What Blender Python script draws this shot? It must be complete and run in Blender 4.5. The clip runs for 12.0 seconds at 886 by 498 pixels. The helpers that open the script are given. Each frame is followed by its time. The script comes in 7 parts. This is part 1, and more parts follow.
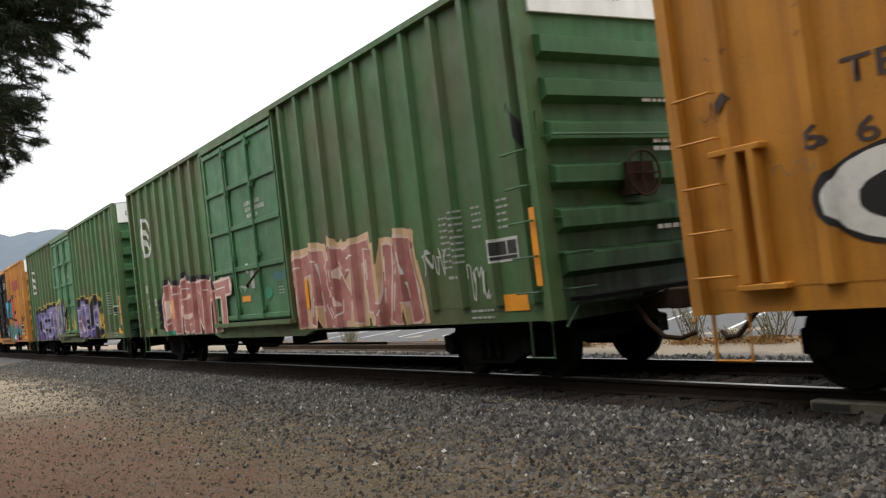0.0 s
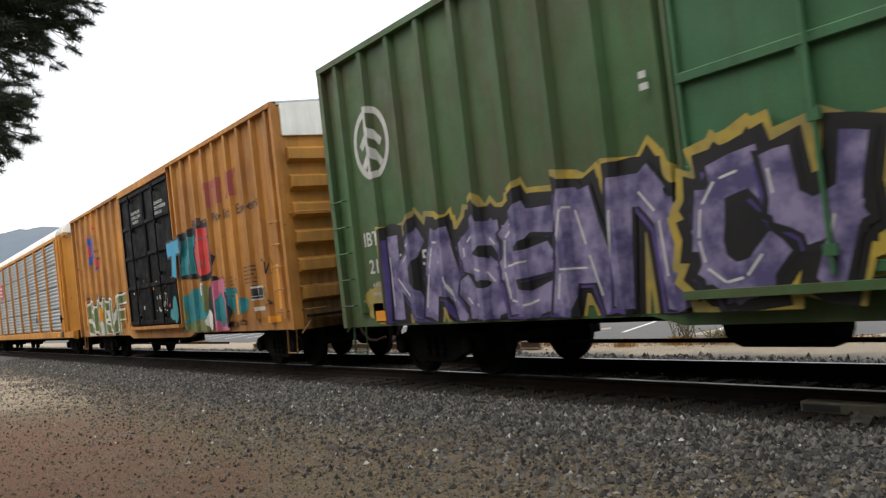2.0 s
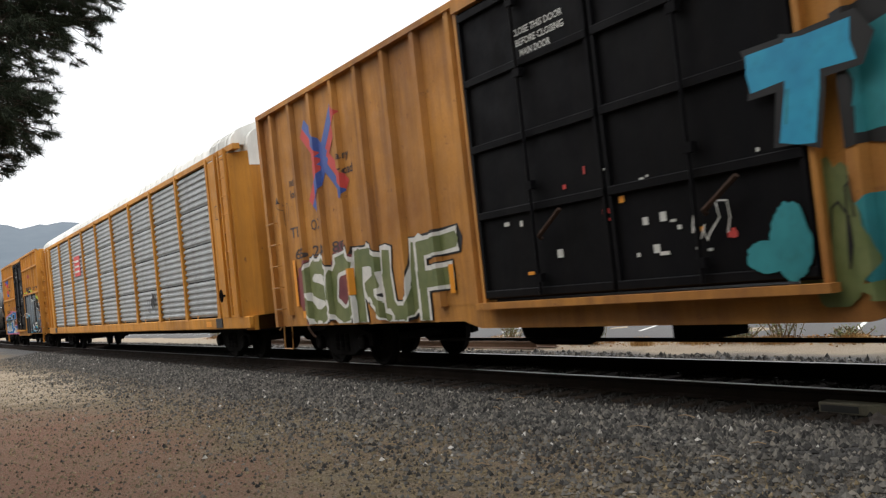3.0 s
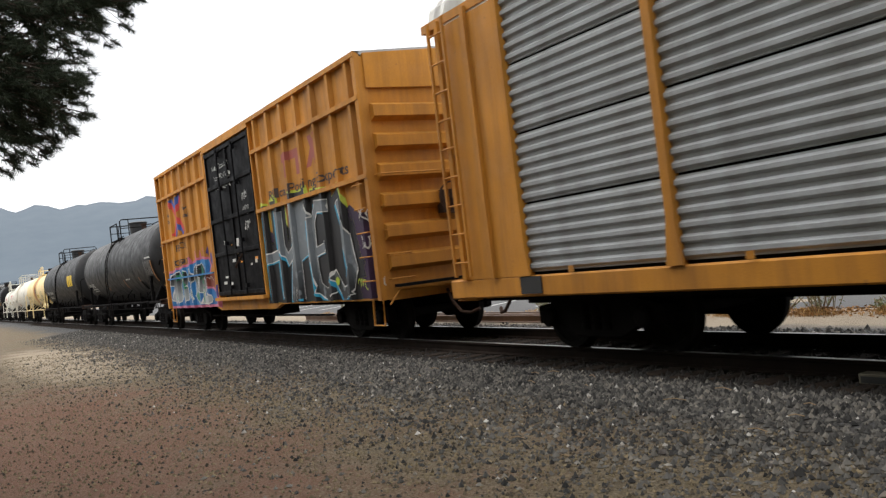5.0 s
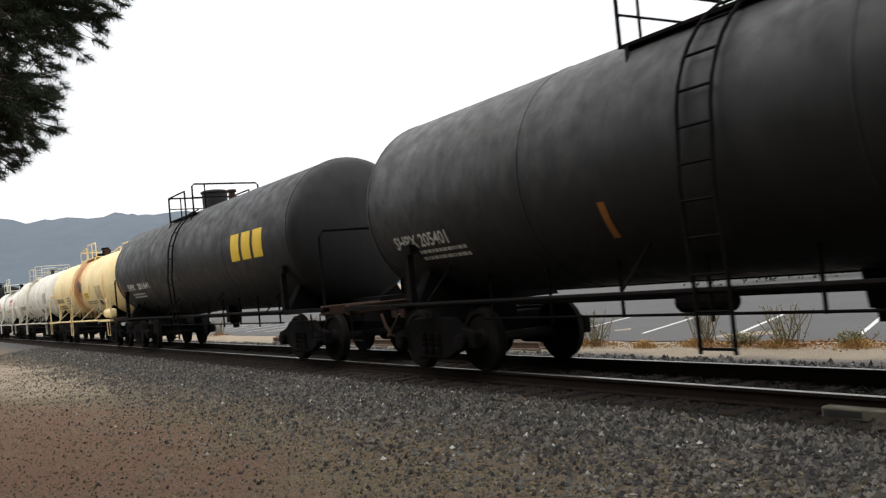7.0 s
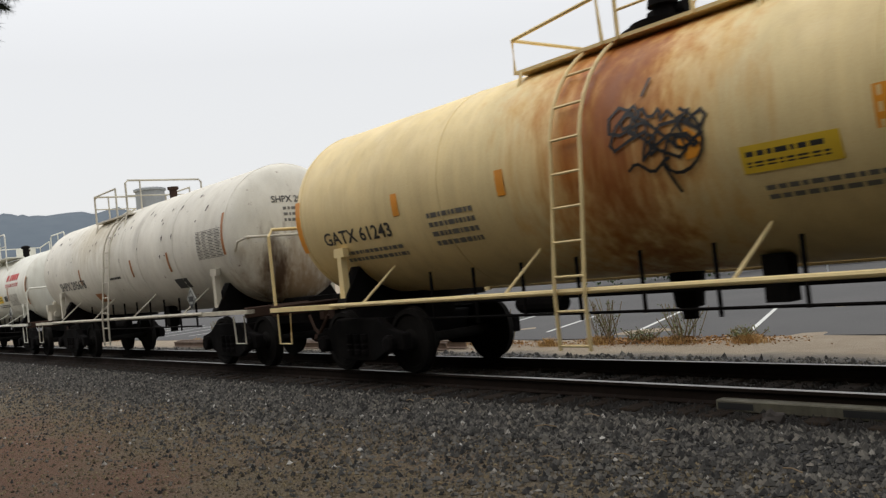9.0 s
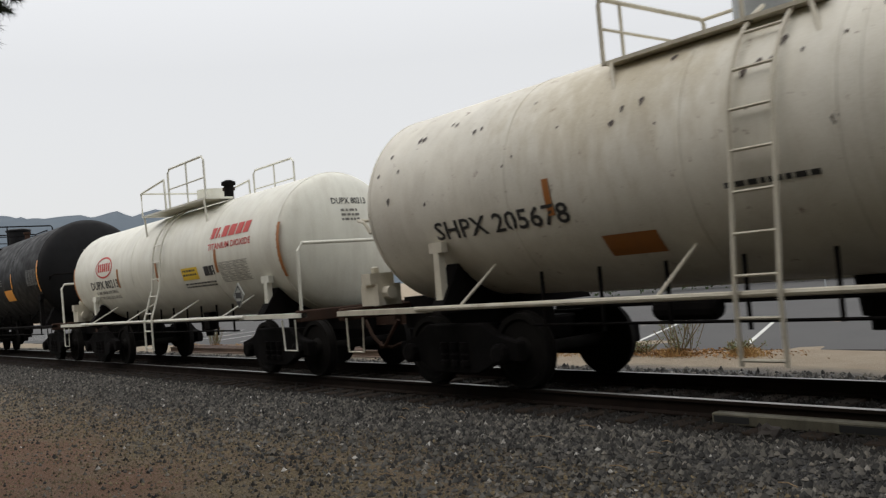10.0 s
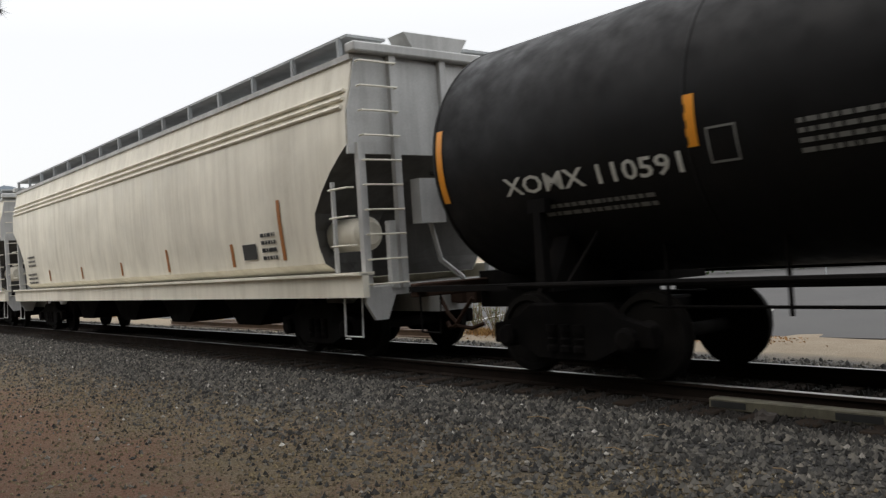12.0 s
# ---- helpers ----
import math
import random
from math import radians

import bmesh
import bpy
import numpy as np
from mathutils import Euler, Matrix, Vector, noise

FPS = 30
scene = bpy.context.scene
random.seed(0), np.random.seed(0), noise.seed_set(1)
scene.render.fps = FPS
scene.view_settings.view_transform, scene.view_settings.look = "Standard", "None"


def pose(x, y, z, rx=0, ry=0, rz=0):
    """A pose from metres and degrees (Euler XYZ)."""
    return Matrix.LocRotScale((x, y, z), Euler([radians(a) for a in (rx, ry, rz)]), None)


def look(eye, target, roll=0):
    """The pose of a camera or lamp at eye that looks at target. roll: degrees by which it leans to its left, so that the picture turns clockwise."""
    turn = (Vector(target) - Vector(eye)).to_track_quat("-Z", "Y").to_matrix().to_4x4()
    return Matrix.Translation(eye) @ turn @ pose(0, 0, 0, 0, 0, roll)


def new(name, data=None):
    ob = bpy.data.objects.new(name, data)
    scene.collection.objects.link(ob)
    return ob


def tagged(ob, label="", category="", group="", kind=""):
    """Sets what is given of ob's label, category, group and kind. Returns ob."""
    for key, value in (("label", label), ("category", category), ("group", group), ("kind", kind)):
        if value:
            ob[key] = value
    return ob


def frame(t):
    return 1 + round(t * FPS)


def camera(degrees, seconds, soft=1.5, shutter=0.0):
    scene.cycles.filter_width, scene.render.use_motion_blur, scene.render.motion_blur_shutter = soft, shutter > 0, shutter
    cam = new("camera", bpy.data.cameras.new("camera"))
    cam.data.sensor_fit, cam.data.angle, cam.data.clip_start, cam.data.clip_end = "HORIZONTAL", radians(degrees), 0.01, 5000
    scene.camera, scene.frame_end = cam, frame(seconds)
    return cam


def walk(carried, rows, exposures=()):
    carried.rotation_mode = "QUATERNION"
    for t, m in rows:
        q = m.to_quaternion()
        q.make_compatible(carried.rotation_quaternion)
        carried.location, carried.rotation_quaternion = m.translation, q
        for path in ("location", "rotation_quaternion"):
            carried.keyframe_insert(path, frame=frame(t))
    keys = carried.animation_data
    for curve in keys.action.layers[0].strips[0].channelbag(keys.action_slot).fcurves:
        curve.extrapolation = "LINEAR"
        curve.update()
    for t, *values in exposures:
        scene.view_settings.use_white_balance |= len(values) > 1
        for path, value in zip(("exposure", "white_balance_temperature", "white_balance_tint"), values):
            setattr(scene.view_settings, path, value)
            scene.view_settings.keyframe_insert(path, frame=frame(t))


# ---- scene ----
from mathutils.geometry import delaunay_2d_cdt

EYE_Z, TRACK_Y, SPEED, START = 1.42, 8.13, 17.27, 4.06


def held(yaw, pitch, roll):
    """The camera stands at one spot and is turned by hand."""
    return pose(0, 0, EYE_Z, 90 + pitch, 0, yaw) @ pose(0, 0, 0, 0, 0, roll)


cam = camera(54.0, 12.0, soft=1.3, shutter=0.07)
PATH = (
    (0.0, 56.58, 2.05, -6.77), (0.5, 55.32, 1.61, -7.39), (1.0, 54.87, 1.69, -6.22), (1.5, 54.91, 2.37, -6.63),
    (2.0, 56.08, 1.95, -6.51), (2.5, 57.58, 1.69, -6.09), (3.0, 57.17, 1.9, -6.15), (3.5, 59.79, 2.27, -5.77),
    (3.7, 59.79, 2.6, -5.73), (5.3, 59.39, 0.21, -6.8), (5.5, 59.19, 0.5, -6.46), (6.0, 59.29, 2.31, -6.54),
    (6.5, 57.28, 1.69, -5.84), (6.7, 57.52, 1.87, -5.47), (8.3, 54.23, 1.99, -5.79), (8.5, 52.89, 2.15, -5.68),
    (9.0, 51.32, 1.37, -5.9), (9.5, 51.53, 2.09, -5.45), (10.0, 51.14, 1.94, -5.05), (10.5, 50.0, 1.57, -5.09),
    (11.0, 50.49, 1.67, -5.13), (11.5, 50.64, 1.21, -4.71), (12.0, 51.34, 0.6, -3.78))
walk(cam, [(t, held(yaw, pitch, roll)) for t, yaw, pitch, roll in PATH],
     exposures=[(0.0, -0.22), (3.5, -0.28), (6.0, -0.24), (6.7, -0.44), (8.3, -0.86), (9.5, -1.05), (10.5, -1.12), (11.0, -1.2), (11.5, -1.06), (12.0, -0.76)])

# ---- light: a bright overcast sky ----
world = bpy.data.worlds.new("sky")
scene.world = world
world.use_nodes = True
wn, wl = world.node_tree.nodes, world.node_tree.links
sky = wn.new("ShaderNodeTexSky")
sky.sky_type, sky.sun_disc = "NISHITA", False
sky.sun_elevation, sky.sun_rotation, sky.dust_density = radians(52), radians(205), 4.0
dim = wn.new("ShaderNodeMix")
dim.data_type = "RGBA"
dim.blend_type = "MULTIPLY"
dim.inputs["Factor"].default_value = 1.0
dim.inputs["B"].default_value = (0.11, 0.11, 0.11, 1)
veil = wn.new("ShaderNodeMix")
veil.data_type = "RGBA"
veil.inputs["Factor"].default_value = 0.8
veil.inputs["B"].default_value = (1.0, 1.0, 1.0, 1)
wl.new(sky.outputs[0], dim.inputs["A"])
wl.new(dim.outputs["Result"], veil.inputs["A"])
# an overcast dome: the zenith is brighter than the horizon
tc = wn.new("ShaderNodeTexCoord")
sep = wn.new("ShaderNodeSeparateXYZ")
dome = wn.new("ShaderNodeMapRange")
dome.inputs["From Min"].default_value, dome.inputs["From Max"].default_value = 0.25, 1.0
dome.inputs["To Min"].default_value, dome.inputs["To Max"].default_value = 1.0, 1.95
lift_ = wn.new("ShaderNodeVectorMath")
lift_.operation = "SCALE"
wl.new(tc.outputs["Generated"], sep.inputs[0])
wl.new(sep.outputs["Z"], dome.inputs["Value"])
wl.new(veil.outputs["Result"], lift_.inputs[0])
wl.new(dome.outputs[0], lift_.inputs["Scale"])
wl.new(lift_.outputs[0], wn["Background"].inputs["Color"])
wn["Background"].inputs["Strength"].default_value = 1.92
sun = new("sun", bpy.data.lights.new("sun", "SUN"))
sun.data.energy, sun.data.angle, sun.data.color = 0.55, radians(40), (1.0, 0.96, 0.9)
sun.matrix_world = look((-8, 5, 30), (0, 8, 0))


# ---- mesh helpers ----
def box(bm, x0, x1, y0, y1, z0, z1):
    v = [bm.verts.new((x, y, z)) for x in (x0, x1) for y in (y0, y1) for z in (z0, z1)]
    for f in ((0, 1, 3, 2), (4, 6, 7, 5), (0, 4, 5, 1), (2, 3, 7, 6), (0, 2, 6, 4), (1, 5, 7, 3)):
        bm.faces.new([v[i] for i in f])


def prism(bm, pts, a, b, axis):
    """A flat outline, pushed from a to b along an axis; pts are the two other coordinates, in xyz order."""
    def at(p, s):
        return {"x": (s, p[0], p[1]), "y": (p[0], s, p[1]), "z": (p[0], p[1], s)}[axis]
    lo = [bm.verts.new(at(p, a)) for p in pts]
    hi = [bm.verts.new(at(p, b)) for p in pts]
    n = len(pts)
    bm.faces.new(lo)
    bm.faces.new(hi[::-1])
    for i in range(n):
        bm.faces.new((lo[i], hi[i], hi[(i + 1) % n], lo[(i + 1) % n]))


def tube(bm, pts, r, seg=6):
    pts = [Vector(p) for p in pts]
    rings = []
    for i, p in enumerate(pts):
        d = (pts[min(i + 1, len(pts) - 1)] - pts[max(i - 1, 0)]).normalized()
        side = d.cross(Vector((0, 0, 1)) if abs(d.z) < 0.9 else Vector((1, 0, 0))).normalized()
        up = side.cross(d)
        rings.append([bm.verts.new(p + side * (r * math.cos(k * math.tau / seg)) + up * (r * math.sin(k * math.tau / seg)))
                      for k in range(seg)])
    for a, b in zip(rings, rings[1:]):
        for k in range(seg):
            bm.faces.new((a[k], a[(k + 1) % seg], b[(k + 1) % seg], b[k]))
    bm.faces.new(rings[0])
    bm.faces.new(rings[-1][::-1])


def lathe(bm, prof, seg, origin=(0, 0, 0), axis="x"):
    """A turned shape: prof is (along, radius)."""
    rings = []
    for s, r in prof:
        ring = []
        for k in range(seg):
            c, q = r * math.cos(k * math.tau / seg), r * math.sin(k * math.tau / seg)
            p = {"x": (s, c, q), "y": (c, s, q), "z": (c, q, s)}[axis]
            ring.append(bm.verts.new(Vector(p) + Vector(origin)))
        rings.append(ring)
    for a, b in zip(rings, rings[1:]):
        for k in range(seg):
            bm.faces.new((a[k], a[(k + 1) % seg], b[(k + 1) % seg], b[k]))
    bm.faces.new(rings[0])
    bm.faces.new(rings[-1][::-1])


def mesh_of(name, bm, material, smooth=0.0):
    bmesh.ops.recalc_face_normals(bm, faces=bm.faces)
    if smooth:
        for f in bm.faces:
            f.smooth = True
        for e in bm.edges:
            if len(e.link_faces) == 2 and e.calc_face_angle(0) > radians(smooth):
                e.smooth = False
    data = bpy.data.meshes.new(name)
    bm.to_mesh(data)
    bm.free()
    data.materials.append(material)
    return data


def part(name, bm, material, parent, label="", smooth=0.0):
    ob = new(name, mesh_of(name, bm, material, smooth))
    ob.parent = parent
    return tagged(ob, label)


def thing(name, bm, material, label, category, group="", kind="", smooth=0.0):
    return tagged(new(name, mesh_of(name, bm, material, smooth)), label, category, group, kind)


def bev(bm, w):
    bmesh.ops.bevel(bm, geom=list(bm.edges), offset=w, segments=1, affect="EDGES", profile=0.5)
    return bm


# ---- materials ----
def shade(name, rough=0.7, metal=0.0):
    m = bpy.data.materials.new(name)
    m.use_nodes = True
    b = m.node_tree.nodes["Principled BSDF"]
    b.inputs["Roughness"].default_value, b.inputs["Metallic"].default_value = rough, metal
    return m, m.node_tree.nodes, m.node_tree.links, b


def coords(n, l, scale, generated="Object"):
    tc, mp = n.new("ShaderNodeTexCoord"), n.new("ShaderNodeMapping")
    mp.inputs["Scale"].default_value = scale
    l.new(tc.outputs[generated], mp.inputs["Vector"])
    return mp.outputs[0]


def noise_node(n, l, vec, scale, detail=4, rough=0.6):
    t = n.new("ShaderNodeTexNoise")
    t.inputs["Scale"].default_value, t.inputs["Detail"].default_value, t.inputs["Roughness"].default_value = scale, detail, rough
    l.new(vec, t.inputs["Vector"])
    return t.outputs["Fac"]


def ramp(n, l, fac, stops):
    r = n.new("ShaderNodeValToRGB")
    e = r.color_ramp.elements
    while len(e) < len(stops):
        e.new(0.5)
    for k, (p, c) in zip(e, stops):
        k.position, k.color = p, (*c, 1) if len(c) == 3 else c
    l.new(fac, r.inputs[0])
    return r.outputs[0]


def mix(n, l, fac, a, b, mode="MIX"):
    m = n.new("ShaderNodeMix")
    m.data_type, m.blend_type = "RGBA", mode
    for sock, v in (("Factor", fac), ("A", a), ("B", b)):
        if isinstance(v, bpy.types.NodeSocket):
            l.new(v, m.inputs[sock])
        else:
            m.inputs[sock].default_value = v if sock == "Factor" else (*v, 1)
    return m.outputs["Result"]


def bump(n, l, b, height, strength, dist=0.02):
    k = n.new("ShaderNodeBump")
    k.inputs["Strength"].default_value, k.inputs["Distance"].default_value = strength, dist
    l.new(height, k.inputs["Height"])
    l.new(k.outputs[0], b.inputs["Normal"])


def paint(name, col, dirt=(0.10, 0.075, 0.05), amount=0.55, rough=0.55, rust=0.0, fade=1.25, streak=0.22, stains_and_shade=(), gloss=0.4, relief=0.25, blotch=None):
    """Weathered paint on steel: uneven fading, dirt running down, specks of rust, local stains and painted shade."""
    m, n, l, b = shade(name, rough)
    b.inputs["Specular IOR Level"].default_value = gloss
    v = coords(n, l, (1, 1, 1))
    vs = coords(n, l, (2.6, 2.6, streak))
    base = mix(n, l, ramp(n, l, noise_node(n, l, v, 0.7, 3), [(0.3, (0, 0, 0)), (0.7, (1, 1, 1))]),
               [c * 0.86 for c in col], [min(1, c * fade) for c in col])
    if blotch:
        base = mix(n, l, ramp(n, l, noise_node(n, l, v, 0.45, 5), [(0.42, (0, 0, 0)), (0.7, (0.75, 0.75, 0.75))]), base, blotch)
    run = ramp(n, l, noise_node(n, l, vs, 1.6, 6, 0.65), [(0.42, (0, 0, 0)), (0.78, (amount, amount, amount))])
    base = mix(n, l, run, base, dirt)
    if rust:
        spot = ramp(n, l, noise_node(n, l, v, 5.5, 8, 0.72), [(0.66 - 0.12 * rust, (0, 0, 0)), (0.74 - 0.1 * rust, (1, 1, 1))])
        base = mix(n, l, spot, base, (0.14, 0.055, 0.025))
    for centre, radii, hue, strength in stains_and_shade:
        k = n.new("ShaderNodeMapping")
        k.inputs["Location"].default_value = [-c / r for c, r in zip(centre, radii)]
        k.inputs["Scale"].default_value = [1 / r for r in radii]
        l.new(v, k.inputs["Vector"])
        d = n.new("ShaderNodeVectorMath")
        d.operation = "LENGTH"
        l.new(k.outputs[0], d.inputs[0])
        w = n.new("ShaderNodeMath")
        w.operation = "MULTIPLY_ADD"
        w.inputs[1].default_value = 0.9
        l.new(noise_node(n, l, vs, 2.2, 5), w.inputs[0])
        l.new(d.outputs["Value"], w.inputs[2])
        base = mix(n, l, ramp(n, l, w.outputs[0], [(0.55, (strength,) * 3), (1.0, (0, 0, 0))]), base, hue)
    fine = noise_node(n, l, v, 60, 3)
    base = mix(n, l, 0.12, base, ramp(n, l, fine, [(0.3, (0.1, 0.1, 0.1)), (0.7, (0.9, 0.9, 0.9))]), "OVERLAY")
    l.new(base, b.inputs["Base Color"])
    l.new(ramp(n, l, noise_node(n, l, v, 3, 4), [(0.3, (rough - 0.1,) * 3), (0.7, (rough + 0.2,) * 3)]), b.inputs["Roughness"])
    bump(n, l, b, noise_node(n, l, v, 2.4, 3), relief, 0.03)
    return m


def flat(name, col, rough=0.6, worn=0.2):
    """Marking or spray paint: nearly one colour, a little patchy."""
    m, n, l, b = shade(name, rough)
    v = coords(n, l, (1, 1, 1))
    l.new(mix(n, l, ramp(n, l, noise_node(n, l, v, 4, 6), [(0.35, (0, 0, 0)), (0.75, (worn * 2,) * 3)]), col, [c * 0.55 + 0.03 for c in col]),
          b.inputs["Base Color"])
    return m


GREEN = paint("green_paint", (0.054, 0.13, 0.044), dirt=(0.085, 0.055, 0.032), amount=0.6, rust=0.1, blotch=(0.11, 0.085, 0.045))
# Green ends: sooty runs, with the shade between cars painted in low down.
GREEN_END = paint("sooty_shaded_green_paint", (0.045, 0.128, 0.046), dirt=(0.02, 0.022, 0.014), amount=0.5, stains_and_shade=(((9.3, 0.0, 0.8), (3, 6, 2.6), (0.008, 0.010, 0.007), 0.9), ((-9.3, 0.0, 0.8), (3, 6, 2.6), (0.008, 0.010, 0.007), 0.9)))
GREEN_DOOR = paint("door_green_paint", (0.05, 0.15, 0.066), dirt=(0.06, 0.055, 0.035), amount=0.45)
YELLOW = paint("yellow_paint", (0.46, 0.195, 0.02), dirt=(0.15, 0.06, 0.02), amount=0.6, rust=0.2, rough=0.6)
YELLOW_RUSTY = paint("rusty_yellow_paint", (0.46, 0.205, 0.037), dirt=(0.13, 0.05, 0.02), amount=0.7, rust=0.3, rough=0.65, blotch=(0.22, 0.085, 0.025))
# Yellow ends: rust and dirt, the lower part darkened for shade between cars.
YELLOW_DARK = paint("rusty_shaded_yellow_paint", (0.42, 0.2, 0.036), dirt=(0.1, 0.045, 0.02), amount=0.6, rust=0.4, stains_and_shade=(((9.2, 0.0, 0.8), (3, 6, 2.5), (0.04, 0.022, 0.013), 0.85), ((-9.2, 0.0, 0.8), (3, 6, 2.5), (0.04, 0.022, 0.013), 0.85)))
BLACK_DOOR = paint("black_door_paint", (0.005, 0.005, 0.006), dirt=(0.018, 0.015, 0.012), amount=0.25, gloss=0.06)
TANK_BLACK = paint("black_tank_paint", (0.015, 0.0152, 0.016), dirt=(0.05, 0.045, 0.04), amount=0.22, rough=0.5, fade=1.3, gloss=0.25, relief=0.05)
TANK_JET = paint("clean_black_tank_paint", (0.0075, 0.0075, 0.008), dirt=(0.018, 0.016, 0.014), amount=0.2, rough=0.5, fade=1.3, gloss=0.14, relief=0.05)
TANK_DUSTY = paint("dusty_black_tank_paint", (0.013, 0.0132, 0.014), dirt=(0.05, 0.048, 0.045), amount=0.25, rough=0.5, fade=1.3, gloss=0.3, relief=0.05, streak=1.2, stains_and_shade=(((-5.0, -0.6, 3.6), (9.5, 3.2, 3.0), (0.055, 0.053, 0.05), 0.85),))
TANK_CREAM = paint("cream_tank_paint", (0.80, 0.635, 0.32), dirt=(0.34, 0.21, 0.08), amount=0.26, rough=0.5, fade=1.1, relief=0.06)
TANK_CREAM_RUST = paint("rust_stained_cream_tank_paint", (0.80, 0.635, 0.32), dirt=(0.34, 0.21, 0.08), amount=0.26, rough=0.5, fade=1.1, relief=0.06,
                        stains_and_shade=(((0.1, -0.6, 3.2), (3.2, 5.0, 5.0), (0.64, 0.30, 0.045), 0.95), ((0.1, -0.6, 3.1), (2.1, 5.0, 4.6), (0.46, 0.15, 0.02), 0.95), ((0.2, -0.6, 2.8), (1.3, 4.8, 4.0), (0.22, 0.065, 0.016), 0.8)))
TANK_WHITE = paint("grey_white_tank_paint", (0.58, 0.54, 0.44), dirt=(0.2, 0.15, 0.10), amount=0.45, rust=0.14, fade=1.1)
TANK_STAINED = paint("brown_stained_tank_paint", (0.70, 0.67, 0.58), dirt=(0.3, 0.24, 0.16), amount=0.24, rust=0.3, streak=0.9, fade=1.1, relief=0.06,
                     stains_and_shade=(((6.6, 0.0, 1.4), (2.0, 2.6, 2.2), (0.27, 0.17, 0.08), 0.9), ((6.6, -0.5, 1.7), (1.6, 0.62, 1.7), (0.06, 0.03, 0.014), 0.95), ((6.6, 0.8, 1.7), (1.6, 0.5, 1.8), (0.06, 0.03, 0.014), 0.95), ((-2.0, -1.2, 3.4), (3.5, 3, 2.2), (0.40, 0.33, 0.2), 0.6), ((1.5, -0.9, 3.0), (0.5, 2, 1.4), (0.38, 0.35, 0.3), 0.6)))
TANK_CLEAN = paint("white_tank_paint", (0.72, 0.71, 0.62), dirt=(0.33, 0.27, 0.19), amount=0.3, rough=0.4, fade=1.08, relief=0.05)
HOPPER = paint("cream_hopper_paint", (0.80, 0.76, 0.65), dirt=(0.3, 0.25, 0.17), amount=0.35, fade=1.08)
# Hopper grey with the shade of the recessed end bays painted in.
HOPPER_SHADED = paint("shaded_hopper_bay_paint", (0.075, 0.072, 0.068), dirt=(0.03, 0.026, 0.022), amount=0.7)
HOPPER_GREY = paint("grey_hopper_end_paint", (0.46, 0.46, 0.45), dirt=(0.1, 0.09, 0.08), amount=0.4)
WHITE_ROOF = paint("white_roof_paint", (0.7, 0.7, 0.66), dirt=(0.2, 0.16, 0.11), amount=0.3)
GALV = paint("galvanised_steel", (0.34, 0.36, 0.37), dirt=(0.16, 0.14, 0.12), amount=0.4, rough=0.45, fade=1.15)
# Sooty steel, taken to near black to hold the shade under the cars.
NEAR_BLACK = paint("near_black_steel", (0.006, 0.0055, 0.0055), dirt=(0.014, 0.011, 0.009), amount=0.6, rough=0.9, gloss=0.08)
RUSTY = paint("rusty_steel", (0.05, 0.03, 0.022), dirt=(0.025, 0.02, 0.017), amount=0.6, rough=0.9, gloss=0.1)
# Rail steel, coloured darker for the shade of the passing train.
RAIL_STEEL = paint("shaded_rail_steel", (0.02, 0.014, 0.011), dirt=(0.01, 0.008, 0.007), amount=0.6, rough=0.9, gloss=0.1)
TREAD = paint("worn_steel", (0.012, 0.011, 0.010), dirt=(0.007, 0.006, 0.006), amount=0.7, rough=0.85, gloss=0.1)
m, n, l, b = shade("polished_rail_head", 0.36, 1.0)
l.new(ramp(n, l, noise_node(n, l, coords(n, l, (0.4, 20, 1)), 2), [(0.3, (0.24, 0.23, 0.22)), (0.7, (0.46, 0.45, 0.44))]), b.inputs["Base Color"])
RAIL_TOP = m
WHITE = flat("white_stencil", (0.62, 0.62, 0.58), worn=0.35)
INK = flat("black_stencil", (0.02, 0.02, 0.02))
FAINT = flat("faded_white_stencil", (0.2, 0.2, 0.19), worn=0.4)
DULL = flat("dull_white_stencil", (0.36, 0.37, 0.34), worn=0.4)
CHIP = flat("bare_rusty_chip", (0.07, 0.05, 0.04))
FAINT_INK = flat("faded_black_stencil", (0.16, 0.15, 0.13), worn=0.4)
BROWN_INK = flat("dark_brown_stencil", (0.045, 0.025, 0.02), worn=0.3)
ORANGE = flat("orange_reflector", (0.82, 0.32, 0.02), 0.4)
AMBER = flat("worn_amber_reflector", (0.36, 0.13, 0.02), 0.5)
RED = flat("red_marking", (0.55, 0.05, 0.04))
OXIDE = flat("faded_red_marking", (0.33, 0.07, 0.05))
YELLOW_PLATE = flat("yellow_placard", (0.75, 0.5, 0.02))


def sprayed(name, a, b, scale=1.6):
    """Spray paint that fades from one colour into another in soft patches."""
    m, n, l, k = shade(name, 0.5)
    v = coords(n, l, (1, 1, 1))
    c = mix(n, l, ramp(n, l, noise_node(n, l, v, scale, 3), [(0.38, (0, 0, 0)), (0.62, (1, 1, 1))]), a, b)
    l.new(mix(n, l, ramp(n, l, noise_node(n, l, v, 9, 6), [(0.5, (0, 0, 0)), (0.8, (0.35, 0.35, 0.35))]), c, [0.35 * (p + q) / 2 + 0.004 for p, q in zip(a, b)]), k.inputs["Base Color"])
    return m


PINK = sprayed("pink_spray", (0.29, 0.095, 0.085), (0.46, 0.21, 0.18))
PEACH = sprayed("peach_spray", (0.56, 0.37, 0.20), (0.64, 0.46, 0.29))
PALE = sprayed("pale_pink_spray", (0.62, 0.45, 0.40), (0.7, 0.55, 0.46))
LILAC = sprayed("lilac_spray", (0.085, 0.07, 0.18), (0.30, 0.26, 0.42), 3.2)
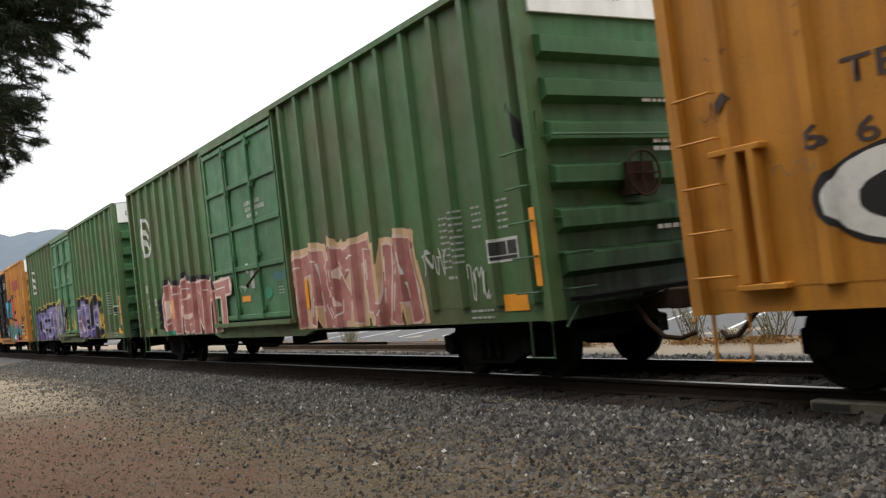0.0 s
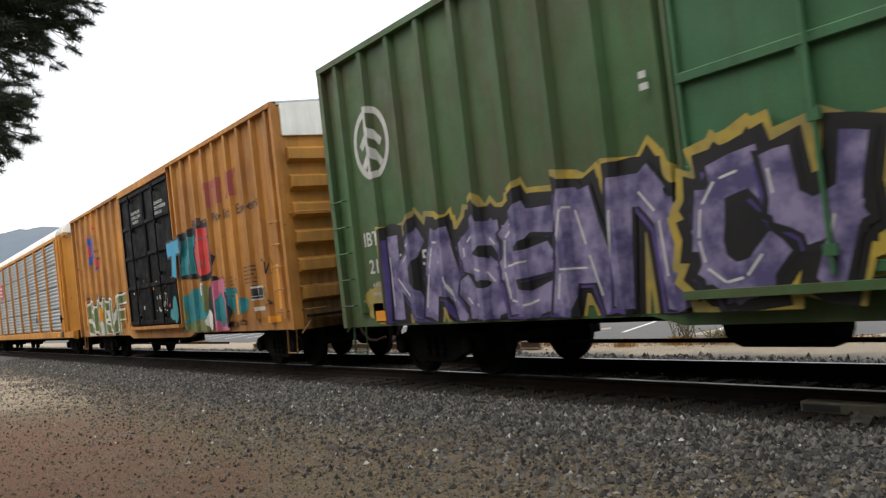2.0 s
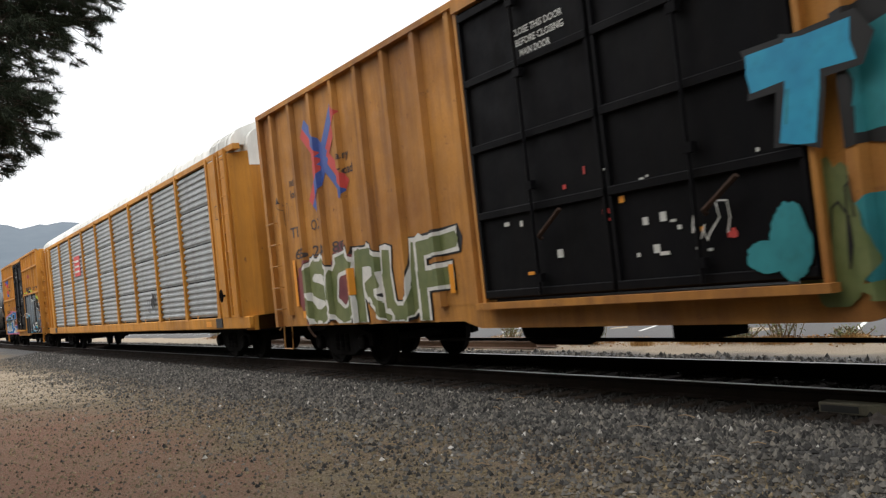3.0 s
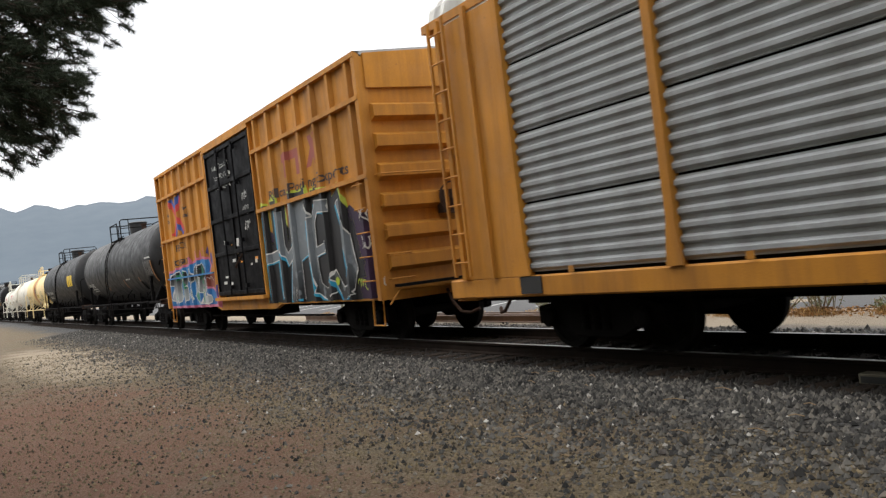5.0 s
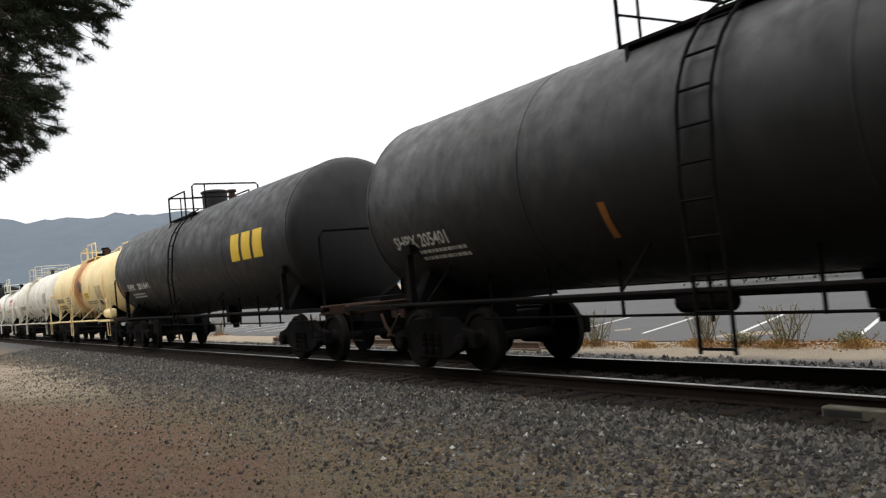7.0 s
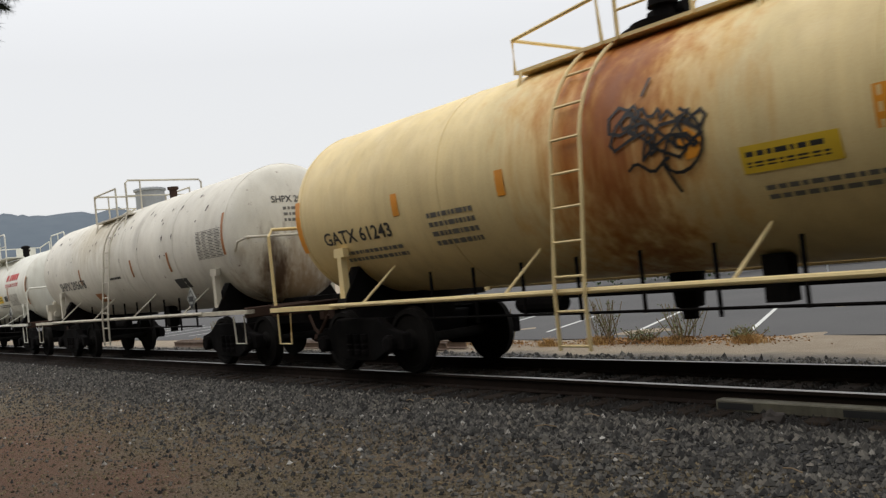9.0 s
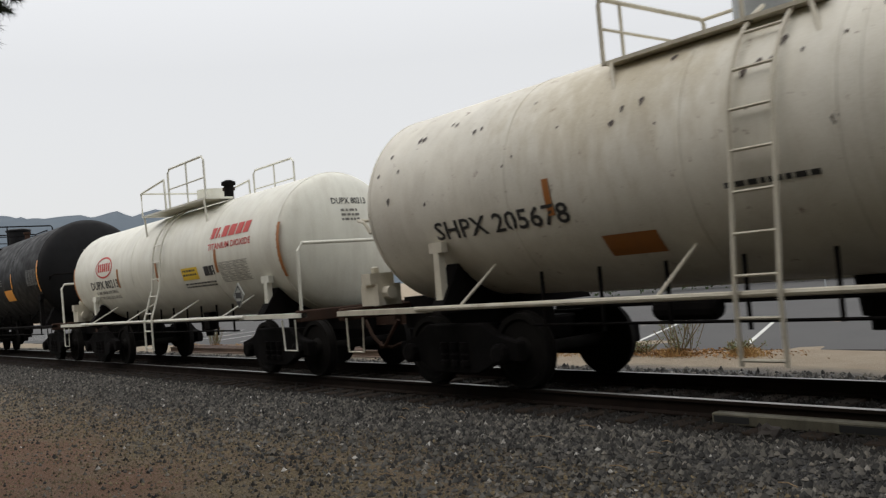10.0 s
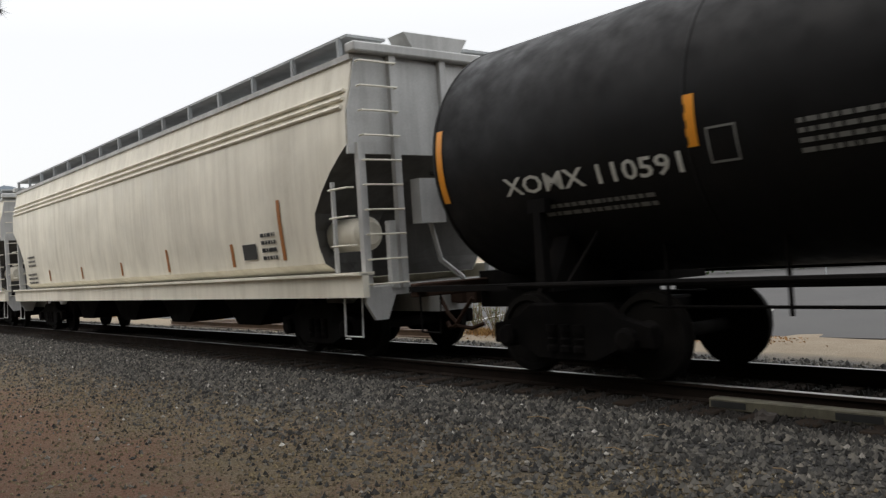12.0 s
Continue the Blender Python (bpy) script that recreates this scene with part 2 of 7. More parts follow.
VIOLET = sprayed("violet_spray", (0.045, 0.03, 0.16), (0.10, 0.07, 0.25))
OCHRE = sprayed("yellow_spray", (0.5, 0.36, 0.05), (0.3, 0.24, 0.08))
SPRAY_BLACK = sprayed("black_spray", (0.007, 0.007, 0.008), (0.014, 0.013, 0.014))
BLUE = sprayed("blue_spray", (0.02, 0.26, 0.45), (0.03, 0.36, 0.55))
TEAL = sprayed("teal_spray", (0.015, 0.16, 0.18), (0.03, 0.25, 0.28))
CRIMSON = sprayed("red_spray", (0.5, 0.03, 0.03), (0.6, 0.06, 0.05))
ROSE = sprayed("rose_spray", (0.5, 0.12, 0.2), (0.6, 0.2, 0.28))
OLIVE = sprayed("olive_spray", (0.11, 0.14, 0.045), (0.18, 0.2, 0.08))
CHALK = sprayed("white_spray", (0.6, 0.6, 0.56), (0.72, 0.7, 0.66))
SILVER = sprayed("silver_spray", (0.13, 0.155, 0.175), (0.26, 0.29, 0.31))
LIME = sprayed("lime_spray", (0.4, 0.5, 0.03), (0.5, 0.6, 0.08))
PURPLE = sprayed("purple_spray", (0.016, 0.006, 0.024), (0.035, 0.010, 0.045))
SKYBLUE = sprayed("light_blue_spray", (0.02, 0.18, 0.42), (0.03, 0.14, 0.36))


def graded(name, low, high, spots):
    """Spray paint laid on in bands, from one colour below to another above, with flecks of a third."""
    m, n, l, k = shade(name, 0.45)
    v = coords(n, l, (1, 1, 1))
    sep = n.new("ShaderNodeSeparateXYZ")
    l.new(v, sep.inputs[0])
    w = n.new("ShaderNodeMath")
    w.operation = "MULTIPLY_ADD"
    w.inputs[1].default_value = 0.5
    l.new(noise_node(n, l, v, 2.5, 3), w.inputs[0])
    l.new(sep.outputs["Z"], w.inputs[2])
    rng = n.new("ShaderNodeMapRange")
    rng.inputs["From Min"].default_value, rng.inputs["From Max"].default_value = 1.3, 2.0
    l.new(w.outputs[0], rng.inputs["Value"])
    c = mix(n, l, rng.outputs[0], low, high)
    l.new(mix(n, l, ramp(n, l, noise_node(n, l, v, 3.2, 2), [(0.57, (0, 0, 0)), (0.61, (1, 1, 1))]), c, spots), k.inputs["Base Color"])
    return m


CHROME = graded("silver_to_black_spray", (0.40, 0.42, 0.42), (0.014, 0.016, 0.018), (0.015, 0.20, 0.10))
NAVY = sprayed("logo_blue", (0.03, 0.07, 0.3), (0.05, 0.1, 0.35))
FADE = graded("dark_to_silver_spray", (0.03, 0.033, 0.037), (0.16, 0.18, 0.195), (0.19, 0.21, 0.225))

# ---- ground ----
def ground_material():
    m, n, l, b = shade("dirt_and_gravel", 0.95)
    tc = n.new("ShaderNodeTexCoord")
    sep = n.new("ShaderNodeSeparateXYZ")
    l.new(tc.outputs["Object"], sep.inputs[0])
    v = tc.outputs["Object"]
    big, mid, fine = noise_node(n, l, v, 0.35, 5), noise_node(n, l, v, 2.2, 6), noise_node(n, l, v, 38, 5, 0.75)
    dirt = mix(n, l, mid, (0.066, 0.048, 0.025), (0.155, 0.116, 0.062))
    def patch(cx, cy, rx, ry, edge):
        """A ragged patch of another soil round a spot."""
        k = n.new("ShaderNodeMapping")
        k.inputs["Location"].default_value, k.inputs["Scale"].default_value = (-cx / rx, -cy / ry, 0), (1 / rx, 1 / ry, 1)
        l.new(v, k.inputs["Vector"])
        d = n.new("ShaderNodeVectorMath")
        d.operation = "LENGTH"
        l.new(k.outputs[0], d.inputs[0])
        w = n.new("ShaderNodeMath")
        w.operation = "MULTIPLY_ADD"
        w.inputs[1].default_value = edge
        l.new(noise_node(n, l, v, 0.9, 5), w.inputs[0])
        l.new(d.outputs["Value"], w.inputs[2])
        return ramp(n, l, w.outputs[0], [(0.75, (1, 1, 1)), (1.0, (0, 0, 0))])

    dirt = mix(n, l, patch(-12.0, 0.8, 20, 6.6, 0.7), dirt, mix(n, l, mid, (0.10, 0.034, 0.016), (0.17, 0.066, 0.032)))
    needles = ramp(n, l, big, [(0.50, (0, 0, 0)), (0.62, (0.8, 0.8, 0.8))])
    dirt = mix(n, l, needles, dirt, (0.12, 0.074, 0.038))
    dirt = mix(n, l, ramp(n, l, fine, [(0.46, (0, 0, 0)), (0.62, (0.75, 0.75, 0.75))]), dirt, (0.23, 0.185, 0.12))
    speck = n.new("ShaderNodeTexVoronoi")
    speck.inputs["Scale"].default_value = 22
    l.new(v, speck.inputs["Vector"])
    dirt = mix(n, l, ramp(n, l, speck.outputs["Distance"], [(0.12, (0.8, 0.8, 0.8)), (0.3, (0, 0, 0))]), dirt, mix(n, l, speck.outputs["Color"], (0.045, 0.035, 0.026), (0.30, 0.245, 0.185)))
    dirt = mix(n, l, patch(-29.0, 3.2, 19.0, 3.1, 0.6), dirt, mix(n, l, mid, (0.25, 0.2, 0.135), (0.37, 0.30, 0.21)))
    dirt = mix(n, l, mix(n, l, 0.72, (0, 0, 0), patch(-11.5, 0.9, 17, 5.0, 0.7)), dirt, mix(n, l, fine, (0.085, 0.036, 0.018), (0.21, 0.104, 0.056)))
    # how far towards the track a spot lies, with a ragged border
    wob = n.new("ShaderNodeMath")
    wob.operation = "MULTIPLY_ADD"
    wob.inputs[1].default_value = 2.4
    l.new(noise_node(n, l, v, 0.5, 4), wob.inputs[0])
    l.new(sep.outputs["Y"], wob.inputs[2])
    stone = mix(n, l, fine, (0.034, 0.034, 0.035), (0.115, 0.112, 0.108))
    rng = n.new("ShaderNodeMapRange")
    rng.inputs["From Min"].default_value, rng.inputs["From Max"].default_value = 5.9, 7.2
    l.new(wob.outputs[0], rng.inputs["Value"])
    out = mix(n, l, rng.outputs[0], dirt, stone)
    far = n.new("ShaderNodeMapRange")
    far.inputs["From Min"].default_value, far.inputs["From Max"].default_value = 12.2, 13.2
    l.new(wob.outputs[0], far.inputs["Value"])
    sand = mix(n, l, mid, (0.26, 0.20, 0.135), (0.38, 0.32, 0.235))
    out = mix(n, l, far.outputs[0], out, sand)
    l.new(out, b.inputs["Base Color"])
    bump(n, l, b, fine, 1.0, 0.05)
    return m


def sheet(name, xs, ys, height, material, label, kind="structure"):
    bm = bmesh.new()
    grid = [[bm.verts.new((x, y, height(x, y))) for y in ys] for x in xs]
    for i in range(len(xs) - 1):
        for j in range(len(ys) - 1):
            bm.faces.new((grid[i][j], grid[i + 1][j], grid[i + 1][j + 1], grid[i][j + 1]))
    return thing(name, bm, material, label, "ground", kind=kind, smooth=180)


def ground_z(x, y):
    across = abs(y - TRACK_Y)
    bed = -0.20 if across < 1.7 else -0.20 - 0.14 * min(1, (across - 1.7) / 1.8)
    if across > 60:
        return -0.36
    return bed + 0.03 * noise.noise((x * 0.7, y * 0.7, 0)) * (across > 1.7)


def steps(marks):
    out = []
    for a, b, d in marks:
        out += list(np.arange(a, b, d))
    return out + [marks[-1][1]]


sheet("ground", steps([(-3000, -400, 260), (-400, -60, 10), (-60, -20, 1.0), (-20, 6, 0.35), (6, 60, 6), (60, 3000, 490)]),
      steps([(-2000, -100, 190), (-100, -4, 6), (-4, 1, 1), (1, 20, 0.35), (20, 100, 8), (100, 4000, 390)]),
      ground_z, ground_material(), "grey gravel and brown dirt ground beside the railway")


def asphalt_material():
    m, n, l, b = shade("worn_asphalt", 0.9)
    v = coords(n, l, (1, 1, 1))
    l.new(mix(n, l, noise_node(n, l, v, 0.4, 5), (0.05, 0.049, 0.049), (0.08, 0.077, 0.074)), b.inputs["Base Color"])
    bump(n, l, b, noise_node(n, l, v, 80, 2), 0.4, 0.01)
    return m


ASPHALT = asphalt_material()
bm = bmesh.new()
prism(bm, [(-160, 13.9), (-14, 13.5), (-4, 14.3), (60, 14.6), (60, 48), (-160, 48)], -0.5, -0.325, "z")
thing("road", bm, ASPHALT, "grey asphalt car park behind the railway", "car park", kind="structure")
for k in range(26):
    bm = bmesh.new()
    x = -4 - k * 2.75
    prism(bm, [(x, 14.9), (x + 0.1, 14.9), (x - 2.4, 20.2), (x - 2.5, 20.2)], -0.33, -0.321, "z")
    thing("parking_line", bm, WHITE, "white painted parking line on the asphalt", "parking line", "parking lines", "structure")

# ---- the track ----


def stone_material():
    m, n, l, b = shade("broken_stone", 0.95)
    g = n.new("ShaderNodeNewGeometry")
    l.new(ramp(n, l, g.outputs["Random Per Island"], [(0.0, (0.012, 0.0115, 0.011)), (0.45, (0.060, 0.057, 0.052)), (0.86, (0.14, 0.13, 0.112)),
                                                       (0.985, (0.19, 0.17, 0.14)), (1.0, (0.5, 0.48, 0.44))]), b.inputs["Base Color"])
    return m


def pebbles(name, count, xr, yr, size, power, material, label, keep=None):
    """Loose stones: small uneven lumps in one mesh."""
    rs = np.random.RandomState(len(name) * 7 + count)
    oct_v = np.array([(1, 0, 0), (-1, 0, 0), (0, 1, 0), (0, -1, 0), (0, 0, 1), (0, 0, -0.6)], float)
    oct_f = np.array([(0, 2, 4), (2, 1, 4), (1, 3, 4), (3, 0, 4), (2, 0, 5), (1, 2, 5), (3, 1, 5), (0, 3, 5)])
    u = rs.rand(count) ** power
    px = xr[1] - u * (xr[1] - xr[0])
    py = yr[0] + rs.rand(count) * (yr[1] - yr[0])
    if keep is not None:
        ok = keep(px, py, rs.rand(count))
        px, py = px[ok], py[ok]
    c = len(px)
    s = size[0] + (size[1] - size[0]) * rs.rand(c) ** 2.5
    pz = np.array([ground_z(x, y) for x, y in zip(px, py)])
    shape = oct_v[None] * (0.6 + 0.8 * rs.rand(c, 6, 1)) * s[:, None, None] * (0.7 + 0.6 * rs.rand(c, 1, 3))
    a = rs.rand(c) * math.tau
    ca, sa = np.cos(a)[:, None], np.sin(a)[:, None]
    verts = np.stack([shape[:, :, 0] * ca - shape[:, :, 1] * sa, shape[:, :, 0] * sa + shape[:, :, 1] * ca, shape[:, :, 2]], 2)
    verts += np.stack([px, py, pz + s * 0.25], 1)[:, None]
    faces = (oct_f[None] + (np.arange(c) * 6)[:, None, None]).reshape(-1, 3)
    data = bpy.data.meshes.new(name)
    data.from_pydata(verts.reshape(-1, 3).tolist(), [], faces.tolist())
    data.materials.append(material)
    return tagged(new(name, data), label, "gravel", kind="stuff")


def leaf_material(name, a, b):
    """A colour of its own for every loose piece of a joined mesh."""
    m, n, l, k = shade(name, 0.85)
    g = n.new("ShaderNodeNewGeometry")
    l.new(ramp(n, l, g.outputs["Random Per Island"], [(0, a), (1, b)]), k.inputs["Base Color"])
    return m


STONE = stone_material()
# Oily ballast; its dark tone also carries the train's shade.
OILY_SHADED = paint("oily_shaded_stone", (0.022, 0.02, 0.018), dirt=(0.04, 0.032, 0.025), amount=0.5, rough=0.9)
pebbles("ballast", 190000, (-50, 0), (3.4, 6.75), (0.012, 0.036), 1.8, STONE, "loose grey crushed stone ballast beside the rails",
        keep=lambda x, y, r: r < np.clip((y - 3.2) / 4.0, 0.02, 0.6) ** 1.6 + (y > 5.15 + 0.95 * np.clip((x + 11.5) / 7.5, 0, 1) + 0.16 * np.sin(x * 1.3) + 0.12 * np.sin(x * 3.1)))
pebbles("track_ballast", 42000, (-50, 0), (6.6, 9.6), (0.018, 0.042), 1.5, OILY_SHADED, "ballast between and beside the rails, darkened for oil and the train's shade")
pebbles("far_ballast", 16000, (-60, 0), (9.3, 11.4), (0.02, 0.05), 1.5, STONE, "loose grey stones beyond the far rail",
        keep=lambda x, y, r: r < np.clip((11.6 - y) / 1.6, 0, 1))
TAN = leaf_material("tan_grit", (0.026, 0.019, 0.011), (0.22, 0.168, 0.092))
pebbles("gravel", 110000, (-34, 1), (-2.0, 5.6), (0.006, 0.022), 1.5, TAN, "fine tan grit scattered on trodden brown dirt", keep=lambda x, y, r: r < np.where(x < -15, 0.35, np.where(y < 3.2, 0.55, 1.0)))
pebbles("loose_stones", 14000, (-30, 0), (1.5, 5.4), (0.01, 0.032), 1.4, STONE, "small loose stones strewn over the dirt", keep=lambda x, y, r: r < np.clip((y - 1.5) / 3.5, 0.1, 1))

rail_line = tagged(new("railway_track"), "single railway track with worn steel rails on ties", "railway track", kind="structure")
RAIL_PROF = [(-0.07, -0.172), (0.07, -0.172), (0.07, -0.16), (0.012, -0.14), (0.012, -0.045), (0.036, -0.035), (0.036, -0.004),
             (-0.036, -0.004), (-0.036, -0.035), (-0.012, -0.045), (-0.012, -0.14), (-0.07, -0.16)]
for off in (-0.7525, 0.7525):
    bm = bmesh.new()
    prism(bm, [(TRACK_Y + off + y, z) for y, z in RAIL_PROF], -420, 80, "x")
    r = part("rail", bm, RAIL_STEEL, rail_line)
    bm = bmesh.new()
    prism(bm, [(TRACK_Y + off - 0.034, -0.004), (TRACK_Y + off + 0.034, -0.004), (TRACK_Y + off + 0.03, 0), (TRACK_Y + off - 0.03, 0)], -420, 80, "x")
    part("rail_head", bm, RAIL_TOP, r, "shiny worn running surface")
# Creosote brown, deepened to paint in the shade between the rails.
TIE_WOOD = paint("creosoted_shaded_tie_wood", (0.026, 0.02, 0.016), dirt=(0.05, 0.035, 0.024), amount=0.6, rough=0.95, gloss=0.1)
bm = bmesh.new()
box(bm, -0.115, 0.115, TRACK_Y - 1.3, TRACK_Y + 1.3, -0.35, -0.172)
bev(bm, 0.012)
tie = part("tie", bm, TIE_WOOD, rail_line)
for k in range(1, 170):
    o = new("tie", tie.data)
    o.parent, o.location, o.rotation_euler = rail_line, (-k * 0.52 + 4, random.uniform(-0.05, 0.05), 0), (0, 0, random.uniform(-0.015, 0.015))
tie.location.x = 4.5


# ---- running gear, shared by all the cars ----
def spin_rows(loc):
    """Wheel poses, one a thirtieth of a second, for a wheel of 0.46 m at the train's speed."""
    step = math.degrees(SPEED / 0.46 / FPS)
    return [(k / FPS, pose(*loc, 0, (k * step) % 360, 0)) for k in range(0, 12 * FPS + 1)]


def make_truck(parent, x):
    t = new("truck")
    t.parent, t.location = parent, (x, 0, 0)
    for s in (-1, 1):
        bm = bmesh.new()
        prism(bm, [(-1.18, 0.36), (-1.18, 0.6), (-0.75, 0.66), (-0.55, 0.83), (0.55, 0.83), (0.75, 0.66), (1.18, 0.6), (1.18, 0.36), (0.8, 0.4),
                   (0.42, 0.2), (-0.42, 0.2), (-0.8, 0.4)], s * 0.97, s * 1.12, "y")
        bev(bm, 0.02)
        for w in (-0.89, 0.89):
            lathe(bm, [(s * 1.0, 0.13), (s * 1.2, 0.13), (s * 1.22, 0.09)], 10, (w, 0, 0.46), "y")
        part("side_frame", bm, NEAR_BLACK, t)
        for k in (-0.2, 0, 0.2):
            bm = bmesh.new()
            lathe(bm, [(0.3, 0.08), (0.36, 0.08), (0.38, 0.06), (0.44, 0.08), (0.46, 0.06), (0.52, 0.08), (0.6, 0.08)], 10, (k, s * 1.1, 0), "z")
            part("spring", bm, NEAR_BLACK, t)
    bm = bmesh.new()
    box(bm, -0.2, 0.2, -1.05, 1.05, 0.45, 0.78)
    part("bolster", bev(bm, 0.03), NEAR_BLACK, t)
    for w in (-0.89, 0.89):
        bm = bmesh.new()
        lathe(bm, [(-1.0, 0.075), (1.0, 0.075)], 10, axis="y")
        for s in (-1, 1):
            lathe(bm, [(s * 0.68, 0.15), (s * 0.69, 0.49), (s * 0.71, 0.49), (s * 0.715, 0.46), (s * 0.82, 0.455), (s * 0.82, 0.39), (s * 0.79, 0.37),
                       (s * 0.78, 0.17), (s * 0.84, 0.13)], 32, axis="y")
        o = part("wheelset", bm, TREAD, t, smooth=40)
        o.location = (w, 0, 0.46)
    return t


def coupler(parent, x, s):
    bm = bmesh.new()
    prism(bm, [(x - s * 0.5, -0.09), (x + s * 0.42, -0.08), (x + s * 0.5, -0.2), (x + s * 0.68, -0.19), (x + s * 0.7, -0.05), (x + s * 0.62, 0.13),
               (x + s * 0.45, 0.12), (x - s * 0.5, 0.09)], 0.76, 1.0, "z")
    part("coupler", bev(bm, 0.015), RUSTY, parent)
    bm = bmesh.new()
    tube(bm, [(x + s * 0.1, -0.35, 0.85), (x + s * 0.3, -0.38, 0.62), (x + s * 0.5, -0.36, 0.45), (x + s * 0.7, -0.3, 0.42), (x + s * 0.85, -0.2, 0.48)], 0.03)
    part("air_hose", bm, RUSTY, parent)


def ladder(parent, x0, x1, y, z0, z1, n, material, face="y", name="ladder", r=0.014):
    """A steel ladder with two rails, on a side (face y) or on an end (face x, then x0 and x1 are y, and y is x)."""
    def at(u, w, z):
        return (u, w, z) if face == "y" else (w, u, z)
    lad = bmesh.new()
    for u in (x0, x1):
        a, c = at(u - 0.02, y - 0.02, z0), at(u + 0.02, y + 0.02, z1)
        box(lad, a[0], c[0], a[1], c[1], z0, z1)
    o = part(name, lad, material, parent)
    for k in range(n):
        z = z0 + (z1 - z0) * (k + 0.5) / n
        bm = bmesh.new()
        tube(bm, [at(x0, y, z), at(x1, y, z)], r)
        part("rung", bm, material, o)
    return o


def grab(parent, p, q, out, material, r=0.013, name="grab_iron"):
    bm = bmesh.new()
    p, q, out = Vector(p), Vector(q), Vector(out)
    tube(bm, [p, p + out, q + out, q], r)
    return part(name, bm, material, parent)


# ---- writing and sprayed paint, laid on a surface ----
def letters(text, width, height, bold=0.0, slant=0.0):
    """The outline faces of a word, fitted to width by height, from (0, 0)."""
    cu = bpy.data.curves.new("word", "FONT")
    cu.body, cu.offset, cu.shear, cu.resolution_u = text, bold or 0.016, slant, 2
    ob = bpy.data.objects.new("word", cu)
    scene.collection.objects.link(ob)
    bpy.context.view_layer.update()
    data = bpy.data.meshes.new_from_object(ob.evaluated_get(bpy.context.evaluated_depsgraph_get()))
    bpy.data.objects.remove(ob)
    bm = bmesh.new()
    bm.from_mesh(data)
    bpy.data.meshes.remove(data)
    if not bm.verts:
        return bm
    xs, ys = [v.co.x for v in bm.verts], [v.co.y for v in bm.verts]
    ax, ay = min(xs), min(ys)
    sx = width / max(1e-6, max(xs) - ax) if width else height / (max(ys) - ay)
    sy = height / max(1e-6, max(ys) - ay)
    for v in bm.verts:
        v.co = ((v.co.x - ax) * sx, (v.co.y - ay) * sy, 0)
    return bm


def lay(bm, surface, cuts_u=(), cuts_v=(), lift=0.005):
    """Bends a flat drawing (u, v) on a surface: surface(u, v) gives the place and the way out."""
    for k in cuts_u:
        bmesh.ops.bisect_plane(bm, geom=list(bm.verts) + list(bm.edges) + list(bm.faces), plane_co=(k, 0, 0), plane_no=(1, 0, 0))
    for k in cuts_v:
        bmesh.ops.bisect_plane(bm, geom=list(bm.verts) + list(bm.edges) + list(bm.faces), plane_co=(0, k, 0), plane_no=(0, 1, 0))
    for v in bm.verts:
        p, out = surface(v.co.x, v.co.y)
        v.co = Vector(p) + Vector(out) * (lift + v.co.z)
    return bm


def moved(bm, du, dv):
    for v in bm.verts:
        v.co.x += du
        v.co.y += dv
    return bm


def quads(rects):
    bm = bmesh.new()
    for a, b, c, d in rects:
        bm.faces.new([bm.verts.new((x, y, 0)) for x, y in ((a, c), (b, c), (b, d), (a, d))])
    return bm


def poly(shapes):
    bm = bmesh.new()
    for pts in shapes:
        bm.faces.new([bm.verts.new((x, y, 0)) for x, y in pts])
    return bm


def bars(u, v, w, rows, step, rs, tall=0.5):
    """Lines of writing too small to read, as plain bars."""
    out = []
    for k in range(rows):
        x = u
        while x < u + w - 0.03:
            d = min(rs.uniform(0.035, 0.13), u + w - x)
            out.append((x, x + d, v - k * step, v - k * step + step * tall))
            x += d + 0.026
    return quads(out)


class Side:
    """The near side of a car with upright ribs: where a drawing lies on it."""
    def __init__(self, pts):
        self.pts = pts

    def __call__(self, u, v):
        p = self.pts
        for (a, ya), (b, yb) in zip(p, p[1:]):
            if a <= u <= b:
                return (u, ya + (yb - ya) * ((u - a) / max(1e-6, b - a)), v), (0, -1, 0)
        return (u, p[0][1], v), (0, -1, 0)

    def cuts(self, a, b):
        return [x for x, _ in self.pts if a < x < b]


def draw(name, bm, material, parent, side, lift=0.005, label=""):
    us = [v.co.x for v in bm.verts]
    if not us:
        return None
    return part(name, lay(bm, side, side.cuts(min(us), max(us)), lift=lift), material, parent, label)


# ---- box cars ----
def ribs_between(a, b, n, y0, y1, w=0.095, phase=0.5):
    """Points of a side with n upright ribs between a and b."""
    pts = [(a, y0)]
    for k in range(n):
        c = a + (b - a) * (k + phase) / n
        pts += [(c - w, y0), (c - w * 0.55, y1), (c + w * 0.55, y1), (c + w, y0)]
    return pts + [(b, y0)]


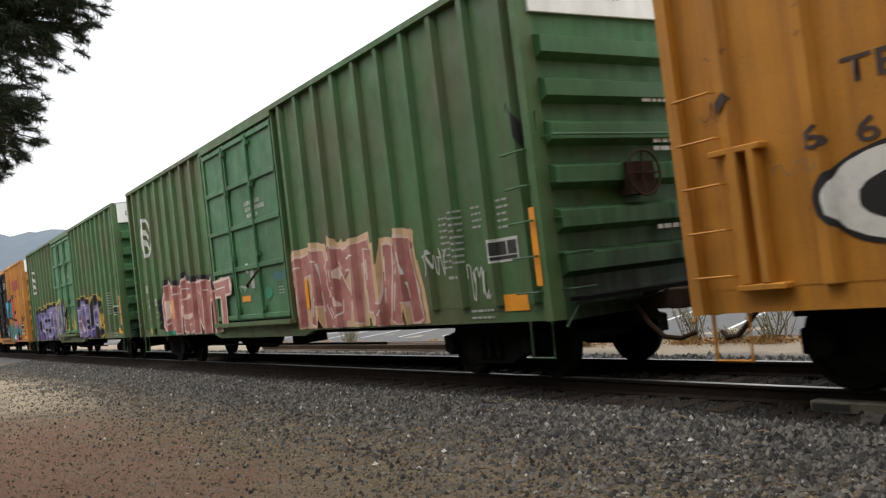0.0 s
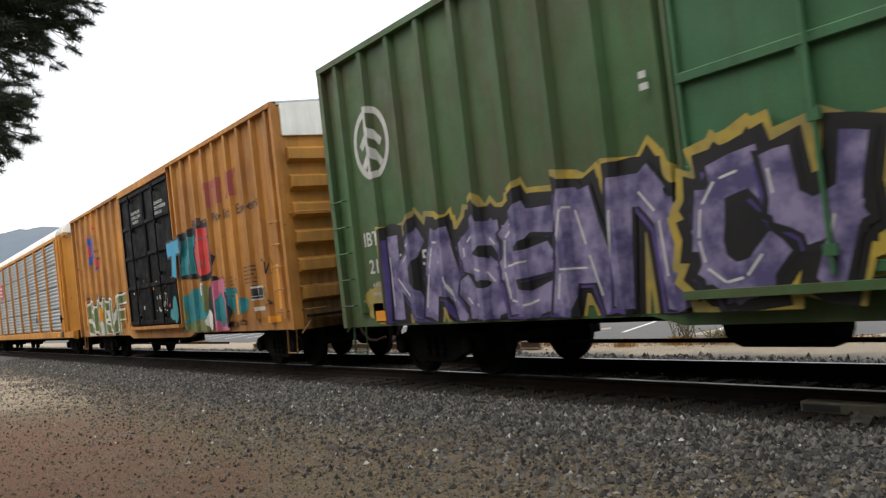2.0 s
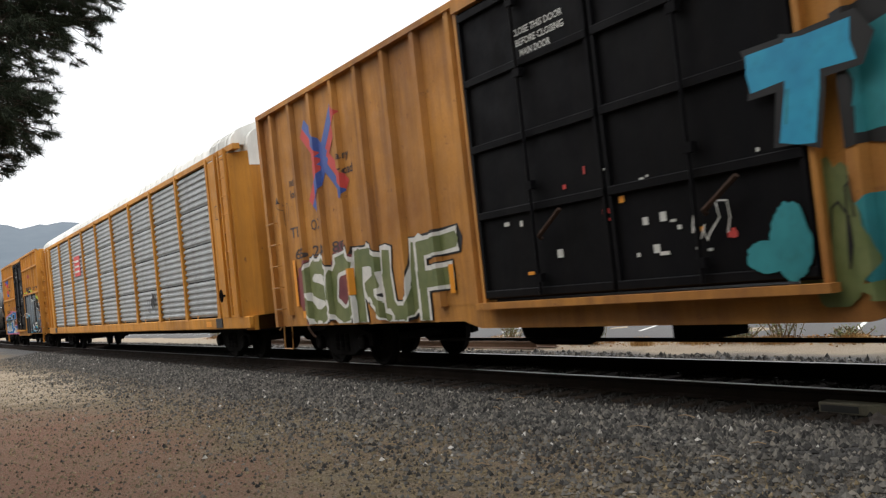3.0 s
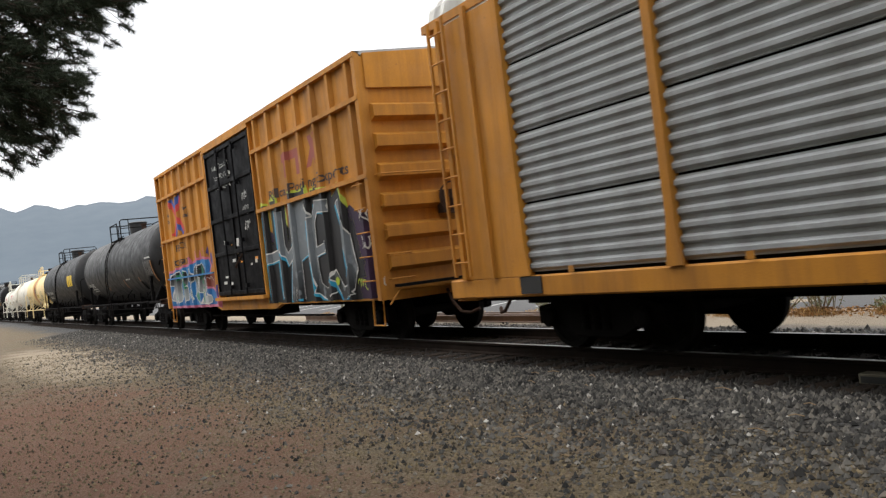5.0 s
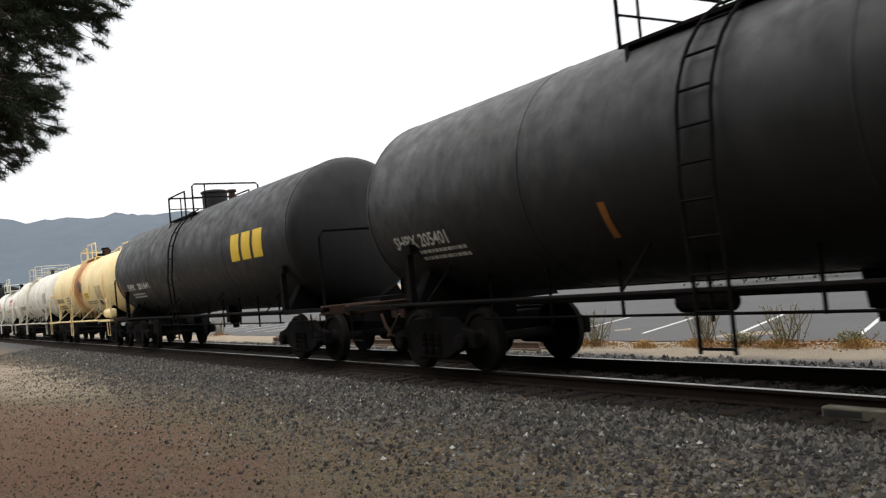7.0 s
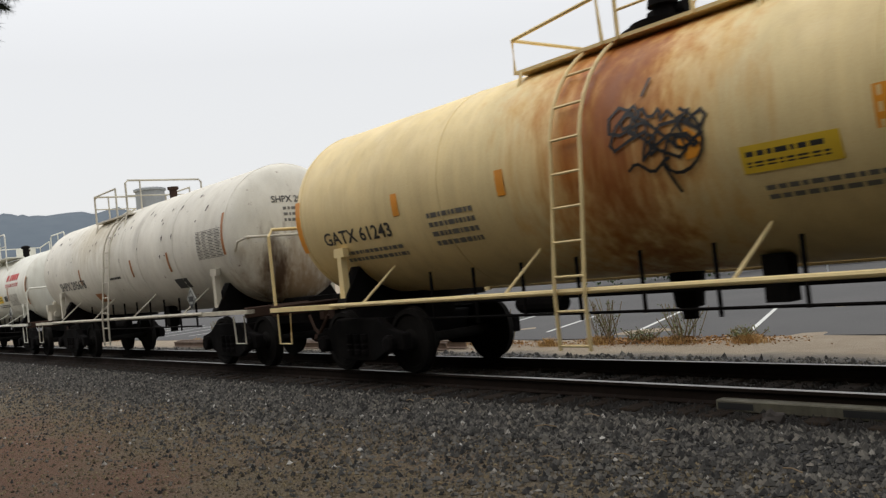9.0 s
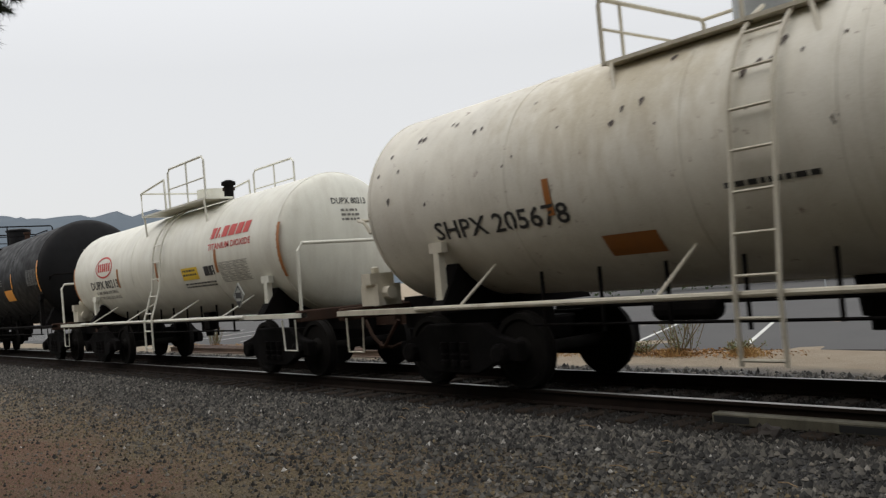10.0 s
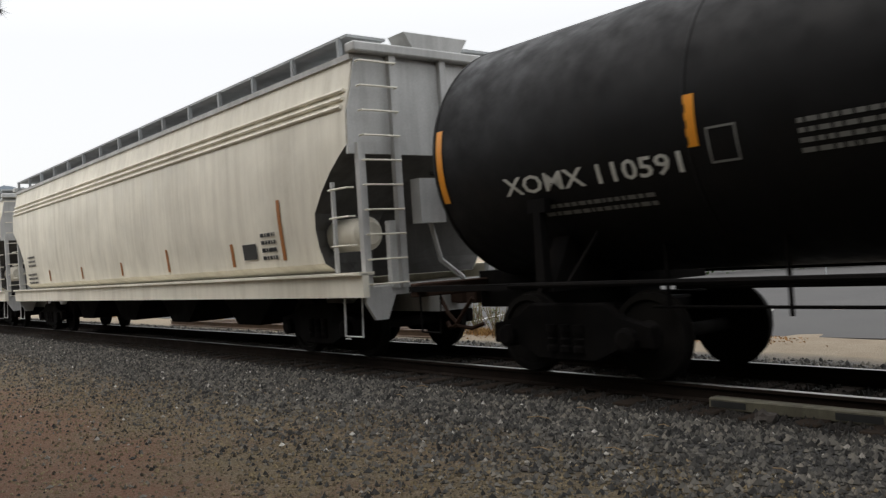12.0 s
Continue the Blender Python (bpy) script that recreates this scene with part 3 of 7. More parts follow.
def box_car(label, centre, length, door, paint_main, paint_door, top, far_ribs, near_ribs, white_end, leaves, end_paint=None, sill=0.80, belts=()):
    """A ribbed steel box car. door: from, to; ribs: how many behind and ahead of the door."""
    car = tagged(new("box_car"), label, "freight car", "cars of the train")
    h = length / 2
    base, out = -1.51, -1.60
    end_paint = end_paint or paint_main
    pts = ribs_between(-h, door[0], far_ribs, base, out, phase=0.74) + ribs_between(door[1], h, near_ribs, base, out)[0:]
    side = Side(pts)
    for s in (1, -1):
        bm = bmesh.new()
        prism(bm, [(x, s * y) for x, y in ribs_between(-h, door[0], far_ribs, base, out, phase=0.74)] + [(door[0], s * -1.42), (-h, s * -1.42)], sill + 0.22, top, "z")
        part("side_wall", bm, paint_main, car)
        bm = bmesh.new()
        prism(bm, [(x, s * y) for x, y in ribs_between(door[1], h, near_ribs, base, out)] + [(h, s * -1.42), (door[1], s * -1.42)], sill + 0.22, top, "z")
        part("side_wall", bm, paint_main, car)
        bm = bmesh.new()
        prism(bm, [(-h, sill), (-h, sill + 0.22), (h, sill + 0.22), (h, sill), (door[1] + 0.7, sill), (door[1] + 0.3, sill - 0.1), (door[0] - 0.3, sill - 0.1),
                   (door[0] - 0.7, sill)], s * -1.505, s * -1.4, "y")
        part("side_sill", bm, paint_main, car)
        bm = bmesh.new()
        box(bm, -h, h, min(s * -1.62, s * -1.5), max(s * -1.62, s * -1.5), top, top + 0.09)
        part("top_rail", bm, paint_main, car)
        for x in (-h + 0.06, h - 0.06):
            bm = bmesh.new()
            box(bm, x - 0.065, x + 0.065, min(s * -1.61, s * -1.4), max(s * -1.61, s * -1.4), sill, top)
            part("corner_post", bm, paint_main, car)
    for z in belts:
        for a, b in ((-h, door[0] - 0.05), (door[1] + 0.05, h)):
            bm = bmesh.new()
            box(bm, a, b, -1.625, -1.5, z - 0.04, z + 0.04)
            part("belt_rail", bm, paint_main, car)
    # the ends, pressed into level ribs
    for s in (-1, 1):
        prof = [(s * (h - 0.12), sill - 0.02), (s * h, sill - 0.02)]
        k, z = 0, sill + 0.3
        while z < top - 1.05:
            prof += [(s * (h - 0.03), z), (s * (h - 0.03), z + 0.18), (s * (h + 0.13), z + 0.25), (s * (h + 0.13), z + 0.44), (s * (h - 0.03), z + 0.5)]
            z += 0.52
        prof += [(s * h, top), (s * (h - 0.12), top)]
        bm = bmesh.new()
        prism(bm, prof, -1.4, 1.4, "y")
        e = part("end_wall", bm, end_paint, car)
        bm = bmesh.new()
        prism(bm, [(-1.45, top - 0.55), (1.45, top - 0.5), (1.45, top + 0.05), (0, top + 0.16), (-1.45, top + 0.05)], s * (h + 0.005), s * (h + 0.05), "x")
        part("end_panel", bm, WHITE_ROOF if white_end else end_paint, e, "white painted upper panel" if white_end else "")
    bm = bmesh.new()
    prism(bm, [(-1.6, top + 0.09), (0, top + 0.21), (1.6, top + 0.09), (1.5, top + 0.03), (-1.5, top + 0.03)], -h, h, "x")
    for k in range(int(length / 1.2)):
        x = -h + 0.6 + k * 1.2
        prism(bm, [(-1.6, top + 0.1), (0, top + 0.22), (1.6, top + 0.1), (0, top + 0.27)], x - 0.04, x + 0.04, "x")
    part("roof", bm, GALV, car)
    bm = bmesh.new()
    box(bm, -h + 0.1, h - 0.1, -1.44, 1.44, sill + 0.15, sill + 0.24)
    box(bm, -h + 0.1, h - 0.1, -0.22, 0.22, 0.62, sill + 0.15)
    for x in np.linspace(-h + 2, h - 2, 9):
        box(bm, x - 0.05, x + 0.05, -1.4, 1.4, 0.75, sill + 0.15)
    part("underframe", bm, NEAR_BLACK, car)
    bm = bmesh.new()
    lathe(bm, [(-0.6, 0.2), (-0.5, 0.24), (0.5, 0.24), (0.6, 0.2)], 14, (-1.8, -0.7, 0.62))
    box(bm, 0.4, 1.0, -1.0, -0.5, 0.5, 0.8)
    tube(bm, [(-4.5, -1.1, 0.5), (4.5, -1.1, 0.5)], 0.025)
    part("brake_gear", bm, NEAR_BLACK, car)
    for s in (-1, 1):
        bm = bmesh.new()
        tube(bm, [(s * (h + 0.1), -1.5, 0.72), (s * (h + 0.12), -1.3, 0.95), (s * (h + 0.14), -0.4, 0.92), (s * (h + 0.35), -0.1, 0.98)], 0.016)
        part("uncoupling_lever", bm, end_paint, car)
        make_truck(car, s * (h - 1.95))
        coupler(car, s * h, s)
        bm = bmesh.new()
        tube(bm, [(s * (h - 0.55), -1.5, sill), (s * (h - 0.55), -1.52, 0.36), (s * (h - 0.15), -1.52, 0.36), (s * (h - 0.15), -1.5, sill)], 0.02)
        part("stirrup_step", bm, end_paint, car)
        for k in range(5):
            z = 1.15 + k * 0.42
            grab(car, (s * (h - 0.55), -1.58, z), (s * (h - 0.12), -1.58, z), (0, -0.08, 0), end_paint)
            if k < 4:
                grab(car, (s * (h + 0.02), -1.42, z), (s * (h + 0.02), -0.98, z), (s * 0.1, 0, 0), end_paint)
    grab(car, (h, -1.45, 2.95), (h, 1.45, 2.95), (0.2, 0, 0), end_paint, 0.016, "end_handrail")
    bm = bmesh.new()
    box(bm, h + 0.05, h + 0.32, -1.35, 1.35, 1.0, 1.05)
    part("end_platform", bm, NEAR_BLACK, car)
    ladder(car, 0.55, 1.0, h + 0.2, 1.05, 2.7, 5, end_paint, "x")
    bm = bmesh.new()
    for q in range(20):
        a0, a1 = q * math.tau / 20, (q + 1) * math.tau / 20
        tube(bm, [(h + 0.26, -0.1 + 0.28 * math.cos(a0), 2.45 + 0.28 * math.sin(a0)), (h + 0.26, -0.1 + 0.28 * math.cos(a1), 2.45 + 0.28 * math.sin(a1))], 0.016)
    for q in range(4):
        tube(bm, [(h + 0.22, -0.1, 2.45), (h + 0.26, -0.1 + 0.28 * math.cos(q * 1.571), 2.45 + 0.28 * math.sin(q * 1.571))], 0.014)
    box(bm, h + 0.02, h + 0.2, -0.3, 0.15, 2.2, 2.6)
    part("brake_wheel", bm, RUSTY, car)
    # plug doors with their frames, bars and tracks
    n = leaves
    wd = (door[1] - door[0]) / n
    for k in range(n):
        a, b = door[0] + k * wd + 0.03, door[0] + (k + 1) * wd - 0.03
        bm = bmesh.new()
        box(bm, a, b, -1.57, -1.44, sill + 0.27, top - 0.12)
        d = part("door", bm, paint_door, car)
        for f in (0.0, 0.28, 0.52, 0.76, 1.0):
            z = sill + 0.34 + f * (top - sill - 0.55)
            bm = bmesh.new()
            box(bm, a, b, -1.62, -1.57, z - 0.05, z + 0.05)
            part("door_rail", bev(bm, 0.01), paint_door, d)
        cols = 1 if n == 2 else (2 if belts else 3)
        for c in range(cols + 1):
            x = a + (b - a) * c / cols
            bm = bmesh.new()
            box(bm, max(a, x - 0.05), min(b, x + 0.05), -1.612, -1.57, sill + 0.3, top - 0.14)
            part("door_stile", bm, paint_door, d)
        for f in (0.35, 0.7) if n == 1 else (0.5,):
            x = a + (b - a) * f
            bm = bmesh.new()
            tube(bm, [(x, -1.66, sill + 0.3), (x, -1.66, top - 0.2)], 0.022)
            for z in (sill + 0.5, sill + 1.6, top - 1.2, top - 0.35):
                box(bm, x - 0.06, x + 0.06, -1.68, -1.6, z - 0.05, z + 0.05)
            part("lock_rod", bm, paint_door, d)
        bm = bmesh.new()
        tube(bm, [(a + wd * 0.55, -1.68, sill + 0.95), (a + wd * 0.55, -1.72, sill + 0.98), (a + wd * 0.72, -1.72, sill + 1.25)], 0.025)
        part("door_handle", bm, RUSTY, d)
    bm = bmesh.new()
    box(bm, door[0] - 0.1, door[1] + 0.12, -1.70, -1.56, sill + 0.16, sill + 0.24)
    part("door_track", bm, paint_main, car)
    bm = bmesh.new()
    box(bm, door[0] - 0.06, door[0], -1.60, -1.45, sill + 0.24, top - 0.1)
    box(bm, door[1], door[1] + 0.06, -1.60, -1.45, sill + 0.24, top - 0.1)
    box(bm, door[0] - 0.06, door[1] + 0.06, -1.63, -1.5, top - 0.1, top - 0.004)
    part("door_frame", bm, paint_main, car)
    car["centre"] = centre
    return car, side


def panel_label(car, side, u, v, w, h):
    """The black consolidated stencil panel with a white border."""
    p = draw("stencil_panel", quads([(u, u + w, v, v + h)]), WHITE, car, side, 0.006)
    draw("panel_face", quads([(u + 0.03, u + w * 0.55, v + h * 0.3, v + h - 0.04), (u + w * 0.6, u + w - 0.03, v + h * 0.3, v + h - 0.04), (u + 0.03, u + w - 0.03, v + 0.03, v + h * 0.25)]),
         INK, p, side, 0.010)


def word(car, side, text, u, v, height, material, width=None, bold=0.0, slant=0.0, lift=0.007, name="lettering"):
    return draw(name, moved(letters(text, width, height, bold, slant), u, v), material, car, side, lift)


# ---- the box cars of the train, from the front to the rear ----
def span(front, rear):
    return (front + rear) / 2, front - rear


cars = []
c, L = span(8.6, -9.76)
lead, lead_side = box_car("rust-streaked yellow steel box car with black lettering", c, L, (-2.5, 2.5), YELLOW, BLACK_DOOR, 5.0, 8, 8, True, 2)
cars.append(lead)
c, L = span(-11.82, -30.65)
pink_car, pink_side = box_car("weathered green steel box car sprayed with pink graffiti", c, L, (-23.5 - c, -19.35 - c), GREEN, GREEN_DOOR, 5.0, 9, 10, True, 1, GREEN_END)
cars.append(pink_car)
c, L = span(-32.64, -51.45)
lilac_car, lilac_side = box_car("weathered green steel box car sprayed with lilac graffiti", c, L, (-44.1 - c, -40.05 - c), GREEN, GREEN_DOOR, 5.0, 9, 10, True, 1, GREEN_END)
cars.append(lilac_car)
c, L = span(-53.45, -72.4)
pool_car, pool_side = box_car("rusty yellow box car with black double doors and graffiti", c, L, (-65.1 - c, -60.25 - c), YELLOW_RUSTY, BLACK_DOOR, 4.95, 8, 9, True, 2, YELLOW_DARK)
cars.append(pool_car)
c, L = span(-103.74, -119.42)
belt_car, belt_side = box_car("yellow box car with level belt rails, black door and silver graffiti", c, L, (-113.45 - c, -109.7 - c), YELLOW, BLACK_DOOR, 5.0, 7, 7, False, 1,
                              belts=(4.3, 2.95) )
cars.append(belt_car)


# ---- tank cars ----
class Barrel:
    """The near side of a lying cylinder: u along it, v is the height."""
    def __init__(self, r, zc):
        self.r, self.zc = r, zc

    def __call__(self, u, v):
        s = max(-0.98, min(0.98, (v - self.zc) / self.r))
        y = -math.sqrt(1 - s * s)
        return (u, self.r * y, v), (0, y, s)

    def cuts(self, a, b):
        return []


class Head:
    """The dished front end of a tank: u runs across it."""
    def __init__(self, x, r, zc, deep):
        self.x, self.r, self.zc, self.deep = x, r, zc, deep

    def __call__(self, u, v):
        q = min(0.97, math.hypot(u, v - self.zc) / self.r)
        return (self.x + self.deep * math.sqrt(1 - q * q), u, v), (1, 0, 0)

    def cuts(self, a, b):
        return []


def on_tank(name, bm, material, parent, surface, lift=0.006, label=""):
    if not bm.verts:
        return None
    vs, us = [v.co.y for v in bm.verts], [v.co.x for v in bm.verts]
    cv = np.arange(min(vs), max(vs), 0.07)[1:]
    cu = np.arange(min(us), max(us), 0.07)[1:] if isinstance(surface, Head) else ()
    return part(name, lay(bm, surface, cu, cv, lift), material, parent, label)


def tank_car(label, front, rear, sills, trucks, r, zc, deep, material, rail_paint, dome_x, dome, seams=(), sill_z=1.08, bars=(False, False), rung_x=-0.62, drum=0.36):
    c = (front + rear) / 2
    car = tagged(new("tank_car"), label, "freight car", "cars of the train")
    car["centre"] = c
    h = (front - rear) / 2
    body = h - deep
    bm = bmesh.new()
    prof = [(-body - deep * math.sin(a), r * math.cos(a)) for a in np.linspace(1.52, 0, 9)]
    prof += [(-body + 0.001 + k * 2 * body / 6, r) for k in range(1, 6)]
    prof += [(body + deep * math.sin(a), r * math.cos(a)) for a in np.linspace(0, 1.52, 9)]
    lathe(bm, prof, 64, (0, 0, zc))
    tank = part("tank", bm, material, car, smooth=50)
    for u in [-body, body] + [s - c for s in seams]:
        bm = bmesh.new()
        lathe(bm, [(u - 0.02, r + 0.001), (u - 0.014, r + 0.007), (u + 0.014, r + 0.007), (u + 0.02, r + 0.001)], 64, (0, 0, zc))
        part("weld_seam", bm, material, tank, smooth=50)
    a, b = sills[0] - c, sills[1] - c
    for s, e in ((1, a), (-1, b)):
        bm = bmesh.new()
        box(bm, min(e, e - s * 2.6), max(e, e - s * 2.6), -0.28, 0.28, 0.72, zc - r * 0.94)
        part("stub_sill", bm, NEAR_BLACK, car)
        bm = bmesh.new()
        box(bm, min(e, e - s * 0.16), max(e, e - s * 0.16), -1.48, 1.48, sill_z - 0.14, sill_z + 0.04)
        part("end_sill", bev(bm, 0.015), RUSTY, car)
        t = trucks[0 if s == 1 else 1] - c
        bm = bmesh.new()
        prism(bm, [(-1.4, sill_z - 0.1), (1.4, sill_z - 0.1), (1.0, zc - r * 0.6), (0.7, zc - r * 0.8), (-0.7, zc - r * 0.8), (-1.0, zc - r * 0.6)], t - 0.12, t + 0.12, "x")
        part("body_bolster", bm, NEAR_BLACK, car)
    for s in (-1, 1):
        for e, w in ((a, 1), (b, -1)):
            bm = bmesh.new()
            box(bm, min(e, e - w * 2.1), max(e, e - w * 2.1), min(s * 1.36, s * 1.5), max(s * 1.36, s * 1.5), sill_z - 0.07, sill_z)
            part("side_sill", bm, rail_paint, car)
        bm = bmesh.new()
        tube(bm, [(b + 1.9, s * 1.5, sill_z - 0.02), (a - 1.9, s * 1.5, sill_z - 0.02)], 0.032, 8)
        part("side_rail", bm, rail_paint, car)
        for u in np.linspace(b + 2.8, a - 2.8, 4):
            bm = bmesh.new()
            tube(bm, [(u, s * 1.5, sill_z), (u + 0.12, s * r * 0.74, zc - r * 0.68)], 0.018)
            part("rail_bracket", bm, rail_paint, car)
        for t in trucks:
            bm = bmesh.new()
            prism(bm, [(t - c - 0.07, sill_z - 0.05), (t - c + 0.07, sill_z - 0.05), (t - c + 0.05, zc - r * 0.52), (t - c + 0.13, zc - r * 0.52), (t - c + 0.13, zc - r * 0.42), (t - c - 0.13, zc - r * 0.42), (t - c - 0.13, zc - r * 0.52), (t - c - 0.05, zc - r * 0.52)], s * (r * 0.9), s * (r * 0.9 + 0.1), "y")
            part("saddle_post", bm, rail_paint, car)
    # brake pipe and hangers below the middle
    bm = bmesh.new()
    tube(bm, [(b + 3.4, -0.9, 0.78), (a - 3.4, -0.9, 0.78)], 0.018)
    tube(bm, [(b + 3.4, -0.5, 0.95), (a - 3.4, -0.5, 0.95)], 0.022)
    for k, u in enumerate(np.linspace(b + 3.6, a - 3.6, 9)):
        tube(bm, [(u, -0.9, 0.76 - 0.06 * (k % 2)), (u, -0.9, zc - r * 0.78)], 0.022)
    box(bm, 1.35, 1.6, -0.7, -0.5, 0.8, zc - r * 0.9)
    lathe(bm, [(-0.38, 0.09), (-0.33, 0.12), (0.33, 0.12), (0.38, 0.09)], 12, (-1.6, -0.7, 0.9))
    lathe(bm, [(0.6, 0.09), (0.72, 0.09), (0.74, 0.16), (zc - r, 0.2)], 12, (0, 0, 0), "z")
    part("brake_gear", bm, NEAR_BLACK, car)
    for k, t in enumerate(trucks):
        make_truck(car, t - c)
    for e, s in ((a, 1), (b, -1)):
        coupler(car, e, s)
        bm = bmesh.new()
        zt = zc - r * 0.06
        if bars[0 if s == 1 else 1]:
            g = s * (h + 0.12)
            tube(bm, [(g - s * 0.4, -1.22, zt - 0.22), (g - s * 0.25, -1.22, zt - 0.05), (g, -1.16, zt), (g, 1.16, zt), (g - s * 0.25, 1.22, zt - 0.05), (g - s * 0.4, 1.22, zt - 0.22)], 0.024, 8)
            for y in (-1.0, 0.0, 1.0):
                tube(bm, [(g, y, zt), (g - s * (0.12 + deep * (1 - math.sqrt(1 - (y / r) ** 2)) + 0.02), y, zt)], 0.018, 6)
        else:
            tube(bm, [(e - s * 0.06, -1.42, sill_z), (e - s * 0.04, -1.42, zt - 0.12), (e - s * 0.02, -1.34, zt), (e - s * 0.02, 1.34, zt), (e - s * 0.04, 1.42, zt - 0.12),
                      (e - s * 0.06, 1.42, sill_z)], 0.028, 8)
        part("end_handrail", bm, rail_paint, car)
        for y in (-1.47, 1.47):
            bm = bmesh.new()
            tube(bm, [(e - s * 0.62, y, sill_z - 0.1), (e - s * 0.58, y, 0.5), (e - s * 0.2, y, 0.5), (e - s * 0.2, y, sill_z - 0.1)], 0.016)
            part("stirrup_step", bm, rail_paint, car)
    # top fittings
    d = dome_x - c
    top = zc + r
    if dome == "drum":
        bm = bmesh.new()
        lathe(bm, [(top - 0.1, drum), (top + drum * 1.1, drum), (top + drum * 1.15, drum + 0.04), (top + drum * 1.28, drum + 0.04), (top + drum * 1.38, drum - 0.06)], 24, (d - 0.9, 0, 0), "z")
        part("manway", bm, material if material in (TANK_BLACK, TANK_DUSTY, TANK_JET) else GALV, car, smooth=40)
    elif dome == "valve":
        bm = bmesh.new()
        lathe(bm, [(top - 0.1, 0.5), (top + 0.05, 0.5), (top + 0.06, 0.4), (top + 0.12, 0.4), (top + 0.16, 0.15), (top + 0.3, 0.12), (top + 0.31, 0.18), (top + 0.4, 0.16)], 20, (d, 0, 0), "z")
        lathe(bm, [(-0.25, 0.09), (0.25, 0.09)], 10, (d, 0.1, top + 0.24))
        part("valve", bm, NEAR_BLACK, car, smooth=40)
    else:
        bm = bmesh.new()
        lathe(bm, [(top - 0.1, 0.34), (top + 0.42, 0.34), (top + 0.43, 0.2)], 24, (d - 0.6, 0.2, 0), "z")
        part("manway", bm, material, car, smooth=40)
        bm = bmesh.new()
        lathe(bm, [(top, 0.1), (top + 0.28, 0.1), (top + 0.3, 0.15), (top + 0.36, 0.15), (top + 0.4, 0.06)], 14, (d + 1.1, -0.2, 0), "z")
        part("relief_valve", bm, NEAR_BLACK, car)
    bm = bmesh.new()
    lathe(bm, [(top - 0.05, 0.09), (top + 0.18, 0.09), (top + 0.2, 0.13), (top + 0.26, 0.13)], 12, (d + 1.0, -0.15, 0), "z")
    part("vent", bm, RUSTY, car)
    deck = top - 0.10 if dome != "wide" else top - 0.06
    half, wide = (1.7, 0.72) if dome != "wide" else (1.75, 1.0)
    hi, lo = (0.62, 0.42) if dome != "wide" else (0.85, 0.55)
    if dome == "drum":
        # walkway round the manway, with a tall rail across the car before and behind it
        deck, wide, e0, e1 = top - 0.26, 0.95, d - 2.3, d + 0.1
        for s in (-1, 1):
            bm = bmesh.new()
            box(bm, e0, e1, min(s * wide, s * 0.55), max(s * wide, s * 0.55), deck, deck + 0.04)
            part("platform", bm, rail_paint, car)
            bm = bmesh.new()
            y = s * wide
            tube(bm, [(e0, y, deck), (e0, y, deck + 0.72), (e1 - 0.75, y, deck + 0.72), (e1 - 0.75, y, deck)], 0.024)
            part("handrail", bm, rail_paint, car)
            for u in (e0 + 0.1, e1 - 0.1):
                bm = bmesh.new()
                tube(bm, [(u, y, deck), (u + 0.12, s * 1.08, zc + math.sqrt(r * r - 1.08 ** 2) - 0.03)], 0.022)
                part("platform_bracket", bm, rail_paint, car)
        for x, hi in ((e1, 0.82), (e0, 0.72)):
            bm = bmesh.new()
            tube(bm, [(x, -wide, deck), (x, -wide, deck + hi - 0.06), (x, -wide + 0.06, deck + hi), (x, wide - 0.06, deck + hi), (x, wide, deck + hi - 0.06), (x, wide, deck)], 0.026)
            tube(bm, [(x, -0.6, deck), (x, -0.6, deck + hi)], 0.02)
            tube(bm, [(x, -wide, deck + hi * 0.55), (x, wide, deck + hi * 0.55)], 0.017)
            part("handrail", bm, rail_paint, car)
    for s in (-1, 1) if dome != "drum" else ():
        bm = bmesh.new()
        box(bm, d - half, d + half, min(s * wide, s * 0.42), max(s * wide, s * 0.42), deck, deck + 0.04)
        part("platform", bm, rail_paint, car)
        bm = bmesh.new()
        y = s * wide
        tube(bm, [(d - half, y, deck), (d - half, y, deck + lo), (d - 0.35, y, deck + lo + 0.12), (d - 0.32, y, deck)], 0.024)
        tube(bm, [(d - 0.1, y, deck), (d - 0.1, y, deck + hi - 0.08), (d, y, deck + hi), (d + half - 0.08, y, deck + hi), (d + half, y, deck + hi - 0.08), (d + half, y, deck)], 0.024)
        tube(bm, [(d + half * 0.5, y, deck), (d + half * 0.5, y, deck + hi)], 0.02)
        tube(bm, [(d - 0.1, y, deck + hi * 0.5), (d + half, y, deck + hi * 0.5)], 0.016)
        part("handrail", bm, rail_paint, car)
        for u in (d - half + 0.1, d + half - 0.1):
            bm = bmesh.new()
            tube(bm, [(u, s * wide, deck), (u, s * min(wide + 0.1, r * 0.8), zc + math.sqrt(max(0.01, r * r - min(wide + 0.1, r * 0.8) ** 2)) - 0.05)], 0.022)
            part("platform_bracket", bm, rail_paint, car)
    if dome != "drum":
        bm = bmesh.new()
        tube(bm, [(d - half, -wide, deck + lo), (d - half, wide, deck + lo)], 0.022)
        part("handrail", bm, rail_paint, car)
    # the side ladder follows the barrel, and drops below it
    x0, x1 = d + rung_x, d + rung_x + 0.42
    path = [((-(r + 0.07)) * math.cos(q), zc + (r + 0.07) * math.sin(q)) for q in np.linspace(1.1, 0.0, 8)] + [(-r - 0.12, zc - 0.5), (-1.55, sill_z), (-1.55, 0.45)]
    lad = bmesh.new()
    for x in (x0, x1):
        tube(lad, [(x, y, z) for y, z in path], 0.022)
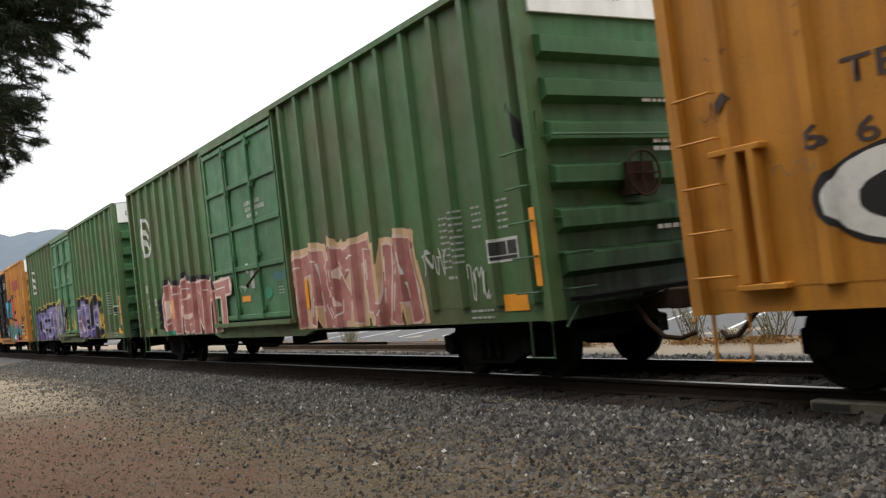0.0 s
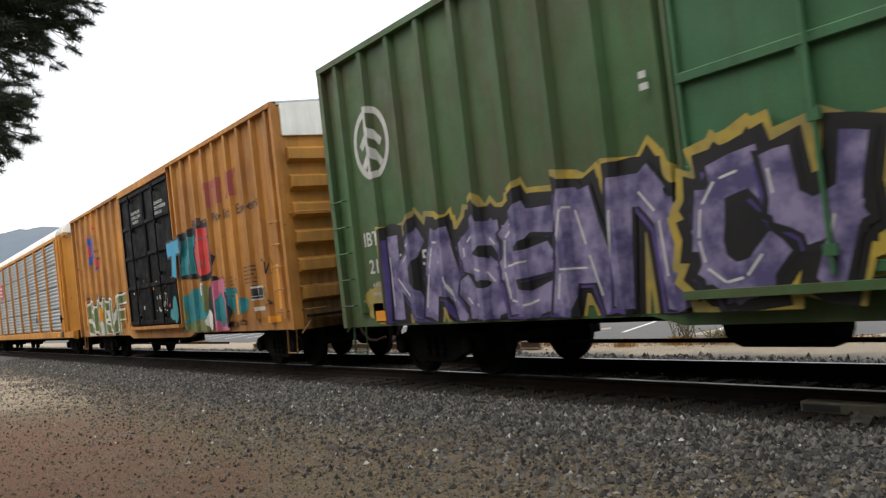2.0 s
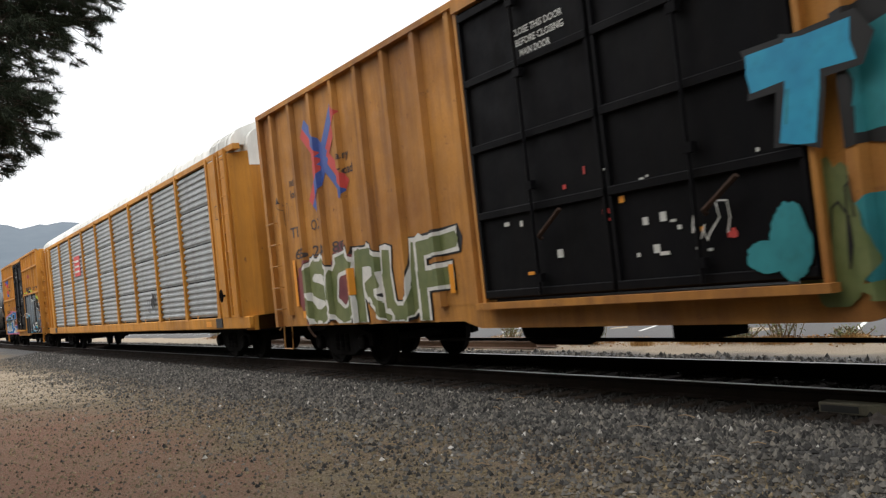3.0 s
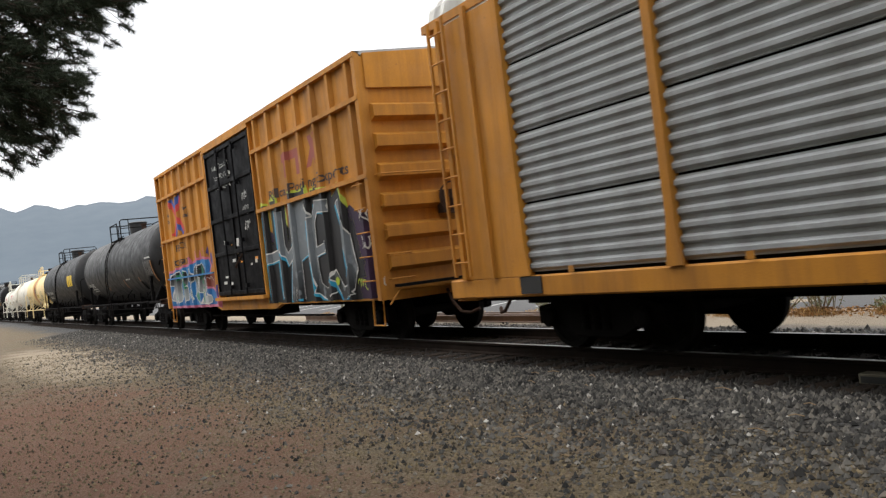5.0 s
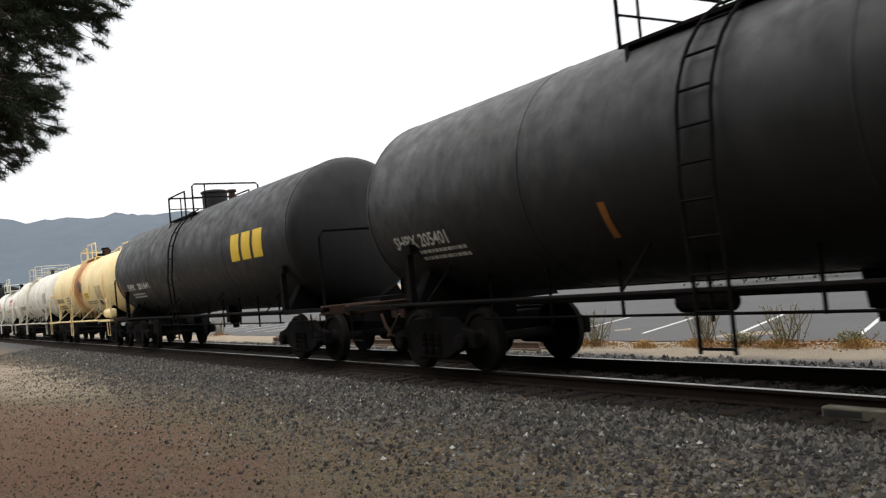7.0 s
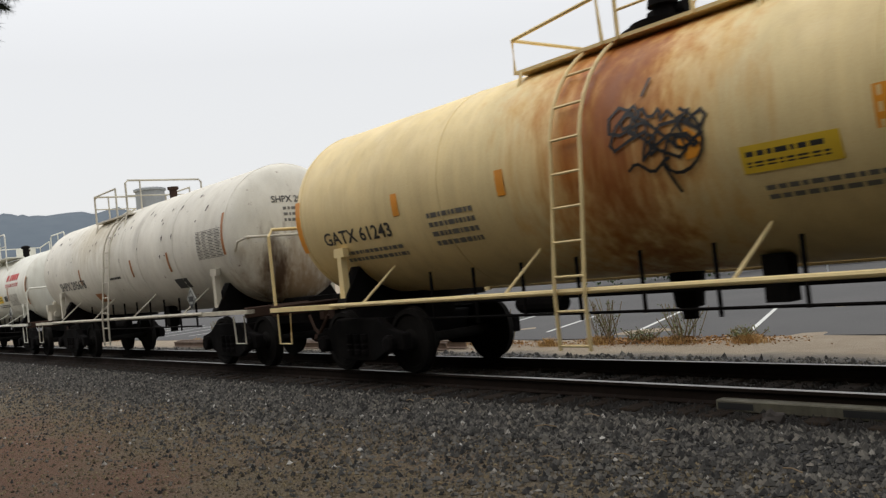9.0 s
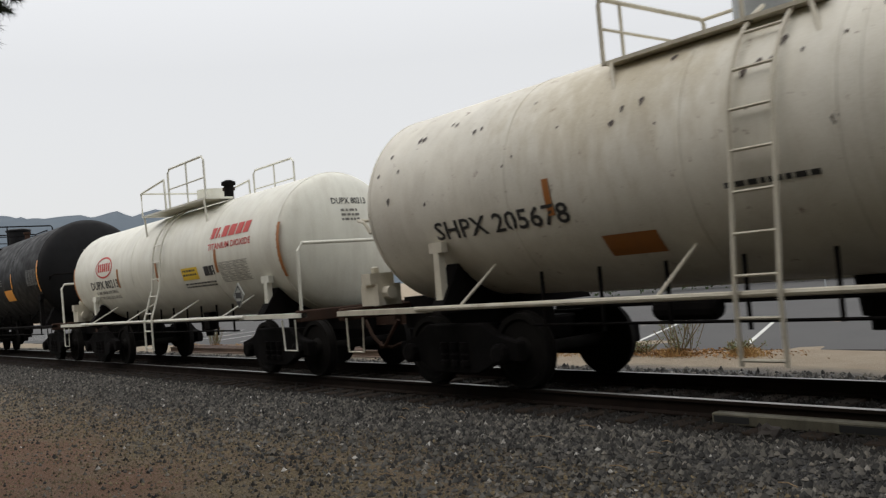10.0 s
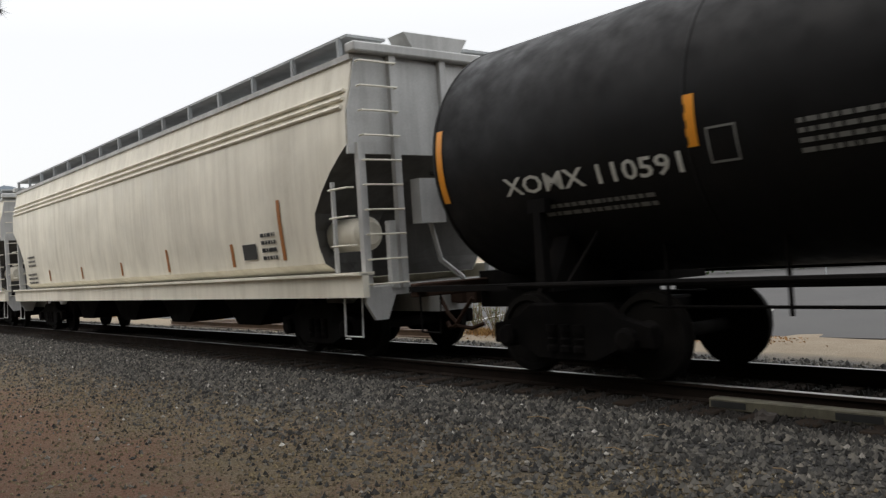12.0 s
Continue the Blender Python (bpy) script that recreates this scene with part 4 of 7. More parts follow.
    lad = part("ladder", lad, rail_paint, car)
    z = 0.5
    zs = [p[1] for p in path][::-1]
    ys = [p[0] for p in path][::-1]
    while z < zs[-1]:
        y = float(np.interp(z, zs, ys))
        bm = bmesh.new()
        tube(bm, [(x0, y, z), (x1, y, z)], 0.016)
        part("rung", bm, rail_paint, lad)
        z += 0.36
    cars.append(car)
    return car, Barrel(r, zc), Head(body, r, zc, deep)


def table(parent, surf, u, v, w, h, material, ground=None, rows=9, colsn=4):
    """The stencilled test table: a ruled grid of small entries, too small to read."""
    rs = random.Random(5)
    cells = []
    for i in range(rows):
        for j in range(colsn):
            a = u + w * j / colsn + 0.02
            cells.append((a, a + w / colsn * rs.uniform(0.5, 0.85), v + h * i / rows + 0.02, v + h * (i + 0.62) / rows))
    for j in range(rows + 1):
        cells.append((u, u + w, v + h * j / rows - 0.004, v + h * j / rows + 0.004))
    on_tank("test_table", quads(cells), material, parent, surf)


def small_lines(parent, surf, u, v, w, rows, step, material, seed=1):
    on_tank("small_lettering", bars(u, v, w, rows, step, random.Random(seed)), material, parent, surf)


def strips(parent, surf, marks, material, w=0.13, lean=0.0):
    for u, z0, z1 in marks:
        on_tank("reflector_strip", poly([[(u, z0), (u + w, z0), (u + w + lean, z1), (u + lean, z1)]]), material, parent, surf)


# first black tank car
t, bar, head = tank_car("black tank car with orange reflector strips", -121.6, -138.0, (-121.0, -138.7), (-122.6, -136.5), 1.49, 2.6, 0.5, TANK_DUSTY, NEAR_BLACK, -129.75, "drum",
                        (-125.5, -129.0, -133.5), bars=(True, True), rung_x=-1.05)
q = t["centre"]
on_tank("reporting_mark", moved(letters("SHPX 205401", 1.5, 0.2), -136.9 - q, 1.92), WHITE, t, bar)
small_lines(t, bar, -136.3 - q, 1.82, 1.3, 2, 0.1, WHITE)
table(t, bar, -123.25 - q, 2.05, 1.15, 0.48, FAINT, rows=10)
on_tank("lettering", moved(bars(0, 0, 0.9, 1, 0.1, random.Random(2)), -122.9 - q, 2.62), WHITE, t, bar)
strips(t, bar, [(-122.05 - q, 1.75, 2.52), (-124.9 - q, 1.63, 2.03), (-127.9 - q, 1.65, 2.04), (-132.2 - q, 1.69, 2.1)], AMBER, 0.11)
on_tank("placard_frame", poly([[(-124.75 - q, 1.55), (-124.35 - q, 1.55), (-124.35 - q, 1.87), (-124.75 - q, 1.87)]]), NEAR_BLACK, t, bar, 0.03)
small_lines(t, bar, -127.4 - q, 2.0, 0.8, 1, 0.08, WHITE, 3)
on_tank("reporting_mark", moved(letters("SHPX 205401", 0.85, 0.13), -0.35, 3.2), WHITE, t, head)
small_lines(t, head, -0.05, 3.02, 0.5, 2, 0.11, DULL, 7)
# second black tank car
t, bar, head = tank_car("black tank car with a yellow marking", -140.5, -157.1, (-139.6, -157.15), (-141.6, -155.5), 1.5, 2.6, 0.55, TANK_BLACK, NEAR_BLACK, -148.8, "drum",
                        (-145, -152))
q = t["centre"]
on_tank("logo", poly([[(-144.4 - q + a, 2.25), (-144.4 - q + a + 0.55, 2.25), (-144.4 - q + a + 0.65, 2.85), (-144.4 - q + a + 0.1, 2.85)] for a in (0, 0.72, 1.44)]), YELLOW_PLATE, t, bar,
        label="yellow block lettering")
on_tank("reporting_mark", moved(letters("SHPX", 0.94, 0.2), -155.2 - q, 1.98), WHITE, t, bar)
on_tank("reporting_mark", moved(letters("201641", 1.4, 0.2), -153.85 - q, 1.98), WHITE, t, bar)
small_lines(t, bar, -155.0 - q, 1.82, 1.6, 2, 0.09, WHITE, 4)
strips(t, bar, [(-156.3 - q, 1.7, 2.3)], AMBER, 0.13)
# cream tank car
t, bar, head = tank_car("cream tank car with a rust-stained middle", -158.55, -172.2, (-158.1, -172.45), (-159.5, -170.5), 1.33, 2.45, 0.75, TANK_CREAM_RUST, TANK_CREAM, -165.3, "valve",
                        (-162.5, -168))
cream, cream_bar, q = t, bar, t["centre"]
on_tank("reporting_mark", moved(letters("GATX 61243", 1.75, 0.2), -170.9 - q, 1.95), INK, t, bar)
small_lines(t, bar, -170.5 - q, 1.78, 1.5, 2, 0.1, FAINT_INK, 6)
small_lines(t, bar, -168.3 - q, 2.1, 0.9, 4, 0.12, FAINT_INK, 8)
on_tank("warning_plate", quads([(-163.75 - q, -162.85 - q, 1.98, 2.22)]), YELLOW_PLATE, t, bar)
small_lines(t, bar, -163.7 - q, 2.12, 0.75, 2, 0.09, INK, 9)
small_lines(t, bar, -163.6 - q, 1.82, 2.0, 2, 0.08, FAINT_INK, 10)
table(t, bar, -161.4 - q, 1.9, 1.15, 0.5, FAINT_INK, rows=8)
on_tank("black_panel", quads([(-161.3 - q, -160.75 - q, 1.66, 1.84)]), INK, t, bar)
strips(t, bar, [(-159.78 - q, 1.95, 2.82), (-162.55 - q, 2.16, 2.5), (-166.9 - q, 2.2, 2.5), (-169.0 - q, 2.2, 2.5), (-171.6 - q, 1.9, 2.7)], ORANGE, 0.14)
on_tank("reporting_mark", moved(letters("GATX 61243", 0.82, 0.12), -0.35, 2.98), INK, t, head)
small_lines(t, head, -0.25, 2.84, 0.55, 2, 0.1, FAINT_INK, 7)
# grey-white tank car
t, bar, head = tank_car("dirty grey-white tank car with black lettering", -173.85, -187.2, (-173.3, -187.55), (-175.0, -185.4), 1.33, 2.44, 0.46, TANK_STAINED, TANK_WHITE, -180.4, "drum",
                        (-176.8, -178.9, -179.9, -180.1, -181.6, -184.0), bars=(True, True))
q = t["centre"]
on_tank("reporting_mark", moved(letters("SHPX 205678", 2.3, 0.23), -185.4 - q, 1.9), INK, t, bar)
table(t, bar, -175.6 - q, 2.1, 1.15, 0.52, FAINT_INK, rows=9)
on_tank("black_panel", quads([(-177.25 - q, -176.6 - q, 1.6, 1.8)]), INK, t, bar)
strips(t, bar, [(-174.43 - q, 2.11, 2.88), (-177.2 - q, 1.96, 2.37), (-179.45 - q, 1.98, 2.37), (-183.4 - q, 2.0, 2.4)], AMBER, 0.1)
on_tank("orange_panel", quads([(-182.8 - q, -182.1 - q, 1.5, 1.72)]), AMBER, t, bar)
small_lines(t, bar, -181.2 - q, 2.0, 0.9, 1, 0.1, INK, 12)
rs = random.Random(21)
for k in range(46):
    u, v, w = rs.uniform(-186.6, -174.8) - q, 2.25 + 1.15 * rs.random() ** 0.6, rs.uniform(0.015, 0.045)
    on_tank("paint_chip", poly([[(u - w, v), (u - w * 0.2, v - w * rs.uniform(0.8, 2.2)), (u + w, v + w * 0.2), (u + w * 0.3, v + w * rs.uniform(0.7, 1.4))]]), CHIP, t, bar)
on_tank("reporting_mark", moved(letters("SHPX 205678", 0.95, 0.13), -0.5, 2.98), INK, t, head)
small_lines(t, head, -0.3, 2.84, 0.6, 3, 0.11, FAINT_INK, 7)
# short white tank car
t, bar, head = tank_car("clean white tank car with red lettering", -189.3, -201.6, (-188.65, -201.75), (-190.3, -199.7), 1.21, 2.24, 0.45, TANK_CLEAN, TANK_CLEAN, -194.6, "wide",
                        (-192.4, -196.8))
q = t["centre"]
on_tank("reporting_mark", moved(letters("DUPX 80213", 2.05, 0.2), -199.85 - q, 1.9), INK, t, bar)
on_tank("lettering", moved(letters("LD LMT 205400 LB 93 200 KG", 1.6, 0.075), -199.6 - q, 1.77), INK, t, bar)
on_tank("lettering", moved(letters("LT WT 57600 LB 26 100 KG", 1.55, 0.075), -199.5 - q, 1.64), FAINT_INK, t, bar)
ring = [(math.cos(a), math.sin(a)) for a in np.linspace(0, math.tau, 40, endpoint=False)]
on_tank("oval_logo", poly([[(-198.75 - q + 0.62 * x, 2.42 + 0.26 * y), (-198.75 - q + 0.62 * x2, 2.42 + 0.26 * y2), (-198.75 - q + 0.57 * x2, 2.42 + 0.22 * y2), (-198.75 - q + 0.57 * x, 2.42 + 0.22 * y)]
                           for (x, y), (x2, y2) in zip(ring, ring[1:] + ring[:1])]), RED, t, bar, label="red oval emblem")
on_tank("logo_letters", quads([(-199.2 - q + k * 0.16, -199.1 - q + k * 0.16, 2.32, 2.52) for k in range(6)]), RED, t, bar)
# red slanted blocks, then a readable line of red writing
bl = []
a = -192.45 - q
for w in (0.2, 0.08, 0.06, 0.24, 0.26, 0.24, 0.22):
    tall = 0.06 if w == 0.06 else 0.2
    bl.append([(a, 2.55), (a + w, 2.55), (a + w + tall * 0.35, 2.55 + tall), (a + tall * 0.35, 2.55 + tall)])
    a += w + 0.055
on_tank("brand_blocks", poly(bl), RED, t, bar, label="slanted red block lettering")
on_tank("lettering", moved(letters("TITANIUM DIOXIDE", 1.8, 0.12), -192.5 - q, 2.34), RED, t, bar)
on_tank("warning_plate", quads([(-193.9 - q, -193.1 - q, 1.84, 2.08)]), YELLOW_PLATE, t, bar)
small_lines(t, bar, -193.85 - q, 2.0, 0.65, 2, 0.08, INK, 14)
on_tank("black_panel", quads([(-192.8 - q, -192.57 - q, 1.88, 2.06), (-192.55 - q, -192.33 - q, 1.88, 2.06)]), INK, t, bar)
table(t, bar, -192.1 - q, 1.72, 1.2, 0.36, FAINT_INK, rows=8)
small_lines(t, bar, -193.9 - q, 1.74, 1.5, 2, 0.06, INK, 15)
strips(t, bar, [(-189.75 - q, 1.69, 2.6), (-192.25 - q, 1.91, 2.34), (-195.3 - q, 1.89, 2.32), (-197.8 - q, 1.88, 2.32), (-201.25 - q, 1.66, 2.53)], AMBER, 0.11)
on_tank("reporting_mark", moved(letters("DUPX 80213", 0.7, 0.11), -0.3, 2.85), INK, t, head)
small_lines(t, head, -0.15, 2.72, 0.36, 3, 0.08, FAINT_INK, 7)
# last black tank car
t, bar, head = tank_car("clean black tank car with orange strips and white lettering", -203.4, -220.05, (-202.6, -220.35), (-203.95, -218.0), 1.5, 2.62, 0.42, TANK_JET, NEAR_BLACK, -211.25, "drum",
                        (-207, -212.6, -216), bars=(True, True), rung_x=-2.0, drum=0.4)
q = t["centre"]
on_tank("reporting_mark", moved(letters("XOMX 110591", 2.4, 0.2), -218.5 - q, 2.06), WHITE, t, bar)
small_lines(t, bar, -218.0 - q, 1.88, 1.5, 2, 0.08, FAINT, 16)
table(t, bar, -205.15 - q, 2.3, 1.2, 0.45, FAINT, rows=9)
on_tank("warning_plate", quads([(-208.2 - q, -207.15 - q, 1.92, 2.27)]), ORANGE, t, bar)
small_lines(t, bar, -209.95 - q, 2.6, 1.6, 3, 0.08, FAINT, 17)
small_lines(t, bar, -214.95 - q, 2.32, 0.75, 4, 0.08, FAINT, 18)
on_tank("white_frame", poly([[(-215.8 - q + a, 2.1 + b), (-215.8 - q + a2, 2.1 + b), (-215.8 - q + a2, 2.1 + b2), (-215.8 - q + a, 2.1 + b2)] for a, a2, b, b2 in
                             ((0, 0.3, 0, 0.02), (0, 0.3, 0.3, 0.32), (0, 0.02, 0, 0.32), (0.28, 0.3, 0, 0.32))]), FAINT, t, bar)
strips(t, bar, [(-203.9 - q, 2.08, 2.98), (-207.1 - q, 2.29, 2.77), (-210.15 - q, 2.28, 2.75), (-214.05 - q, 2.28, 2.73), (-216.0 - q, 2.27, 2.74), (-219.6 - q, 2.08, 2.96)], ORANGE, 0.11)
on_tank("reporting_mark", moved(letters("XOMX 110591", 0.85, 0.12), -0.28, 3.1), WHITE, t, head)
small_lines(t, head, -0.15, 2.97, 0.6, 2, 0.11, DULL, 7)


# ---- the car carrier ----
def car_carrier():
    c, L = span(-73.9, -101.4)
    h = L / 2
    car = tagged(new("car_carrier"), "yellow covered car carrier with ribbed galvanised side panels", "freight car", "cars of the train")
    car["centre"] = c
    top = 4.75
    for s in (-1, 1):
        bm = bmesh.new()
        prism(bm, [(-h, 0.78), (-h, 1.05), (h, 1.05), (h, 0.78)], s * 1.5, s * 1.6, "y")
        part("side_sill", bev(bm, 0.02), YELLOW, car)
        bm = bmesh.new()
        box(bm, -h, h, min(s * 1.44, s * 1.6), max(s * 1.44, s * 1.6), top - 0.06, top + 0.06)
        part("top_rail", bm, YELLOW, car)
    posts = np.linspace(-h + 1.9, h - 1.9, 10)
    for x in posts:
        bm = bmesh.new()
        prism(bm, [(x - 0.06, 1.05), (x + 0.06, 1.05), (x + 0.06, top), (x - 0.06, top)], -1.63, -1.5, "y")
        prism(bm, [(x - 0.12, 1.05), (x + 0.12, 1.05), (x + 0.06, 1.5), (x - 0.06, 1.5)], -1.635, -1.6, "y")
        part("post", bm, YELLOW, car)
    # corrugated panels, four to a bay
    bm = bmesh.new()
    w = posts[1] - posts[0] - 0.12
    prof = [(-1.53, 0.0)]
    nrib = 6
    hgt = (top - 1.05 - 0.12) / 4 - 0.03
    for k in range(nrib):
        z = hgt * k / nrib
        d = hgt / nrib
        prof += [(-1.53, z + d * 0.15), (-1.57, z + d * 0.35), (-1.57, z + d * 0.65), (-1.53, z + d * 0.85)]
    prof += [(-1.53, hgt), (-1.50, hgt), (-1.50, 0.0)]
    prism(bm, prof, -w / 2, w / 2, "x")
    data = mesh_of("side_panel", bm, GALV)
    for i in range(9):
        for k in range(4):
            o = new("side_panel", data)
            o.parent = car
            o.location = ((posts[i] + posts[i + 1]) / 2, 0, 1.09 + k * (hgt + 0.03))
    # a solid dark block in place of the shaded interior behind the panels
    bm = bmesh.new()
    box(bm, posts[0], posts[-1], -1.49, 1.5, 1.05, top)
    part("dark_interior", bm, NEAR_BLACK, car)
    bm = bmesh.new()
    arch = [(1.58 * math.cos(a), top + 0.06 + 0.62 * math.sin(a) ** 0.85) for a in np.linspace(0.0, math.pi, 15)]
    prism(bm, arch, -h + 0.2, h - 0.2, "x")
    for x in np.arange(-h + 0.6, h - 0.4, 0.6):
        prism(bm, [(y * 1.005, z + 0.012) for y, z in arch], x - 0.05, x + 0.05, "x")
    part("roof", bm, WHITE_ROOF, car)
    for s in (-1, 1):
        bm = bmesh.new()
        prism(bm, [(s * (h - 1.85), -1.6), (s * (h - 0.35), -1.6), (s * h, -1.25), (s * h, 1.25), (s * (h - 0.35), 1.6), (s * (h - 1.85), 1.6)], 1.05, top - 0.1, "z")
        e = part("end_door", bm, YELLOW, car)
        bm = bmesh.new()
        prism(bm, [(y, z) for y, z in arch] + [(-1.58, top - 0.1), (1.58, top - 0.1)], s * (h - 1.8), s * (h - 0.36), "x")
        prism(bm, [(y * 0.8, top - 0.1 + (z - top + 0.1) * 0.9) for y, z in arch] + [(-1.26, top - 0.42), (1.26, top - 0.42)], s * (h - 0.36), s * (h + 0.012), "x")
        part("end_cap", bm, WHITE_ROOF, e, "white painted top panel")
        for u in (0.5, 1.2):
            bm = bmesh.new()
            box(bm, s * (h - u) - 0.04, s * (h - u) + 0.04, -1.66, -1.6, 1.05, top)
            part("door_rib", bm, YELLOW, e)
        bm = bmesh.new()
        x = s * (h + 0.004)
        box(bm, min(x, x - s * 0.01), max(x, x - s * 0.01), -0.9, -0.1, 3.55, 3.7)
        part("vent_slot", bm, INK, e)
        bm = bmesh.new()
        box(bm, min(s * h, s * (h - 0.5)), max(s * h, s * (h - 0.5)), -1.5, 1.5, 0.74, 1.06)
        part("end_sill", bm, YELLOW, car)
        ladder(car, s * (h - 0.55) - 0.2, s * (h - 0.55) + 0.2, -1.7, 1.1, top, 9, YELLOW)
        make_truck(car, s * (h - 2.6))
        coupler(car, s * h, s)
        bm = bmesh.new()
        box(bm, s * (h - 2.0) - 0.22, s * (h - 2.0) + 0.22, -1.62, -1.6, 0.82, 1.04)
        part("label_plate", bm, INK, car)
    bm = bmesh.new()
    box(bm, -h, h, -1.4, 1.4, 0.72, 1.05)
    box(bm, -h, h, -0.25, 0.25, 0.55, 0.72)
    part("underframe", bm, NEAR_BLACK, car)
    bm = bmesh.new()
    x = -93.6 - c
    box(bm, x, x + 1.15, -1.585, -1.575, 3.05, 3.85)
    p = part("red_sign", bm, RED, car)
    bm = bmesh.new()
    for k in range(3):
        box(bm, x + 0.12, x + 1.0, -1.592, -1.585, 3.2 + k * 0.2, 3.28 + k * 0.2)
    part("sign_bars", bm, WHITE, p)
    cars.append(car)
    return car


carrier = car_carrier()


# ---- covered hopper cars ----
def hopper_car(front, rear, label):
    c, L = span(front, rear)
    h = L / 2
    car = tagged(new("hopper_car"), label, "freight car", "cars of the train")
    car["centre"] = c
    prof = [(-1.2, 1.2), (-1.5, 1.45), (-1.58, 2.2), (-1.6, 2.9), (-1.58, 3.55), (-1.5, 3.85), (-1.42, 4.3)]
    section = prof + [(-y, z) for y, z in prof[::-1]]
    zs = [1.2, 1.32, 1.45, 1.7, 1.95, 2.2, 2.5, 2.75, 2.95, 3.1, 3.55, 3.85, 4.3]
    fine = [(float(np.interp(z, [p[1] for p in prof], [p[0] for p in prof])), z) for z in zs]
    section = fine + [(-y, z) for y, z in fine[::-1]]

    def cut(z):
        """How far the body stops short of the end: a rounded bay below the end sheet."""
        return float(np.interp(z, [1.2, 1.45, 1.7, 1.95, 2.2, 2.5, 2.75, 2.95, 3.1], [0.95, 1.12, 1.22, 1.25, 1.2, 0.95, 0.68, 0.4, 0.17]))
    bm = bmesh.new()
    rings = [[bm.verts.new((x if abs(x) < h - 2 else math.copysign(h - cut(z), x), y, z)) for y, z in section] for x in (-h, -h + 2.1, h - 2.1, h)]
    for a, b in zip(rings, rings[1:]):
        for k in range(len(section)):
            m = (k + 1) % len(section)
            bm.faces.new((a[k], a[m], b[m], b[k]))
    part("body", bm, HOPPER, car, smooth=35)
    for s in (-1, 1):
        # the sheet's dark colour stands for the shade inside the bay
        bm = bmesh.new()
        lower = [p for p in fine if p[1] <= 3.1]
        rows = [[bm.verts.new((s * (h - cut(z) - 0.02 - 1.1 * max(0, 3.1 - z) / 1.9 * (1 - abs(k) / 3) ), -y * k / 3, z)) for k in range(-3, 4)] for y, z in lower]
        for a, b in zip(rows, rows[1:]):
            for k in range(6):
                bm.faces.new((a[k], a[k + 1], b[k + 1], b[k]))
        part("slope_sheet", bm, HOPPER_SHADED, car)
    for z in (3.62, 3.74, 3.86):
        bm = bmesh.new()
        tube(bm, [(-h + 0.3, -1.6 + (z - 3.55) * 0.24, z), (h - 0.3, -1.6 + (z - 3.55) * 0.24, z)], 0.03)
        part("body_rib", bm, HOPPER, car)
    bm = bmesh.new()
    prism(bm, [(-1.46, 4.28), (-1.46, 4.36), (-0.6, 4.55), (0.6, 4.55), (1.46, 4.36), (1.46, 4.28)], -h + 0.2, h - 0.2, "x")
    part("roof", bm, HOPPER_GREY, car)
    for s in (-1, 1):
        bm = bmesh.new()
        prism(bm, [(-h, 0.95), (-h, 1.28), (h, 1.28), (h, 0.95)], s * 1.5, s * 1.6, "y")
        box(bm, -h, h, min(s * 1.4, s * 1.66), max(s * 1.4, s * 1.66), 1.26, 1.3)
        part("side_sill", bm, HOPPER, car)
        bm = bmesh.new()
        box(bm, -h + 0.3, h - 0.3, min(s * 0.75, s * 1.42), max(s * 0.75, s * 1.42), 4.62, 4.66)
        part("roof_walk", bm, GALV, car)
        for x in np.linspace(-h + 0.5, h - 0.5, 15):
            bm = bmesh.new()
            box(bm, x - 0.03, x + 0.03, min(s * 1.38, s * 1.45), max(s * 1.38, s * 1.45), 4.3, 4.64)
            part("walk_bracket", bm, GALV, car)
    for x in np.linspace(-h + 2.2, h - 2.2, 10):
        bm = bmesh.new()
        box(bm, x - 0.75, x + 0.75, -0.5, 0.5, 4.5, 4.68)
        part("roof_hatch", bev(bm, 0.03), HOPPER_GREY, car)
    for s in (-1, 1):
        # end frame: upper sheet, posts, ladders, brake gear
        e = s * (h - 0.15)
        bm = bmesh.new()
        upper = [(y, z) for y, z in fine if z > 2.9]
        prism(bm, upper + [(-y, z) for y, z in upper[::-1]], e - s * 0.06, e, "x")
        part("end_sheet", bm, HOPPER_GREY, car)
        bm = bmesh.new()
        box(bm, min(e - s * 0.1, e + s * 0.14), max(e - s * 0.1, e + s * 0.14), -1.5, 1.5, 4.36, 4.5)
        part("end_cap", bev(bm, 0.02), HOPPER_GREY, car)
        bm = bmesh.new()
        prism(bm, [(-0.45, 4.5), (0.45, 4.5), (0.6, 4.72), (-0.6, 4.72)], min(e - s * 0.3, e + s * 0.1), max(e - s * 0.3, e + s * 0.1), "x")
        part("walk_end", bm, HOPPER_GREY, car)
        for y, z0, z1 in ((-0.82, 1.05, 4.38), (0.1, 2.98, 4.38), (0.82, 1.05, 4.38), (-1.44, 1.05, 3.1), (1.44, 1.05, 3.1), (-1.0, 1.05, 2.0)):
            bm = bmesh.new()
            box(bm, e - 0.02, e + 0.08, y - 0.055, y + 0.055, z0, z1)
            part("end_post", bm, HOPPER_GREY, car)
        for k in range(10):
            z = 1.12 + k * 0.345
            grab(car, (e + s * 0.06, -1.44, z), (e + s * 0.06, -0.82, z), (s * 0.09, 0, 0), HOPPER, 0.015, "rung")
        for k in range(4):
            z = 1.28 + k * 0.4
            grab(car, (e - s * 0.52, -1.55, z), (e - s * 0.02, -1.55, z), (0, -0.1, 0), HOPPER, 0.015, "rung")
        bm = bmesh.new()
        box(bm, e - s * 0.52 - 0.025, e - s * 0.52 + 0.025, -1.6, -1.55, 1.25, 2.6)
